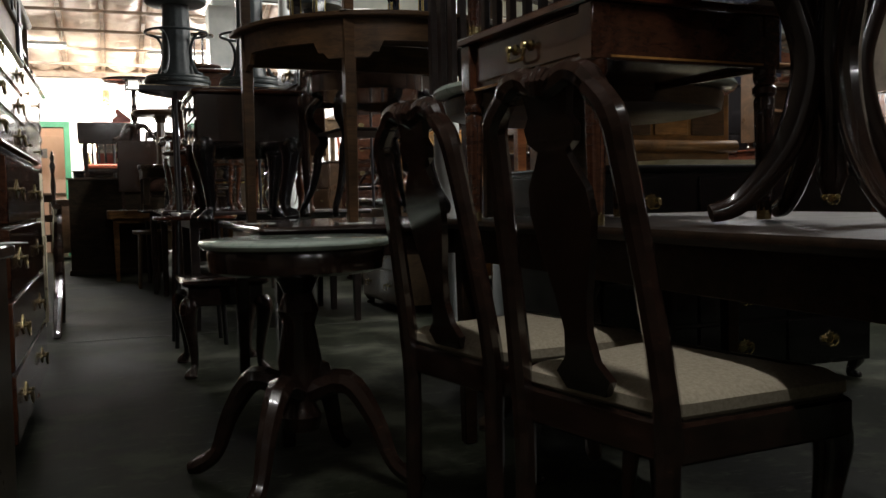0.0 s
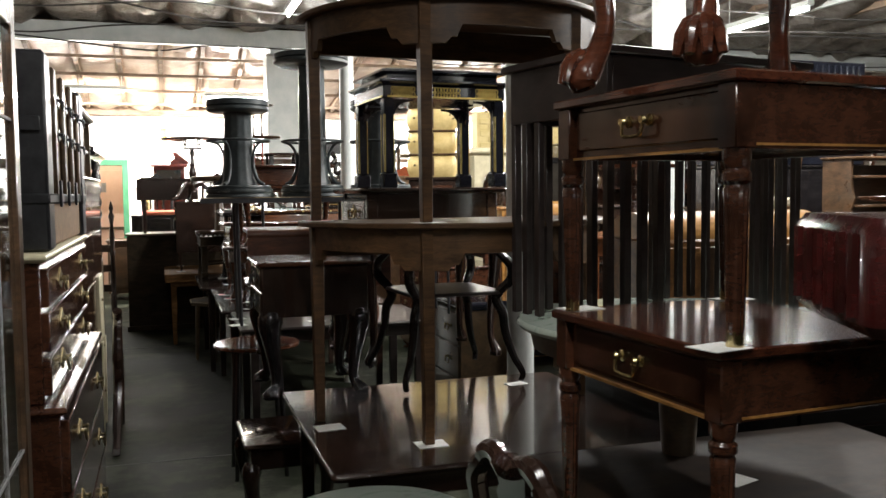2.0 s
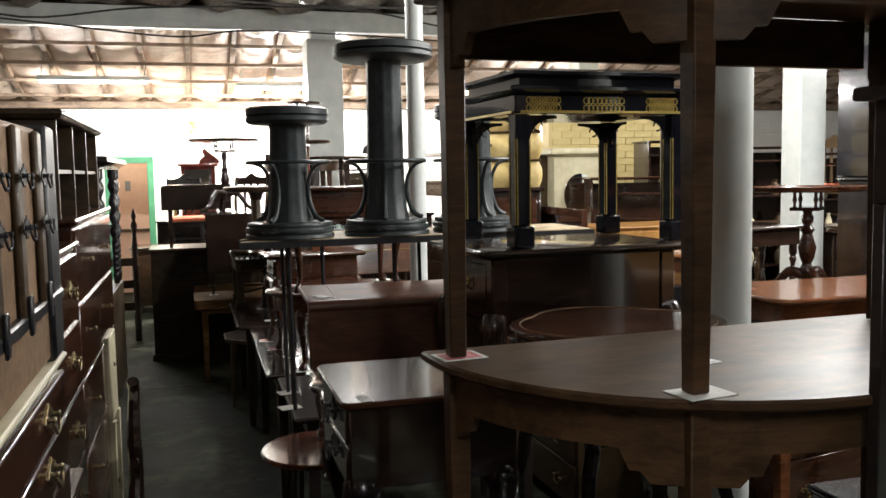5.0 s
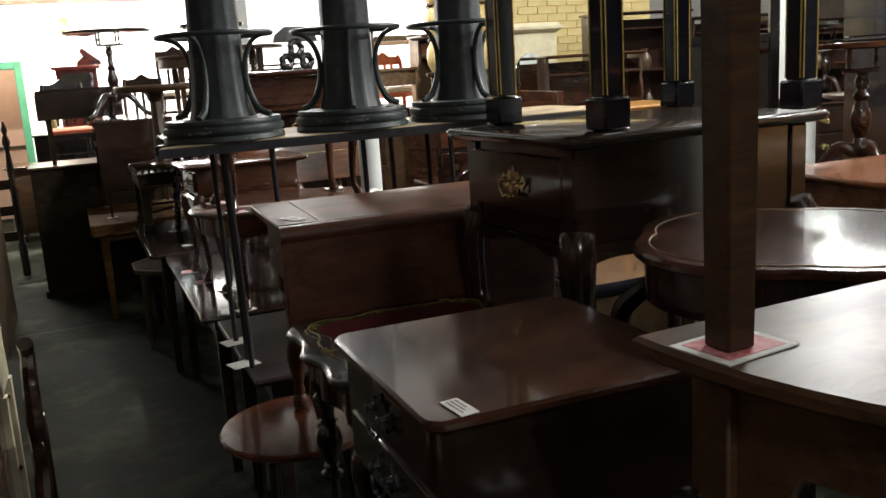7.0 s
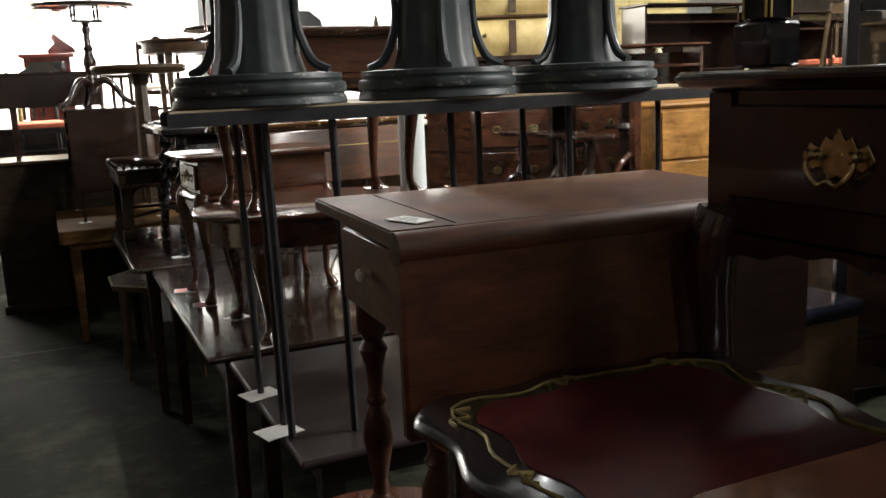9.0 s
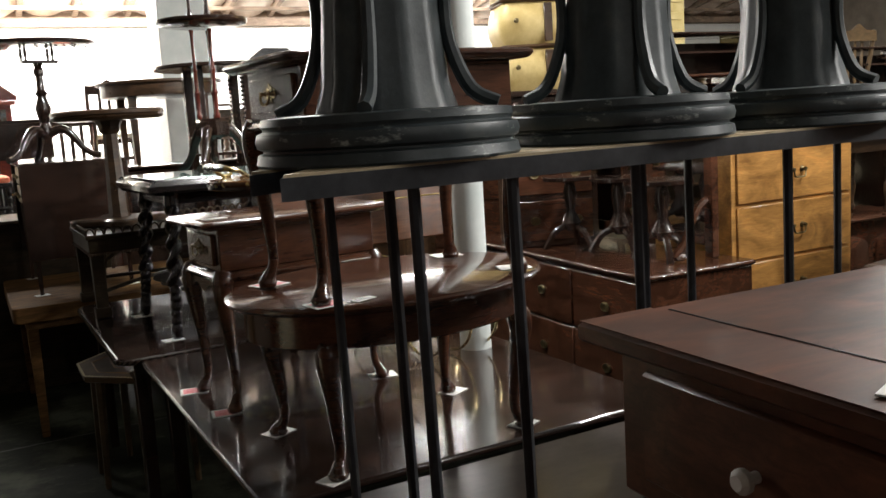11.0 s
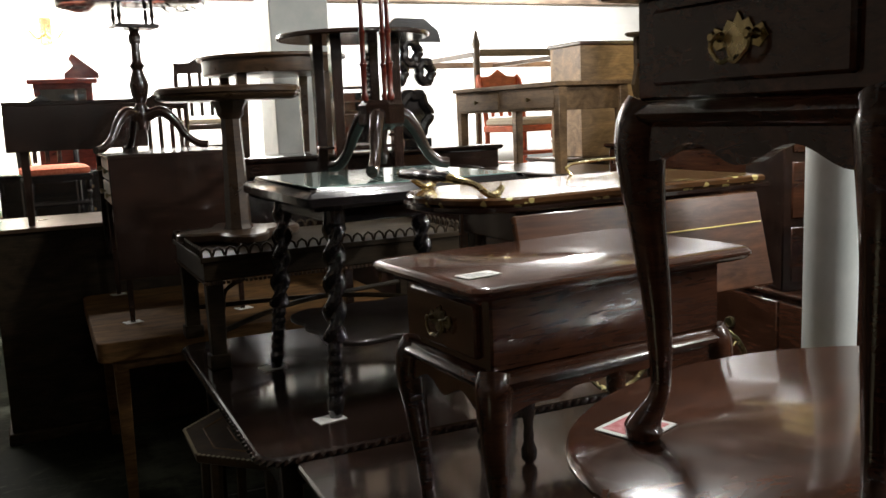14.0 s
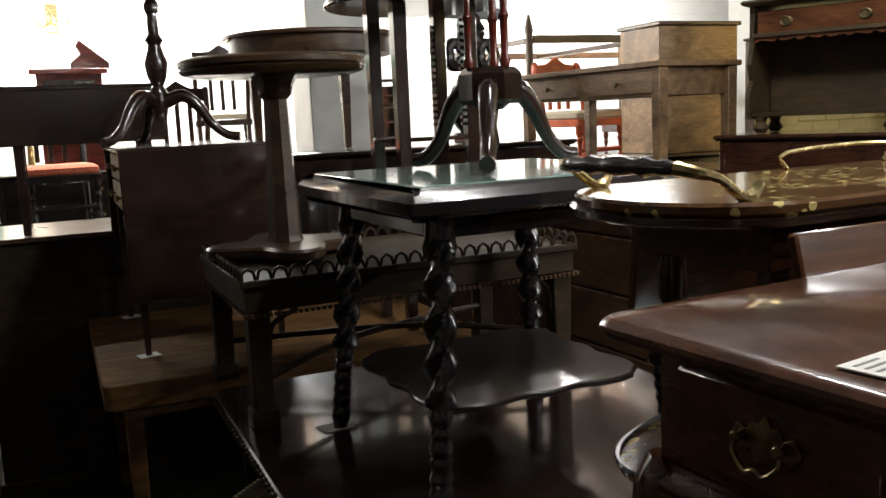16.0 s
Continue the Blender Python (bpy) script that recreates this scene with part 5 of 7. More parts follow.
for nm, b in (("rail", (-GW / 2 + 0.01, GW / 2 - 0.01, -GD / 2 + 0.01, -GD / 2 + 0.03)), ("rail", (-GW / 2 + 0.01, GW / 2 - 0.01, GD / 2 - 0.03, GD / 2 - 0.01)), ("end_rail", (-GW / 2 + 0.01, -GW / 2 + 0.03, -GD / 2 + 0.03, GD / 2 - 0.03)), ("end_rail", (GW / 2 - 0.03, GW / 2 - 0.01, -GD / 2 + 0.03, GD / 2 - 0.03))):
    part(nm, one_box(*b, GH - 0.085, GH - 0.0205, 0.002), SMOKE, gt)
for sy, ln, m in ((-1, GW, pose(0, -GD / 2 + 0.006, 0)), (1, GW, pose(0, GD / 2 - 0.006, 0)), (-1, GD, pose(-GW / 2 + 0.006, 0, 0, 0, 0, 90)), (1, GD, pose(GW / 2 - 0.006, 0, 0, 0, 0, 90))):
    n = int(ln / 0.042)
    for k in range(n):
        cx = -ln / 2 + ln * (k + 0.5) / n
        part("gallery_arch", move(tube(bmesh.new(), [(cx - 0.02, 0, GH + 0.001), (cx - 0.014, 0, GH + 0.022), (cx, 0, GH + 0.031), (cx + 0.014, 0, GH + 0.022), (cx + 0.02, 0, GH + 0.001)], 0.0045, 5), m), SMOKE, gt)
    bm = bmesh.new()
    for k in range(int(ln / 0.016)):
        cx = -ln / 2 + 0.008 + k * 0.016
        box(bm, cx - 0.005, cx + 0.005, -0.012, -0.002, GH - 0.097, GH - 0.087)
    part("bead_moulding", move(bm, m), WALNUT, gt)
for sx in (-1, 1):
    for sy in (-1, 1):
        lx, ly = sx * (GW / 2 - 0.045), sy * (GD / 2 - 0.045)
        bm = square_leg(GH - 0.086, 0.03, 0.026, lx, ly)
        box(bm, lx - 0.036, lx + 0.036, ly - 0.036, ly + 0.036, 0, 0.05, 0.004)
        part("leg", bm, SMOKE, gt)
        part("corner_bracket", tube(bmesh.new(), smooth_line([(lx - sx * 0.028, ly, GH - 0.2), (lx - sx * 0.04, ly, GH - 0.13), (lx - sx * 0.11, ly, GH - 0.094)], 4), 0.008, 6), SMOKE, gt)
part("stretcher", tube(bmesh.new(), smooth_line([(-GW / 2 + 0.05, -GD / 2 + 0.05, 0.12), (-0.1, 0, 0.14), (GW / 2 - 0.05, GD / 2 - 0.05, 0.12)], 6), 0.01, 6), SMOKE, gt)
part("stretcher", tube(bmesh.new(), smooth_line([(-GW / 2 + 0.05, GD / 2 - 0.05, 0.12), (0.1, 0, 0.145), (GW / 2 - 0.05, -GD / 2 + 0.05, 0.12)], 6), 0.01, 6), SMOKE, gt)

# candle stand with three columns and two tiers, on the barley table
cs = tripod(0.985, 7.685, 1.424, 30, "dark mahogany tiered stand with three slim columns on curved feet", 0.2, 2.09, DARKW, "none", 0.23, name="tiered_stand")
part("hub", lathe(bmesh.new(), [(0.065, 0.15), (0.075, 0.16), (0.075, 0.22), (0.06, 0.235)], 0, 0, 6), DARKW, cs)
part("drop", lathe(bmesh.new(), [(0.008, 0.03), (0.02, 0.06), (0.014, 0.1), (0.022, 0.1495)], 0, 0, 10), DARKW, cs)
for k in range(3):
    a = radians(120 * k + 20)
    cx, cy = 0.05 * math.cos(a), 0.05 * math.sin(a)
    prof = [(0.011, 0.2352), (0.014, 0.25), (0.009, 0.26), (0.01, 0.34), (0.014, 0.35), (0.009, 0.36), (0.009, 0.44), (0.013, 0.45), (0.008, 0.46), (0.008, 0.6), (0.012, 0.628)]
    part("column", lathe(bmesh.new(), prof, cx, cy, 10), REDW, cs, "slim red-brown turned column")
    part("upper_column", lathe(bmesh.new(), [(0.009, 0.655), (0.012, 0.7), (0.007, 0.72), (0.007, 0.9), (0.011, 0.945)], cx, cy, 10), DARKW, cs)
part("upper_tray", lathe(bmesh.new(), [(0.1, 0.946), (0.13, 0.95), (0.135, 0.965), (0.12, 0.968)], 0, 0, 30), DARKW, cs)

# round pedestal table on the gallery table
pt = thing("round_pedestal_table", 0.646, 8.415, 1.16, 0, "round walnut table on a tapering faceted post", "table")
part("tabletop", slab(bmesh.new(), disc(0.272, 48), [(0.03, 0.53), (0.008, 0.538), (0.002, 0.547), (0.01, 0.552), (0.0, 0.558), (0.0, 0.572), (0.012, 0.58)]), WALNUT, pt)
part("post", lathe(bmesh.new(), [(0.058, 0.04), (0.05, 0.06), (0.036, 0.46), (0.05, 0.475), (0.055, 0.5), (0.07, 0.529)], 0, 0, 8), WALNUT, pt)
sh = []
for i in range(48):
    a = 2 * math.pi * i / 48
    q = 0.19 + 0.05 * math.cos(4 * a)
    sh.append((q * math.cos(a), q * math.sin(a)))
part("platform", slab(bmesh.new(), sh, plain(0.0395, 0.036, 0.008)), WALNUT, pt, "shaped platform base")

# octagonal inlaid stool
oc = thing("octagonal_table", 0.645, 7.935, 0, 22.5, "small octagonal table with bone inlay", "table")
o8 = [(0.34 * math.cos(math.pi / 4 * k), 0.34 * math.sin(math.pi / 4 * k)) for k in range(8)]
part("tabletop", slab(bmesh.new(), o8, plain(0.55, 0.03, 0.004)), OLIVEW, oc)
for f, hh in ((0.8, 0.0015), (0.55, 0.0015)):
    ring_pts = [(p[0] * f, p[1] * f, 0.5505) for p in o8 + o8[:1]]
    part("inlay", tube(bmesh.new(), ring_pts, 0.004, 5), OAK, oc)
bm = bmesh.new()
for k in range(8):
    a, b = Vector(o8[k]), Vector(o8[(k + 1) % 8])
    for i in range(14):
        p = a.lerp(b, (i + 0.5) / 14)
        box(bm, p.x - 0.005, p.x + 0.005, p.y - 0.005, p.y + 0.005, 0.5504, 0.553)
part("bead_edge", bm, CREAMP, oc, "pale bone beads")
for k in range(8):
    a = math.pi / 4 * k
    part("leg", tube(bmesh.new(), [(0.29 * math.cos(a), 0.29 * math.sin(a), 0), (0.27 * math.cos(a), 0.27 * math.sin(a), 0.5195)], [0.014, 0.022], 6), OLIVEW, oc)

# pale-topped table with a small bureau
dining_table(0.1, 1.45, 8.725, 9.885, 0.74, PLANK, "light brown clipped-corner table carrying a drop-leaf work table", 0.05, "plank_table", 0.05, plain(0.74, 0.085, 0.004), "square", 0.085)
bu = thing("work_table", 0.52, 9.445, 0.742, 0, "dark mahogany drop-leaf work table with end drawers on slim legs", "table")
part("body", one_box(-0.265, 0.265, -0.36, 0.36, 0.5, 0.728, 0.004), DARKW, bu)
part("tabletop", slab(bmesh.new(), rect(0.58, 0.8), plain(0.745, 0.0165, 0.004)), DARKW, bu)
for sy in (-1, 1):
    part("leaf", one_box(-0.288, 0.288, sy * 0.412 - 0.009, sy * 0.412 + 0.009, 0.2, 0.738, 0.004), DARKW, bu, "hanging table leaf")
for k in range(2):
    drawer(bu, pose(-0.265, 0, 0.558 + k * 0.11, 0, 0, -90), 0.6, 0.1, OAK, knob, DARKBR, 2)
for sx in (-1, 1):
    for sy in (-1, 1):
        part("leg", square_leg(0.4995, 0.016, 0.011, sx * 0.245, sy * 0.37), DARKW, bu)
for cx, cy in ((0.275, 9.03), (0.275, 9.77), (0.77, 9.03)):
    card(cx, cy + 0.045, 0.7405, 15, 0.075, 0.06)
tripod(0.43, 9.425, 1.488, 10, "mahogany tilt-top tripod table with a turned baluster", 0.335, 2.175, DARKW, "baluster", 0.3)

# cabinet seen from behind with a drop-leaf table on it
cb = thing("dark_cabinet", 0.22, 10.2, 0, 0, "large dark wooden cabinet backed to the aisle", "cabinet")
part("body", one_box(-0.52, 0.52, -0.3, 0.3, 0.06, 1.095, 0.004), SMOKE, cb)
part("plinth", one_box(-0.54, 0.54, -0.32, 0.32, 0, 0.0595, 0.006), SMOKE, cb)
part("top", slab(bmesh.new(), rect(1.08, 0.64), plain(1.118, 0.0225, 0.004)), WALNUT, cb)
part("paper_tag", one_box(0.02, 0.11, -0.304, -0.3005, 1.03, 1.07), CORK, cb, "brown paper tag")
dl = thing("pembroke_table", 0.16, 10.12, 1.12, 0, "dark pembroke table with hanging leaves on square legs", "table")
part("tabletop", slab(bmesh.new(), rect(0.68, 0.4), plain(0.63, 0.02, 0.004)), DARKW, dl)
part("leaf", one_box(-0.34, 0.34, -0.224, -0.203, 0.38, 0.61, 0.004), DARKW, dl)
part("frame", one_box(-0.3, 0.3, -0.17, 0.19, 0.5, 0.6095, 0.004), DARKW, dl)
for sx in (-1, 1):
    for sy in (-1, 1):
        part("leg", square_leg(0.5, 0.022, 0.016, sx * 0.26, sy * 0.15), DARKW, dl)


# ---- cabinets along the aisle ----
def chest(name, x, y, z, rz, w, d, h, rows, mat, label, pull=batwing_pull, pull_mat=DARKBR, cols=1, n=2, top_t=0.025, lip=0.012, feet=0.08, group="", top_mat=None, category="chest", face_mat=None):
    """A chest of drawers that faces local -y; x, y is the middle of its front's foot."""
    e = thing(name, x, y, z, rz, label, category, group)
    part("body", one_box(-w / 2, w / 2, 0.0, d, feet, h - top_t - 0.0005, 0.004), mat, e)
    part("top", slab(bmesh.new(), rect(w + 0.04, d + 0.02, 0.0, 4, 0, d / 2 - 0.01), moulded(h, top_t, 0.7)), top_mat or mat, e)
    rh = (h - top_t - feet - 0.02) / rows
    for r in range(rows):
        for c in range(cols):
            cw = (w - 0.04) / cols
            drawer(e, pose(-w / 2 + 0.02 + cw * (c + 0.5), 0, feet + 0.01 + rh * (r + 0.5)), cw - 0.012, rh - 0.014, face_mat or mat, pull, pull_mat, n, lip)
    if feet > 0.02:
        for sx in (-1, 1):
            for yy in (0.05, d - 0.05):
                part("foot", cabriole(feet + 0.01, sx, -1 if yy < 0.1 else 1, 1.1, sx * (w / 2 - 0.05), yy), mat, e)
    return e


# glass-fronted cabinet
gc = thing("glass_cabinet", -0.2, 1.02, 0, 90, "walnut display cabinet with a leaded glass door", "cabinet")
W2 = 0.42
part("side", one_box(-W2, -W2 + 0.025, 0, 0.4, 0.0, 2.0, 0.003), WALNUT, gc)
part("side", one_box(W2 - 0.025, W2, 0, 0.4, 0.0, 2.0, 0.003), WALNUT, gc)
part("back", one_box(-W2 + 0.025, W2 - 0.025, 0.38, 0.4, 0.0, 2.0), DARKW, gc)
part("base", one_box(-W2 + 0.025, W2 - 0.025, -0.03, 0.38, 0.0, 0.72, 0.006), WALNUT, gc)
part("cornice", slab(bmesh.new(), rect(0.94, 0.48, 0, 4, 0, 0.2), [(0.05, 2.0), (0.03, 2.03), (0.0, 2.05), (0.0, 2.08), (0.02, 2.1)]), WALNUT, gc)
for zz in (1.05, 1.38, 1.7):
    part("shelf", one_box(-W2 + 0.026, W2 - 0.026, 0.05, 0.378, zz, zz + 0.012), WALNUT, gc)
part("door_frame", one_box(-W2 + 0.026, -W2 + 0.085, -0.012, 0.012, 0.73, 1.99, 0.003), WALNUT, gc)
part("door_frame", one_box(W2 - 0.085, W2 - 0.026, -0.012, 0.012, 0.73, 1.99, 0.003), WALNUT, gc)
part("door_rail", one_box(-W2 + 0.085, W2 - 0.085, -0.012, 0.012, 0.73, 0.8, 0.003), WALNUT, gc)
part("door_rail", one_box(-W2 + 0.085, W2 - 0.085, -0.012, 0.012, 1.92, 1.99, 0.003), WALNUT, gc)
pane = part("pane", one_box(-W2 + 0.085, W2 - 0.085, -0.002, 0.002, 0.8, 1.92), GLASS, gc, "clear glass pane")
pane.visible_shadow = False
for k in range(2):
    xx = -0.13 + k * 0.26
    part("lead_bar", one_box(xx - 0.003, xx + 0.003, -0.006, -0.0025, 0.8, 1.92), INK, gc)
for zz in (1.0, 1.72):
    part("lead_bar", one_box(-W2 + 0.085, W2 - 0.085, -0.0062, -0.0026, zz - 0.003, zz + 0.003), INK, gc)
card(-0.12, 1.3, 0.722, 30, 0.1, 0.07)
lsh = thing("serpentine_ledge", -0.19, 1.02, 0, 90, "walnut serpentine base shelf below a display cabinet", "shelf")
part("top", slab(bmesh.new(), [(-0.44, 0.0), (-0.44, -0.03), (-0.2, -0.1), (0.1, -0.075), (0.3, -0.1), (0.44, -0.04), (0.44, 0.0)], plain(0.72, 0.03, 0.005)), WALNUT, lsh)
part("front", slab(bmesh.new(), [(-0.42, 0.0), (-0.42, -0.02), (-0.2, -0.08), (0.1, -0.055), (0.3, -0.08), (0.42, -0.03), (0.42, 0.0)], [(0, 0), (0, 0.6898)]), WALNUT, lsh)

# tall chest with a steamer trunk on it
chest("tall_chest", -0.165, 2.43, 0, 90, 1.34, 0.45, 1.0, 4, MAHOG, "red-brown tall chest of drawers with dark pulls", batwing_pull, DARKBR, 1, 2, 0.025, 0.02, 0.1)
chest("chest_upper", -0.205, 2.43, 1.002, 90, 1.28, 0.42, 0.4, 3, MAHOG, "mahogany upper drawer section on a tall chest", batwing_pull, DARKBR, 1, 2, 0.022, 0.018, 0.0, top_mat=CREAMP)
tr = thing("steamer_trunk", -0.2, 2.48, 1.404, 90, "upright tan leather steamer trunk with black straps", "trunk")
part("body", one_box(-0.58, 0.58, 0.0, 0.42, 0.0, 0.54, 0.012), CORK, tr)
for a, b in ((-0.59, -0.46), (0.46, 0.59)):
    part("corner_band", one_box(a, b, -0.014, 0.43, -0.0, 0.55, 0.008), STRAP, tr)
part("strap", one_box(-0.596, 0.596, -0.018, 0.436, 0.13, 0.16, 0.005), STRAP, tr)
part("end_panel", one_box(-0.599, -0.5965, 0.075, 0.37, 0.2, 0.52, 0.001), CORK, tr, "tan leather end panel")
part("end_band", one_box(-0.604, -0.5995, 0.0, 0.42, 0.33, 0.37, 0.002), STRAP, tr)
for k in range(4):
    xx = -0.36 + k * 0.24
    part("wood_slat", one_box(xx - 0.028, xx + 0.028, -0.016, -0.001, 0.14, 0.53, 0.006), OLIVEW, tr)
    for zz in (0.43, 0.33):
        part("clasp", move(batwing_pull(0.75), pose(xx, -0.021, zz)), STRAP, tr, "black iron clasp")
    part("strap_end", one_box(xx - 0.014, xx + 0.014, -0.026, -0.0185, 0.12, 0.2, 0.003), STRAP, tr)
chest("mahogany_chest", -0.3, 3.75, 0, 90, 0.95, 0.45, 1.6, 6, MAHOG, "tall mahogany chest of drawers", batwing_pull, DARKBR, 1, 2)
for k, yy in enumerate((3.2, 3.28, 3.36)):
    cnd = thing("candlestick", -0.27 + 0.0 * k, yy - 0.03, 1.0, 0, "black turned wooden candlestick", "candlestick", "candlesticks")
    part("stem", lathe(bmesh.new(), [(0.035, 0), (0.03, 0.02), (0.012, 0.04), (0.022, 0.08), (0.01, 0.12), (0.02, 0.17), (0.01, 0.22), (0.024, 0.28), (0.012, 0.3)], 0, 0, 12), EBON, cnd)
chest("cabinet_base_stand", -0.22, 3.27, 0, 90, 0.26, 0.3, 0.998, 2, MAHOG, "narrow mahogany stand with two drawers", knob, DARKBR, 1, 1)
# open bookcase on a chest
chest("bookcase_base", -0.33, 5.2, 0, 90, 1.5, 0.42, 1.67, 5, MAHOG, "tall red-brown drawer base under an open bookcase", knob, DARKBR, 2, 1)
bc = thing("open_bookcase", -0.37, 5.22, 1.672, 90, "open walnut bookcase top with empty shelves", "bookcase")
for xx in (-0.74, -0.26, 0.24, 0.72):
    part("upright", one_box(xx, xx + 0.02, 0, 0.3, 0.0, 0.39, 0.002), OLIVEW, bc)
part("back", one_box(-0.72, 0.72, 0.28, 0.3, 0.0, 0.39), OLIVEW, bc)
part("shelf", one_box(-0.72, 0.72, 0.01, 0.28, 0.18, 0.196), OLIVEW, bc)
part("top", slab(bmesh.new(), rect(1.56, 0.36, 0, 4, 0, 0.15), moulded(0.43, 0.04)), OLIVEW, bc)
# pale painted post stand and scrolled chair side
pp = thing("painted_stand", -0.3, 5.55, 0, 90, "pale green painted wooden stand", "stand")
part("body", one_box(-0.16, 0.16, 0.0, 0.03, 0.6, 1.03, 0.006), CREAMP, pp)
for sx in (-0.13, 0.13):
    part("leg", square_leg(0.6, 0.025, 0.018, sx, 0.015), CREAMP, pp)
sc_ = thing("scroll_arm_frame", -0.2, 5.0, 0, 0, "dark carved scrolled side of a bench", "bench side")
part("scroll", tube(bmesh.new(), smooth_line([(0, 0.4, 0.80), (0.0, 0.44, 0.74), (0.0, 0.36, 0.66), (0, 0.3, 0.5), (0, 0.32, 0.35), (0, 0.1, 0.2), (0, -0.16, 0.03), (0, -0.2, 0.02)], 6), smooth_values([0.03, 0.028, 0.03, 0.034, 0.034, 0.03, 0.026, 0.024], 6), 8), DARKW, sc_)
part("rail", one_box(-0.02, 0.02, 0.28, 0.62, 0.36, 0.44, 0.005), DARKW, sc_)
part("back_leg", square_leg(0.4, 0.022, 0.018, 0, 0.58), DARKW, sc_)
# spiral-columned cabinet
sp = thing("spiral_column_cabinet", -0.52, 8.4, 0, 90, "dark grey cabinet with spiral turned columns", "cabinet")
part("base", one_box(-0.9, 0.9, 0.0, 0.45, 0, 0.9, 0.006), OLIVEW, sp)
part("back", one_box(-0.88, 0.88, 0.3, 0.33, 0.9, 1.9), EBON, sp)
part("cornice", slab(bmesh.new(), rect(1.84, 0.46, 0, 4, 0, 0.16), [(0.06, 1.9), (0.04, 1.93), (0, 1.95), (0, 1.98), (0.02, 1.99)]), EBON, sp)
for xx in (-0.84, -0.6, 0.6, 0.84):
    part("spiral_column", move(barley_leg(1.0, xx, 0.03, 0.036), pose(0, 0, 0.9)), EBON, sp, "spiral turned column")
part("shelf", one_box(-0.86, 0.86, 0.06, 0.3, 1.4, 1.42), EBON, sp)
# dark bed posts leaning by the passage
bd = thing("bed_frame", -0.52, 11.1, 0, 0, "dark carved bed headboard with finial posts", "bed")
for xx in (-0.35, 0.0):
    part("post", lathe(bmesh.new(), [(0.035, 0), (0.04, 0.3), (0.028, 0.34), (0.038, 0.5), (0.03, 0.8), (0.04, 0.84), (0.025, 0.88), (0.034, 1.05), (0.02, 1.2), (0.038, 1.3), (0.018, 1.36), (0.03, 1.4), (0.008, 1.49)], xx, 0, 14), DARKW, bd)
for zz in (0.35, 0.6, 0.85):
    part("rail", one_box(-0.33, -0.02, -0.015, 0.015, zz, zz + 0.09, 0.004), DARKW, bd)

# ---- behind the row ----
# tea trolley with a marquetry tray, standing on the dark table
tt = thing("tea_trolley", 1.2, 6.905, 0.753, 3, "marquetry tea trolley with brass handles and hanging flap", "trolley")
tray = [(0.46, -0.215), (0.46, 0.215)] + [(-0.26 + 0.215 * math.cos(math.pi / 2 + math.pi * k / 20) * 0.85, 0.215 * math.sin(math.pi / 2 + math.pi * k / 20)) for k in range(21)]
part("tray", slab(bmesh.new(), tray, plain(0.667, 0.02, 0.005)), MARQ, tt, "inlaid floral tray top")
part("rim", slab(bmesh.new(), tray, [(0.0, 0.632), (-0.008, 0.637), (-0.008, 0.646), (0.0, 0.6465)]), DARKW, tt)
part("leaf", move(one_box(-0.33, 0.4, -0.009, 0.009, -0.24, 0.0, 0.004), pose(0.0, -0.238, 0.629, -14)), BURLD, tt, "burr walnut hanging flap")
part("leaf_line", tube(bmesh.new(), [(-0.31, -0.267, 0.555), (0.39, -0.267, 0.555)], 0.0018, 5), GOLD, tt, "fine pale inlay line")
part("flap_behind", move(one_box(-0.22, 0.4, -0.009, 0.009, -0.24, 0.0, 0.004), pose(0.02, 0.232, 0.629, 5)), BURLD, tt)
part("frame", one_box(-0.25, 0.4, -0.13, 0.13, 0.55, 0.631, 0.004), MAHOG, tt)
for sx in (-0.22, 0.36):
    for sy in (-0.11, 0.11):
        part("leg", turned_leg(0.549, sx, sy, 0.024), DARKW, tt)
part("lower_tray", slab(bmesh.new(), disc(0.4, 44, 0.0, 0.0, 0.19), plain(0.235, 0.018, 0.004)), MARQ, tt, "lower oval tray with gold flowers")
part("lower_rim", tube(bmesh.new(), [(0.402 * math.cos(q * 0.15708), 0.192 * math.sin(q * 0.15708), 0.237) for q in range(41)], 0.006, 6), EBON, tt)
for q in (-1, 1):
    wl_ = part("wheel", tube(bmesh.new(), [(0.3 + 0.13 * math.cos(w * 0.2618), q * 0.19, 0.139 + 0.13 * math.sin(w * 0.2618)) for w in range(25)], 0.008, 7), BRASS, tt, "brass wheel rim")
    for w in range(8):
        part("spoke", tube(bmesh.new(), [(0.3, q * 0.19, 0.139), (0.3 + 0.128 * math.cos(w * 0.7854), q * 0.19, 0.139 + 0.128 * math.sin(w * 0.7854))], 0.004, 6), BRASS, wl_)
part("axle", tube(bmesh.new(), [(0.3, -0.2, 0.139), (0.3, 0.2, 0.139)], 0.008, 7), BRASS, tt)
part("handle", lathe_x(-0.42, -0.125, 0.125, 0.715), EBON, tt, "turned black handle")
for sy in (-1, 1):
    part("brass_bracket", tube(bmesh.new(), smooth_line([(-0.42, sy * 0.125, 0.715), (-0.41, sy * 0.15, 0.71), (-0.38, sy * 0.165, 0.7), (-0.345, sy * 0.165, 0.676), (-0.325, sy * 0.165, 0.672), (-0.305, sy * 0.165, 0.69)], 5), smooth_values([0.011, 0.009, 0.007, 0.0075, 0.011, 0.006], 5), 8), BRASS, tt, "scrolled brass bracket")
part("rail", tube(bmesh.new(), smooth_line([(0.14, 0.19, 0.668), (0.14, 0.19, 0.7), (0.42, 0.19, 0.705), (0.42, 0.19, 0.668)], 3), 0.0045, 6), BRASS, tt)
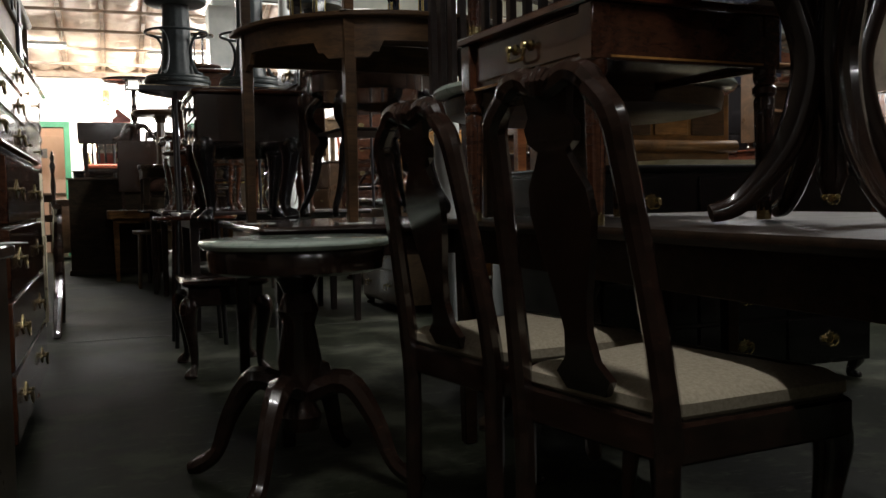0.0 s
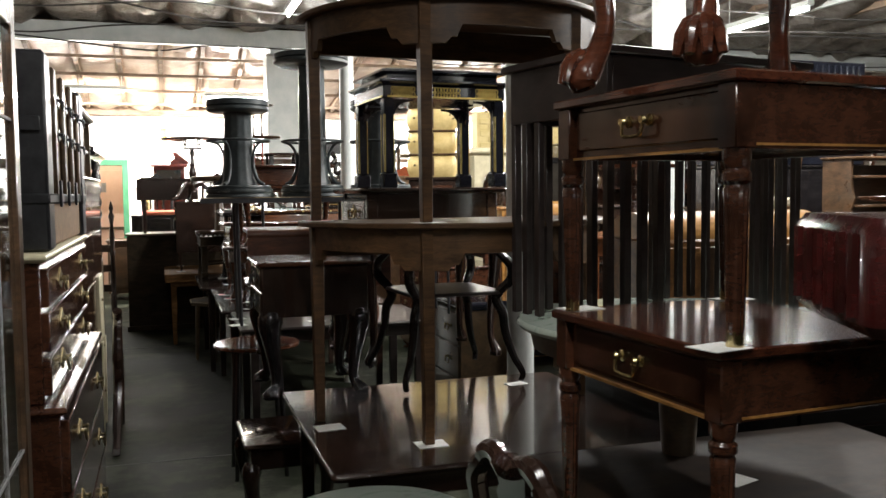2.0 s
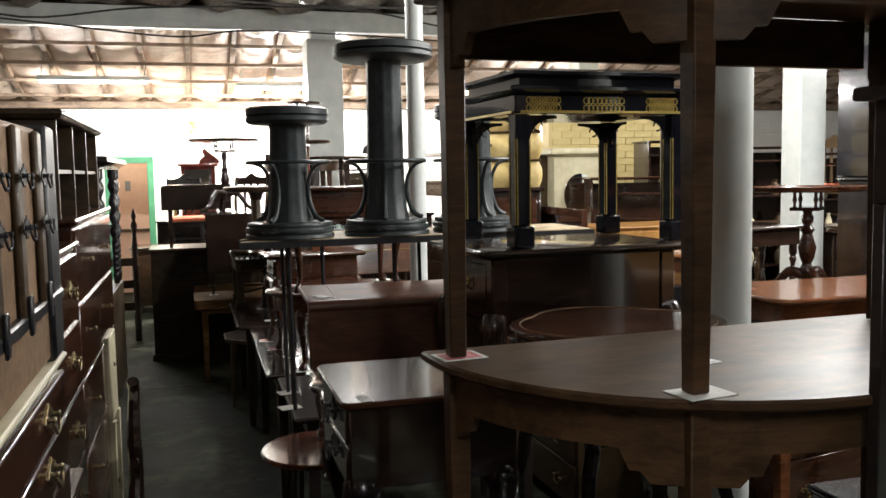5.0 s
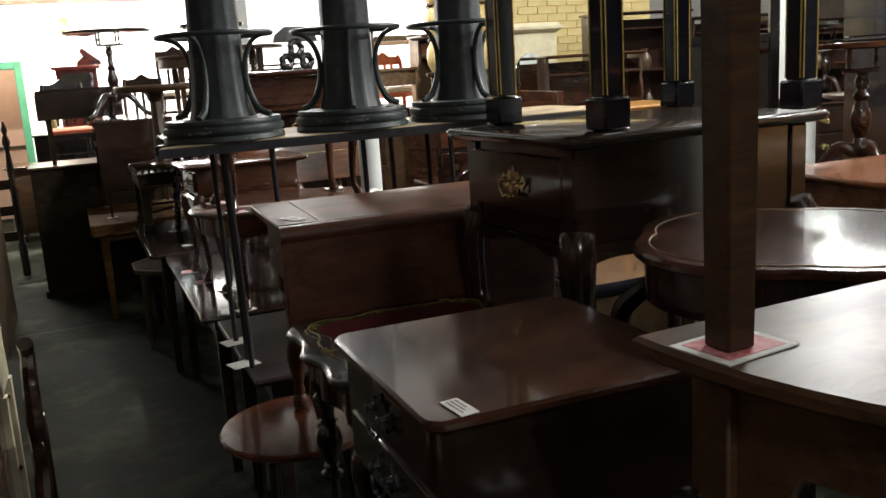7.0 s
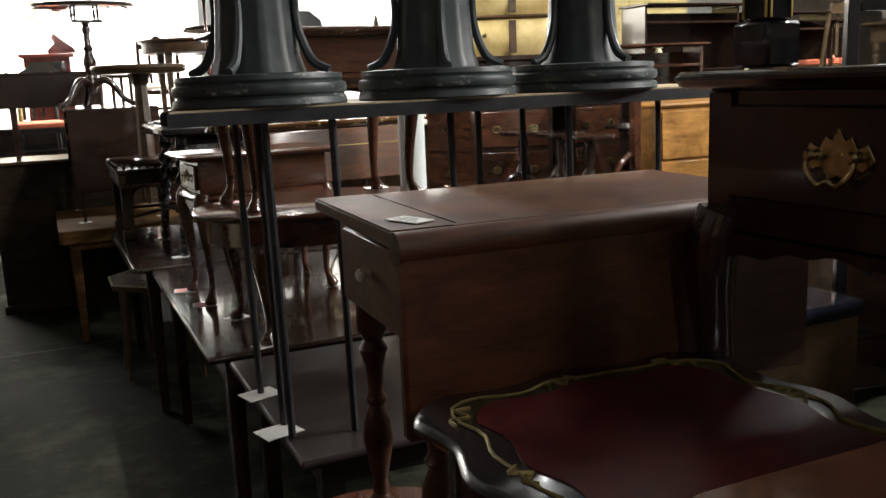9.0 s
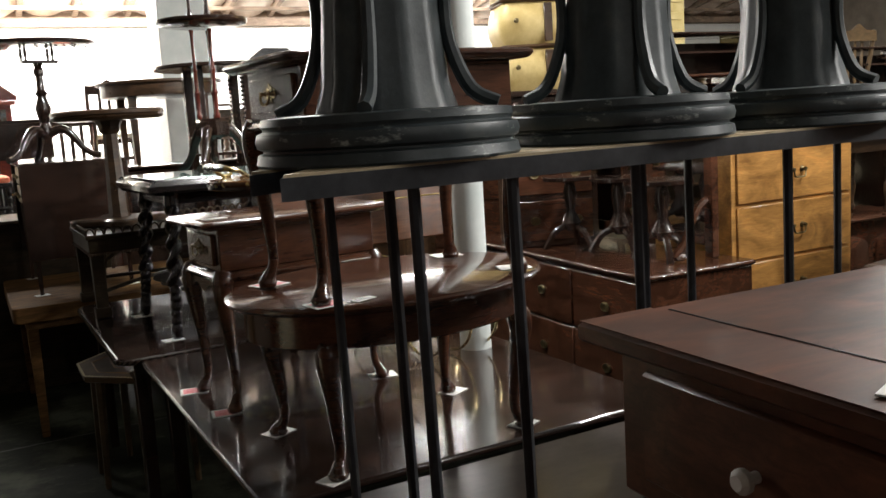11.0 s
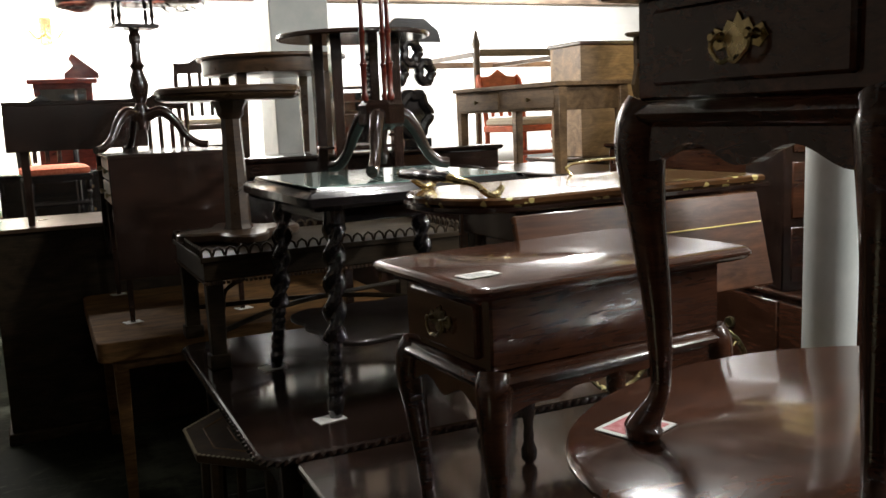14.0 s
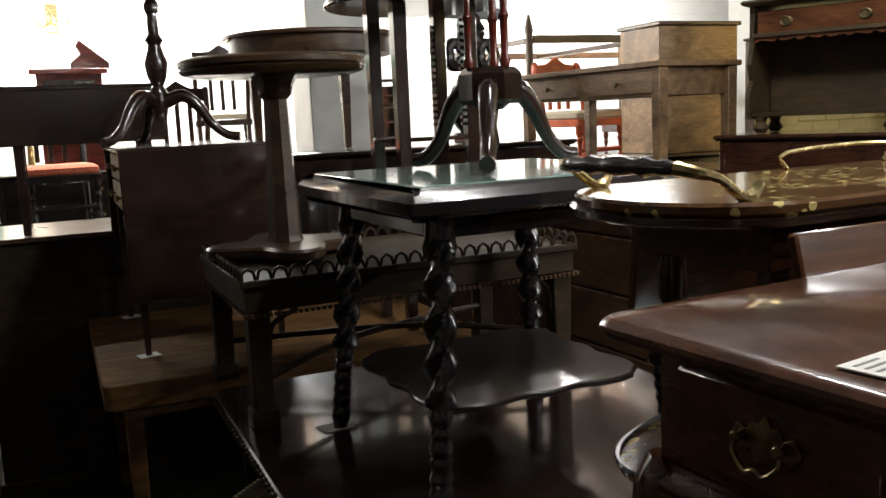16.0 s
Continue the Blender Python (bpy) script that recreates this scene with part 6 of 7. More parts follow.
# ring-pull sideboard, black and gold chest, pine dresser
chest("ring_pull_sideboard", 2.33, 7.06, 0, -93, 1.56, 0.55, 0.93, 3, MAHOG, "mahogany sideboard with oval brass ring pulls and pale stringing", ring_pull, DARKBR, 3, 1)
chest("black_gold_chest", 1.98, 5.25, 0, -90, 0.9, 0.5, 0.82, 3, OLIVEW, "black edged chest with gilt drawer fronts and bail pulls", bail_pull, DARKBR, 1, 2, 0.06, 0.008, 0.06, top_mat=LACQ, face_mat=WALNUT)
chest("pine_dresser", 3.33, 6.45, 0, 0, 0.8, 0.5, 1.42, 5, HONEY, "tall honey pine chest of drawers", bail_pull, DARKBR, 1, 1)
dm = thing("dresser_mirror", 2.79, 7.0, 0.932, -93, "mahogany framed dresser mirror with scrolled side supports", "mirror")
for sx in (-1, 1):
    part("post", one_box(sx * 0.6 - 0.025, sx * 0.6 + 0.025, -0.02, 0.02, 0.0, 0.62, 0.004), MAHOG, dm)
    part("scroll_support", tube(bmesh.new(), smooth_line([(sx * 0.6, -0.03, 0.25), (sx * 0.6, -0.09, 0.2), (sx * 0.6, -0.16, 0.07), (sx * 0.6, -0.2, 0.03), (sx * 0.6, -0.16, 0.02)], 5), 0.018, 8), MAHOG, dm, "carved scroll support")
for z0, z1 in ((0.05, 0.1), (0.56, 0.62)):
    part("rail", one_box(-0.5745, 0.5745, -0.018, 0.018, z0, z1, 0.004), MAHOG, dm)
part("glass", one_box(-0.5745, 0.5745, -0.004, 0.004, 0.1005, 0.5595), MIRROR, dm, "mirror glass")
sb_ = thing("small_cabinet", 2.58, 7.36, 0.932, -20, "small dark cabinet with a brass pull on a sideboard", "cabinet")
part("body", one_box(-0.22, 0.22, -0.16, 0.16, 0.0, 0.74, 0.005), DARKW, sb_)
part("top", slab(bmesh.new(), rect(0.5, 0.37), plain(0.7685, 0.028, 0.005)), DARKW, sb_)
for k in range(3):
    drawer(sb_, pose(0, -0.16, 0.13 + 0.23 * k), 0.38, 0.2, MAHOG, ring_pull, DARKBR, 2)
for k, (cx, cy) in enumerate(((2.5, 6.42), (2.52, 6.72), (2.46, 7.0))):
    m_ = thing("carved_stand", cx, cy, 0.932, 20 * k, "small carved dark stand on scrolled feet", "stand", "carved stands")
    part("post", lathe(bmesh.new(), [(0.02, 0.1), (0.05, 0.14), (0.02, 0.2), (0.035, 0.28), (0.02, 0.34)], 0, 0, 12), DARKW, m_)
    part("top", slab(bmesh.new(), disc(0.13, 24), plain(0.36, 0.0195)), DARKW, m_)
    for q in range(3):
        a = radians(120 * q)
        part("foot", tube(bmesh.new(), smooth_line([(0.01 * math.cos(a), 0.01 * math.sin(a), 0.13), (0.08 * math.cos(a), 0.08 * math.sin(a), 0.1), (0.13 * math.cos(a), 0.13 * math.sin(a), 0.02)], 4), 0.015, 7), DARKW, m_)

# black drawer chest with a honey-coloured organ
chest("black_drawer_chest", 2.5, 1.88, 0, 0, 1.36, 0.95, 0.92, 4, EBON, "black chest of drawers with brass pulls and a dark top", batwing_pull, BRASS, 3, 1, 0.03, top_mat=EBON)
org = thing("roll_top_organ", 2.42, 2.58, 0.922, 0, "golden walnut roll-top parlour organ with veneer panels", "organ")
part("body", one_box(-0.42, 0.42, -0.2, 0.2, 0.0, 0.43, 0.01), GOLDW, org)
for k in range(4):
    part("veneer_panel", one_box(-0.4 + k * 0.2, -0.22 + k * 0.2, -0.212, -0.2005, 0.15, 0.4, 0.004), WALNUT if k % 2 else GOLDW, org)
part("roll_lid", move(slab(bmesh.new(), [(0.19 * math.cos(math.pi * k / 14), 0.11 * math.sin(math.pi * k / 14)) for k in range(15)], [(0, -0.43), (0, 0.43)]), pose(0, 0, 0.4305, 90, 0, 90)), HONEY, org, "rounded golden lid")
part("moulding", tube(bmesh.new(), [(-0.44, -0.21, 0.1), (0.44, -0.21, 0.1)], 0.03, 10), GOLDW, org)
for k, (cx, cy, rz) in enumerate(((2.35, 2.1, 8), (2.62, 2.12, -5))):
    pb = thing("paper_stack", cx, cy, 0.922, rz, "thin stack of pale papers on a chest top", "papers", "papers on the chest")
    for q in range(3):
        part("sheet", one_box(-0.16 + 0.01 * q, 0.14 + 0.01 * q, -0.1, 0.1 + 0.008 * q, 0.001 + 0.008 * q, 0.008 + 0.008 * q), CREAMP, pb)
rb = thing("red_lacquer_box", 1.47, 0.43, 1.3185, -24, "dark red ribbed wooden box on a scrolled stand", "box")
part("body", slab(bmesh.new(), rect(0.54, 0.44, 0.05, 4), [(0.02, 0.0), (0.0, 0.02), (0.0, 0.17), (0.015, 0.19)]), REDLAC, rb)
for k in range(8):
    part("rib", tube(bmesh.new(), [(-0.21 + k * 0.06, -0.218, 0.03), (-0.21 + k * 0.06, -0.218, 0.165)], 0.014, 8), REDLAC, rb)
for k in range(6):
    part("rib", tube(bmesh.new(), [(-0.268, -0.15 + k * 0.06, 0.03), (-0.268, -0.15 + k * 0.06, 0.165)], 0.014, 8), REDLAC, rb)

# rear rows
def side_chair(x, y, z, rz, mat, cloth, label, h=1.0):
    e = thing("side_chair", x, y, z, rz, label, "chair")
    part("seat_frame", one_box(-0.22, 0.22, -0.2, 0.2, 0.38, 0.43, 0.005), mat, e)
    part("seat", slab(bmesh.new(), rect(0.43, 0.39, 0.04), [(0.01, 0.4305), (0, 0.44), (0.0, 0.47), (0.03, 0.49)]), cloth, e, "cloth seat")
    for sx in (-1, 1):
        part("stile", tube(bmesh.new(), smooth_line([(sx * 0.19, 0.19, 0), (sx * 0.19, 0.19, 0.43), (sx * 0.2, 0.24, 0.75), (sx * 0.19, 0.28, h)], 4), 0.02, 7), mat, e)
        part("leg", turned_leg(0.38, sx * 0.19, -0.17, 0.026), mat, e)
        part("side_stretcher", tube(bmesh.new(), [(sx * 0.19, -0.17, 0.15), (sx * 0.19, 0.19, 0.15)], 0.012, 6), mat, e)
    part("stretcher", tube(bmesh.new(), [(-0.19, -0.17, 0.22), (0.19, -0.17, 0.22)], 0.018, 7), mat, e)
    part("crest_rail", slab(bmesh.new(), [(-0.21, -0.05), (-0.21, 0.03), (-0.08, 0.04), (0, 0.09), (0.08, 0.04), (0.21, 0.03), (0.21, -0.05)], [(0, -0.012), (0, 0.012)]), mat, e).matrix_basis = pose(0, 0.28, h - 0.04, 90)
    for k in range(3):
        part("back_slat", one_box(-0.1 + k * 0.085, -0.07 + k * 0.085, 0.235, 0.25, 0.5, h - 0.08, 0.003), mat, e)
    return e


def sideboard(x, y, z, rz, w, d, h, mat, label):
    e = thing("sideboard", x, y, z, rz, label, "sideboard")
    part("body", one_box(-w / 2, w / 2, 0, d, 0.1, h - 0.0305, 0.004), mat, e)
    part("top", slab(bmesh.new(), rect(w + 0.05, d + 0.03, 0, 4, 0, d / 2 - 0.01), moulded(h, 0.03)), mat, e)
    n = max(2, int(w / 0.45))
    for k in range(n):
        cw = w / n
        cx = -w / 2 + cw * (k + 0.5)
        arch = [(-cw / 2 + 0.04, 0.16), (cw / 2 - 0.04, 0.16)] + [((cw / 2 - 0.04) * math.cos(math.pi * q / 12), h - 0.2 + 0.09 * math.sin(math.pi * q / 12)) for q in range(13)]
        part("door", move(slab(bmesh.new(), arch, [(0, 0), (0, 0.012), (0.02, 0.02)]), pose(cx, 0.0, 0, 90)), mat, e, "arched panel door")
    for sx in (-1, 1):
        for yy in (0.05, d - 0.05):
            part("foot", lathe(bmesh.new(), [(0.03, 0), (0.045, 0.04), (0.03, 0.0995)], sx * (w / 2 - 0.06), yy, 12), mat, e)
    return e


def open_shelf(x, y, z, rz, w, d, h, n, mat, label, drawer_mat=None):
    e = thing("open_shelf", x, y, z, rz, label, "shelf")
    for sx in (-1, 1):
        side = [(0, 0.06), (0, h * 0.3), (0.05, h * 0.42), (0.02, h * 0.55), (0.05, h * 0.7), (0.05, h), (d, h), (d, 0.06)]
        part("side", move(slab(bmesh.new(), side, [(0, -0.01), (0, 0.01)]), Matrix.Translation((sx * w / 2, 0, 0)) @ Matrix(((0, 0, 1, 0), (1, 0, 0, 0), (0, 1, 0, 0), (0, 0, 0, 1)))), mat, e, "shaped side panel")
    part("back", one_box(-w / 2 + 0.011, w / 2 - 0.011, d - 0.015, d - 0.002, 0.07, h - 0.03), mat, e)
    for k in range(n):
        zz = 0.07 + (h - 0.2) * k / max(1, n - 1)
        part("shelf", one_box(-w / 2 + 0.011, w / 2 - 0.011, 0.03, d - 0.016, zz, zz + 0.018, 0.002), mat, e)
    part("top", slab(bmesh.new(), rect(w + 0.06, d + 0.02, 0, 4, 0, d / 2), moulded(h + 0.025, 0.0245)), mat, e)
    if drawer_mat:
        drawer(e, pose(0, 0.05, h - 0.07), w - 0.05, 0.1, drawer_mat, ring_pull, DARKBR, 2)
        part("valance", move(curved_apron(w - 0.03, 0.03, 0.012, 0.014, 9), pose(0, 0.045, h - 0.122)), drawer_mat, e)
    for sx in (-1, 1):
        for yy in (0.06, d - 0.05):
            part("foot", lathe(bmesh.new(), [(0.02, 0), (0.035, 0.02), (0.02, 0.045), (0.03, 0.0695)], sx * (w / 2 - 0.04), yy, 10), mat, e)
    return e


def writing_desk(x, y, z, rz, w, d, h, mat, label):
    e = thing("writing_desk", x, y, z, rz, label, "desk")
    part("top", slab(bmesh.new(), rect(w, d, 0, 4, 0, d / 2), plain(h, 0.025, 0.004)), mat, e)
    part("frame", one_box(-w / 2 + 0.03, w / 2 - 0.03, 0.02, d - 0.02, h - 0.15, h - 0.0255, 0.003), mat, e)
    for k in range(2):
        drawer(e, pose(-w / 4 + k * w / 2, 0.02, h - 0.088), w / 2 - 0.09, 0.1, mat, knob, DARKBR)
    for sx in (-1, 1):
        for yy in (0.045, d - 0.045):
            part("leg", square_leg(h - 0.0255, 0.028, 0.024, sx * (w / 2 - 0.035), yy), mat, e)
    return e


# dark cabinets that carry the pieces behind
sideboard(1.72, 9.9, 0, 0, 1.75, 0.52, 1.4, DARKW, "dark sideboard with arched carved door panels")
dr1 = thing("round_drum_table", 1.26, 10.16, 1.402, 0, "round pale-rimmed drum table on tapering legs", "table")
part("tabletop", slab(bmesh.new(), disc(0.43, 44), plain(0.57, 0.02, 0.005)), WALNUT, dr1)
part("frieze", lathe(bmesh.new(), [(0.39, 0.465), (0.4, 0.47), (0.4, 0.5495)], 0, 0, 40), WALNUT, dr1)
for k in range(4):
    a = math.pi / 4 + math.pi / 2 * k
    part("leg", square_leg(0.47, 0.028, 0.016, 0.34 * math.cos(a), 0.34 * math.sin(a)), WALNUT, dr1)
dr2 = thing("tall_plant_stand", 1.37, 9.025, 0.742, 0, "tall dark round stand with notched legs and a shelf", "stand")
part("tabletop", slab(bmesh.new(), disc(0.36, 40), plain(1.25, 0.022, 0.006)), DARKW, dr2)
part("shelf", slab(bmesh.new(), disc(0.2, 30), plain(0.735, 0.016, 0.004)), DARKW, dr2)
for k in range(4):
    a = math.pi / 4 + math.pi / 2 * k
    bm = square_leg(1.2275, 0.026, 0.02, 0.2 * math.cos(a), 0.2 * math.sin(a))
    for q in range(16):
        box(bm, 0.19 * math.cos(a) - 0.03, 0.19 * math.cos(a) - 0.018, 0.19 * math.sin(a) - 0.008, 0.19 * math.sin(a) + 0.008, 0.77 + q * 0.026, 0.782 + q * 0.026)
    part("notched_leg", bm, DARKW, dr2)
# chair with a pierced pretzel splat, standing on the sideboard
ps = thing("pierced_back_chair", 2.09, 10.05, 1.402, 10, "dark hall chair with a pierced scroll back", "chair")
sp_out = []
for k in range(40):
    a = 2 * math.pi * k / 40
    sp_out.append(((0.16 + 0.025 * math.cos(5 * a)) * math.cos(a), (0.2 + 0.02 * math.cos(6 * a)) * math.sin(a)))
for k, (cx, cz, s) in enumerate(((0, 0.2, 0.62), (-0.1, 0.46, 0.3), (0.1, 0.46, 0.3), (0, 0.58, 0.34))):
    ringp = [(cx + p[0] * s, 0, cz + p[1] * s) for p in sp_out + sp_out[:1]]
    part("scroll", tube(bmesh.new(), ringp, 0.03 * (1.3 if k == 0 else 1), 8), EBON, ps, "carved scroll")
part("crest", slab(bmesh.new(), [(-0.22, -0.04), (0.22, -0.04), (0.2, 0.03), (0.1, 0.1), (-0.1, 0.1), (-0.2, 0.03)], [(0, -0.015), (0, 0.015)]), EBON, ps).matrix_basis = pose(0, 0, 0.68, 90)
part("oval_boss", move(lathe(bmesh.new(), [(0.11, -0.015), (0.12, 0), (0.11, 0.015)], 0, 0, 24), pose(0, 0, 0.2, 90)), EBON, ps)
part("foot", one_box(-0.1, 0.1, -0.05, 0.05, 0, 0.06, 0.006), EBON, ps)

# oak desk and scalloped hutch on chests
chest("walnut_low_chest", 2.46, 9.465, 0, -86, 1.15, 0.6, 1.26, 4, WALNUT, "walnut chest of drawers carrying an oak desk", knob, DARKBR, 1, 2)
writing_desk(2.4, 9.495, 1.262, -86, 1.1, 0.5, 0.485, OAK, "worn oak writing desk with two drawers stacked high")
chest("dark_display_chest", 2.86, 8.48, 0, -64, 0.8, 0.5, 1.416, 4, MAHOG, "dark mahogany chest with ring pulls under a hutch", ring_pull, DARKBR, 1, 2)
open_shelf(2.93, 8.52, 1.418, -62, 0.6, 0.3, 0.535, 2, OLIVEW, "aged walnut hutch with a scalloped valance and veneer drawer", BURL)
bx2 = thing("wooden_crate", 3.72, 10.4, 1.26, 0, "plain brown wooden box on a cabinet", "box")
part("body", one_box(-0.3, 0.3, -0.2, 0.2, 0.0, 0.77, 0.005), OAK, bx2)
part("lid", slab(bmesh.new(), rect(0.63, 0.43), plain(0.795, 0.0245, 0.004)), MAHOG, bx2)
sideboard(3.72, 10.15, 0, 0, 0.95, 0.5, 1.258, DARKW, "dark sideboard under a wooden box")
# four-poster rails and red chair
fp = thing("four_poster_bed", 4.38, 12.1, 0, 0, "pale four-poster bed frame with canopy rails", "bed")
for xx in (-1.0, 1.1):
    for yy in (-0.4, 1.4):
        part("post", lathe(bmesh.new(), [(0.04, 0), (0.03, 0.6), (0.04, 0.8), (0.025, 1.4), (0.03, 2.06), (0.022, 2.1), (0.035, 2.16), (0.01, 2.27)], xx, yy, 12), OLIVEW, fp)
for yy in (-0.4, 1.4):
    part("canopy_rail", one_box(-0.97, 1.07, yy - 0.015, yy + 0.015, 2.06, 2.12, 0.004), WALNUT, fp)
for xx in (-1.0, 0.1, 1.1):
    part("canopy_rail", one_box(xx - 0.015, xx + 0.015, -0.36, 1.36, 2.06, 2.1, 0.004), WALNUT, fp)
for yy in (-0.4, 1.4):
    part("bed_rail", one_box(-0.95, 1.05, yy - 0.02, yy + 0.02, 0.5, 0.7, 0.004), WALNUT, fp)
side_chair(3.42, 11.05, 1.06, 10, LITREDW, CREAM, "orange-red carved chair set on a table, strong light in its colour", 0.82)
dining_table(2.72, 4.5, 10.72, 11.5, 1.058, DARKW, "dark table under a red chair", 0.02)
# coral chairs by the far wall
dining_table(-0.25, 1.5, 11.3, 12.5, 0.86, DARKW, "dark long table carrying chairs with coral seats", 0.02)
side_chair(0.06, 11.92, 0.862, 8, EBON, CORAL, "black carved chair with a coral cushion", 0.95)
side_chair(0.75, 11.8, 0.862, -20, DARKW, CORAL, "dark carved chair with a coral cushion", 0.95)
chest("dark_blanket_chest", 0.1, 12.24, 0.862, 0, 0.84, 0.22, 0.42, 2, EBON, "low black chest behind the coral chairs", knob, DARKBR, 1, 2, 0.02, 0.008, 0.03)
# cabinet with a broken pediment
pc = thing("pediment_cabinet", 0.2, 12.9, 0, 0, "red mahogany cabinet with a broken pediment", "cabinet")
part("body", one_box(-0.22, 0.22, -0.15, 0.2, 0, 2.0, 0.005), REDW, pc)
part("glass_door", one_box(-0.17, 0.17, -0.16, -0.1505, 1.55, 1.92), MIRROR, pc, "dark glass door")
# right half only: the left is cut away to imitate lamp glare over it
for sx in (1,):
    ped = [(sx * 0.28, 0.0), (sx * 0.28, 0.04), (sx * 0.09, 0.2), (sx * 0.06, 0.16), (sx * 0.09, 0.1), (sx * 0.02, 0.04), (sx * 0.02, 0.0)]
    part("pediment", move(slab(bmesh.new(), ped, [(0, 0), (0, 0.3)]), pose(0, 0.16, 2.0005, 90)), REDW, pc, "right half of a swept pediment, left half omitted for glare")
part("cornice", one_box(-0.26, 0.26, -0.18, 0.2, 1.96, 1.9995, 0.004), REDW, pc)
# table lamps against the far wall
for lx, ly, lh in ((-0.12, 13.6, 1.75), (0.05, 13.3, 1.65)):
    lp = thing("table_lamp", lx, ly, 0.9, 0, "table lamp with a pleated cream shade", "lamp", "table lamps")
    part("stem", lathe(bmesh.new(), [(0.09, 0), (0.08, 0.02), (0.02, 0.05), (0.05, 0.2), (0.03, 0.4), (0.012, lh - 0.95)], 0, 0, 16), BRASS, lp)
    part("shade", lathe(bmesh.new(), [(0.2, lh - 0.95), (0.11, lh - 0.65)], 0, 0, 26), BULBM, lp, "lit cream shade")
sideboard(0.0, 13.2, 0, 0, 1.4, 0.6, 0.898, WALNUT, "walnut sideboard carrying table lamps")
wl = thing("wall_sconce", 0.15, 14.24, 2.5, 0, "brass wall light with two glass shades", "wall light")
part("plate", one_box(-0.05, 0.05, -0.03, 0.0, -0.1, 0.14, 0.006), BRASS, wl)
for sx in (-1, 1):
    part("arm", tube(bmesh.new(), smooth_line([(0, -0.03, 0.0), (sx * 0.08, -0.1, -0.06), (sx * 0.15, -0.12, 0.02)], 5), 0.01, 7), BRASS, wl)
    part("glass_shade", lathe(bmesh.new(), [(0.03, 0.02), (0.07, 0.06), (0.085, 0.13)], sx * 0.15, -0.12, 16), BULBM, wl, "glowing glass shade")

# rows of stock across the hall
stock = random.Random(11)
MATS = [MAHOG, DARKW, CHERRY, WALNUT, OLIVEW, MAHOG, DARKW]
PULLS = [batwing_pull, knob, ring_pull, bail_pull]
LABELS = {"mahogany": "mahogany", "dark_stained_wood": "dark stained", "cherry_wood": "cherry wood", "walnut": "walnut", "aged_walnut": "aged walnut"}
SPOTS = [(3.2, 4.35, 0), (4.2, 4.5, 0), (5.2, 4.4, 0), (3.7, 5.6, 0), (4.8, 5.7, 0), (5.9, 5.6, 0), (3.8, 7.6, 0), (5.2, 7.4, 0), (6.2, 7.5, 0), (6.6, 8.6, 0), (5.1, 10.6, 0), (6.3, 11.2, 0),
         (4.3, 3.1, 0), (5.4, 2.9, 0), (6.6, 3.2, 0), (4.0, 1.5, -30), (5.2, 1.6, -20), (6.4, 1.3, 0), (4.4, 0.2, -50), (5.6, 0.1, -40), (3.6, -0.7, -60), (5.0, -1.2, -60), (7.2, 5.0, 0), (7.4, 8.0, 0), (2.2, 11.7, 0), (1.3, 12.9, 0), (2.6, 13.3, 0), (5.6, 13.2, 0), (7.2, 12.6, 0)]
for k, (x, y, rz) in enumerate(SPOTS):
    mat = MATS[k % len(MATS)]
    wname = LABELS[mat.name]
    w = stock.uniform(0.8, 1.05)
    h = stock.uniform(0.85, 1.3)
    turn = rz + stock.uniform(-14, 14)
    if k % 3 == 1:
        sideboard(x, y, 0, turn, w * 1.15, 0.45, h * 0.9, mat, wname + " sideboard among stacked stock")
        h *= 0.9
    else:
        chest("stock_chest", x, y, 0, turn, w, 0.45, h, 3 + k % 3, mat, wname + " chest of drawers among stacked stock", PULLS[k % 4], DARKBR if k % 2 else BRASS, 1, 2, group="stock chests of drawers")
    fx, fy = x + 0.22 * math.sin(radians(-turn)), y + 0.22 * math.cos(radians(turn))
    if k % 4 == 0:
        tripod(fx, fy, h + 0.002, stock.uniform(0, 90), wname + " tripod table on a chest", 0.3, h + 0.62, mat, "baluster", 0.25)
    elif k % 4 == 1:
        side_chair(fx, fy, h + 0.002, turn + 180 * (k % 2), MATS[(k + 2) % 7], (CREAM, CORAL)[k % 3 == 0], LABELS[MATS[(k + 2) % 7].name] + " side chair on top of a cabinet", 0.95)
    elif k % 4 == 2:
        open_shelf(x + 0.02, y + 0.04, h + 0.002, turn, 0.75, 0.3, stock.uniform(0.6, 0.85), 3, MATS[(k + 1) % 7], LABELS[MATS[(k + 1) % 7].name] + " open shelf on a chest")
    else:
        e = thing("small_table", fx, fy, h + 0.002, turn, LABELS[MATS[(k + 3) % 7].name] + " small square table on a cabinet", "table")
        part("tabletop", slab(bmesh.new(), rect(0.7, 0.42), moulded(0.55, 0.025)), MATS[(k + 3) % 7], e)
        part("frame", one_box(-0.3, 0.3, -0.17, 0.17, 0.42, 0.5245, 0.003), MATS[(k + 3) % 7], e)
        for sx in (-1, 1):
            for sy in (-1, 1):
                part("leg", turned_leg(0.42, sx * 0.27, sy * 0.14, 0.026), MATS[(k + 3) % 7], e)

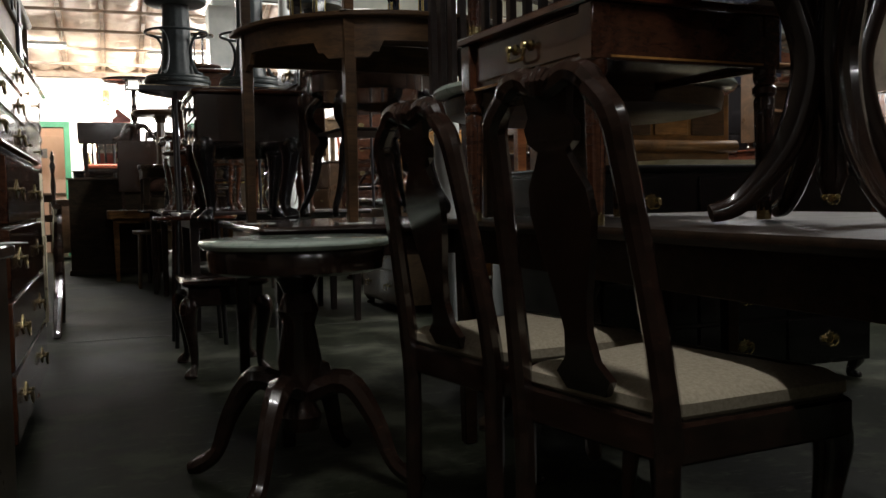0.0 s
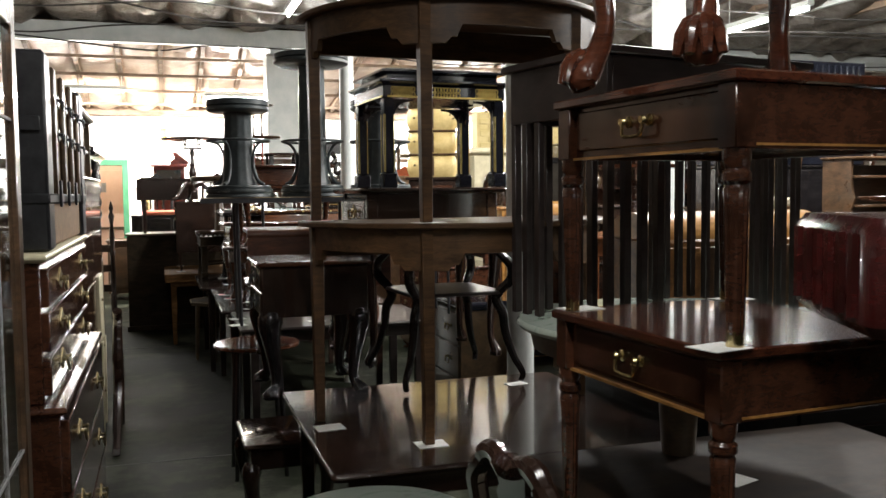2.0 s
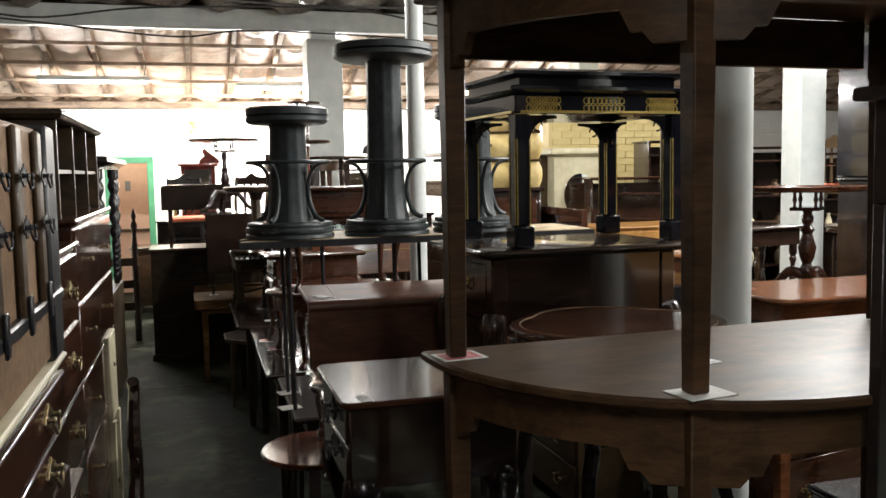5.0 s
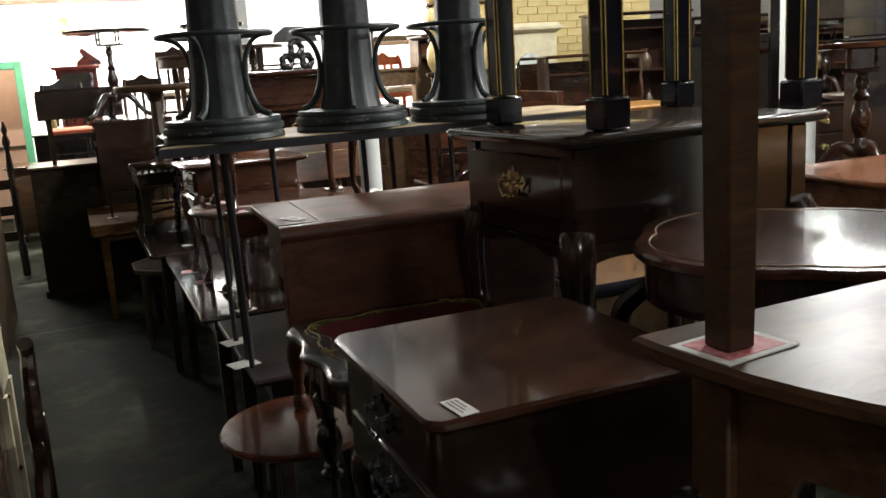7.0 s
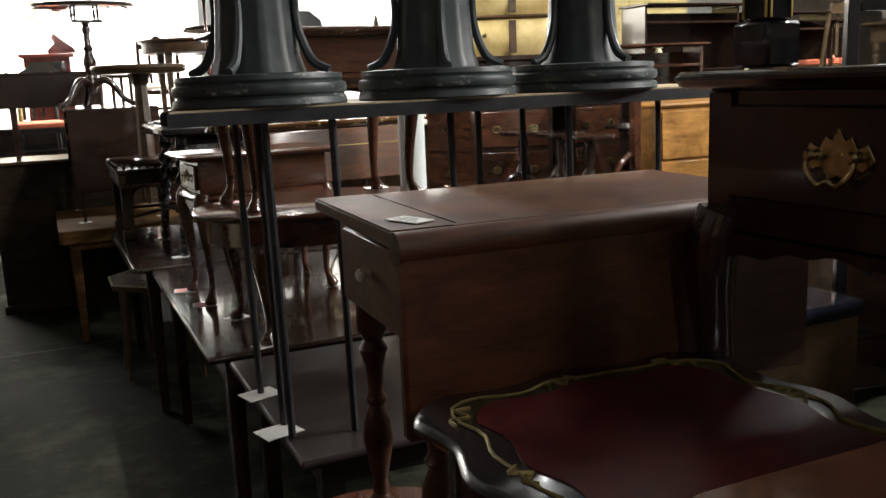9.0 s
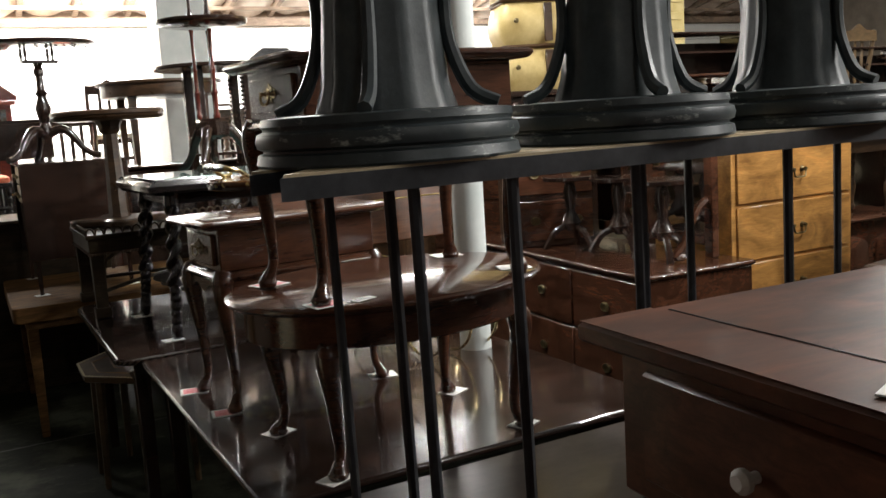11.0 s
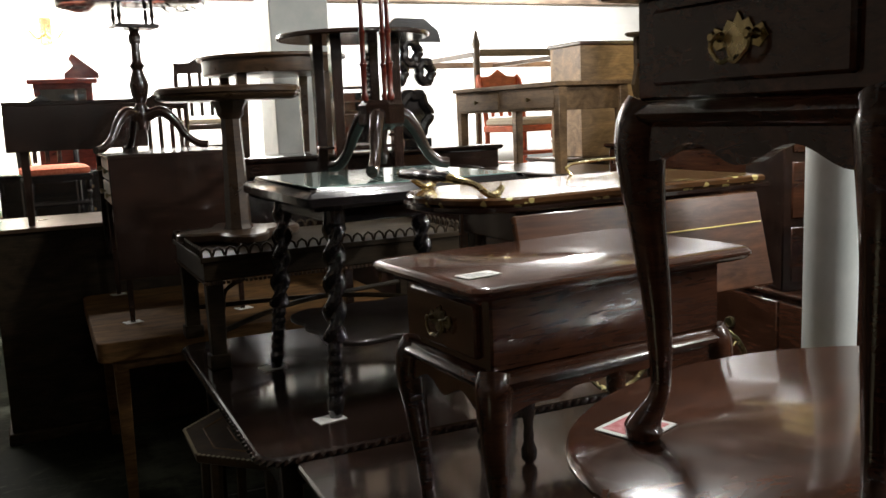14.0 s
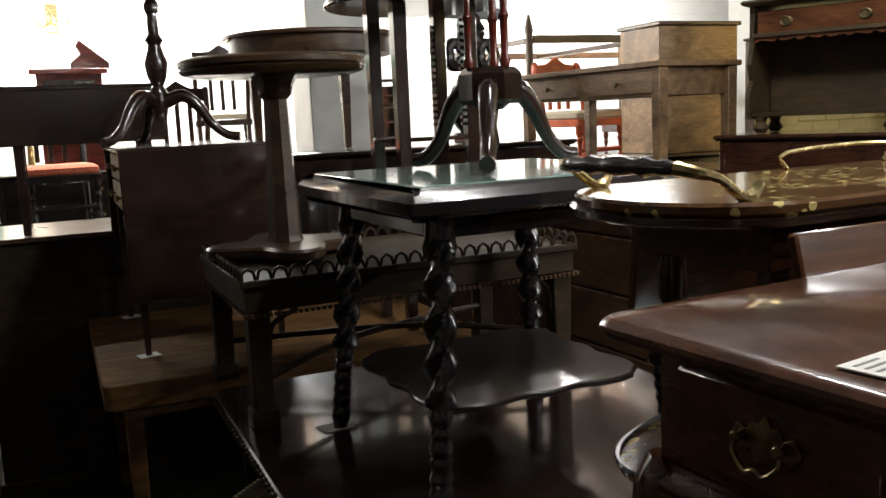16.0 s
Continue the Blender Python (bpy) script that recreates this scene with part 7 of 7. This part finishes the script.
# parchment-coloured shaped chest, cream clock case, gilt-lyre chest, tall mirror, orange table
bo = thing("bombe_chest", 2.58, 7.36, 1.7025, -20, "parchment-coloured bow-sided small chest with walnut bands", "chest")
for k in range(3):
    z0 = k * 0.22
    part("drawer_tier", slab(bmesh.new(), rect(0.48, 0.34, 0.06), [(0.03, z0), (0.006, z0 + 0.05), (0.0, z0 + 0.1), (0.006, z0 + 0.15), (0.03, z0 + 0.2)]), PARCH, bo, "swollen parchment drawer tier")
    part("band", slab(bmesh.new(), rect(0.48, 0.34, 0.06), [(0.018, z0 + 0.2002), (0.01, z0 + 0.21), (0.018, z0 + 0.2198)]), WALNUT, bo)
    part("stile", one_box(-0.02, 0.02, -0.175, -0.16, z0 + 0.01, z0 + 0.19, 0.003), WALNUT, bo)
    part("pull", move(knob(0.012), pose(-0.16, -0.165, z0 + 0.11)), DARKBR, bo)
cc = thing("cream_clock_case", 3.55, 8.35, 0, 0, "cream painted cabinet with swag carving", "cabinet")
part("body", one_box(-0.25, 0.25, -0.15, 0.15, 0, 1.95, 0.006), CREAMP, cc)
part("top", slab(bmesh.new(), rect(0.58, 0.38), [(0.04, 1.9505), (0, 1.98), (0, 2.0), (0.03, 2.03)]), CREAMP, cc)
part("panel", slab(bmesh.new(), [(0.16 * math.cos(a * 0.3142), 0.2 * math.sin(a * 0.3142)) for a in range(20)], plain(0.012, 0.012)), MIRROR, cc, "oval mirror panel").matrix_basis = pose(0, -0.151, 1.6, 90)
ly = thing("gilt_lyre_chest", 5.05, 5.3, 1.75, 0, "black chest with gilt lyre ornament and fluted frieze", "chest")
part("body", one_box(-0.7, 0.7, 0, 0.5, 0.0, 0.85, 0.008), LACQ, ly)
for k in [q for q in range(22) if not 0 < q < 9]:
    part("flute", one_box(-0.67 + k * 0.062, -0.64 + k * 0.062, -0.01, -0.0005, 0.68, 0.82, 0.003), LACQ, ly)
for cx in (-0.41,):
    bm = bmesh.new()
    for sx in (-1, 1):
        tube(bm, smooth_line([(cx, -0.02, 0.59), (cx + sx * 0.1, -0.02, 0.65), (cx + sx * 0.08, -0.02, 0.77), (cx + sx * 0.05, -0.02, 0.82)], 4), 0.014, 6)
        tube(bm, smooth_line([(cx + sx * 0.08, -0.02, 0.61), (cx + sx * 0.2, -0.02, 0.67), (cx + sx * 0.28, -0.02, 0.79)], 4), [0.018, 0.016, 0.014, 0.012, 0.014, 0.012, 0.01, 0.008, 0.006], 6)
    part("gilt_lyre", bm, GOLD, ly, "gilt lyre and laurel ornament")
chest("black_tall_base", 5.05, 5.28, 0, 0, 1.4, 0.5, 1.748, 4, EBON, "tall black base chest under a gilt ornamented chest", ring_pull, BRASS, 2, 1)
mf = thing("cheval_mirror", 2.75, 4.9, 0, -15, "tall black framed standing mirror", "mirror")
for sx in (-1, 1):
    part("upright", one_box(sx * 0.2 - 0.022, sx * 0.2 + 0.022, -0.015, 0.015, 0.05, 2.05, 0.004), EBON, mf)
    part("foot", one_box(sx * 0.2 - 0.03, sx * 0.2 + 0.03, -0.22, 0.22, 0, 0.0495, 0.008), EBON, mf)
for zz in (0.4, 1.75, 2.0):
    part("rail", one_box(-0.178, 0.178, -0.013, 0.013, zz, zz + 0.04, 0.003), EBON, mf)
part("glass", one_box(-0.178, 0.178, -0.004, 0.004, 0.4405, 1.7495), MIRROR, mf, "mirror glass")
dining_table(2.35, 3.35, 3.7, 4.25, 1.3, BURL, "orange-brown polished table with a shaped edge", 0.08, "high_burr_table")

# tall open shelves with crockery against the partition
vases = random.Random(6)
for k, sx in enumerate((4.95, 5.95, 6.95)):
    open_shelf(sx, 8.55, 0, 0, 0.93, 0.36, 2.08 - 0.07 * k, 6, DARKW, "tall dark open bookcase with small crockery on its shelves")
    for q in range(9):
        lv = q // 2 + 1
        if lv > 4:
            continue
        zz = 0.07 + (2.08 - 0.07 * k - 0.2) * lv / 5 + 0.0185
        h = vases.uniform(0.12, 0.22)
        r = vases.uniform(0.04, 0.07)
        v = thing("vase", sx - 0.3 + 0.4 * (q % 2) + vases.uniform(-0.08, 0.08), 8.72, zz, 0, ("pale glazed vase on a bookcase shelf", "brown pottery vase on a bookcase shelf")[q % 2], "vase", "crockery on the bookcases")
        part("body", lathe(bmesh.new(), [(r * 0.6, 0), (r, h * 0.35), (r * 0.85, h * 0.6), (r * 0.35, h * 0.85), (r * 0.5, h)], 0, 0, 16), (CREAMP, OLIVEW)[q % 2], v)
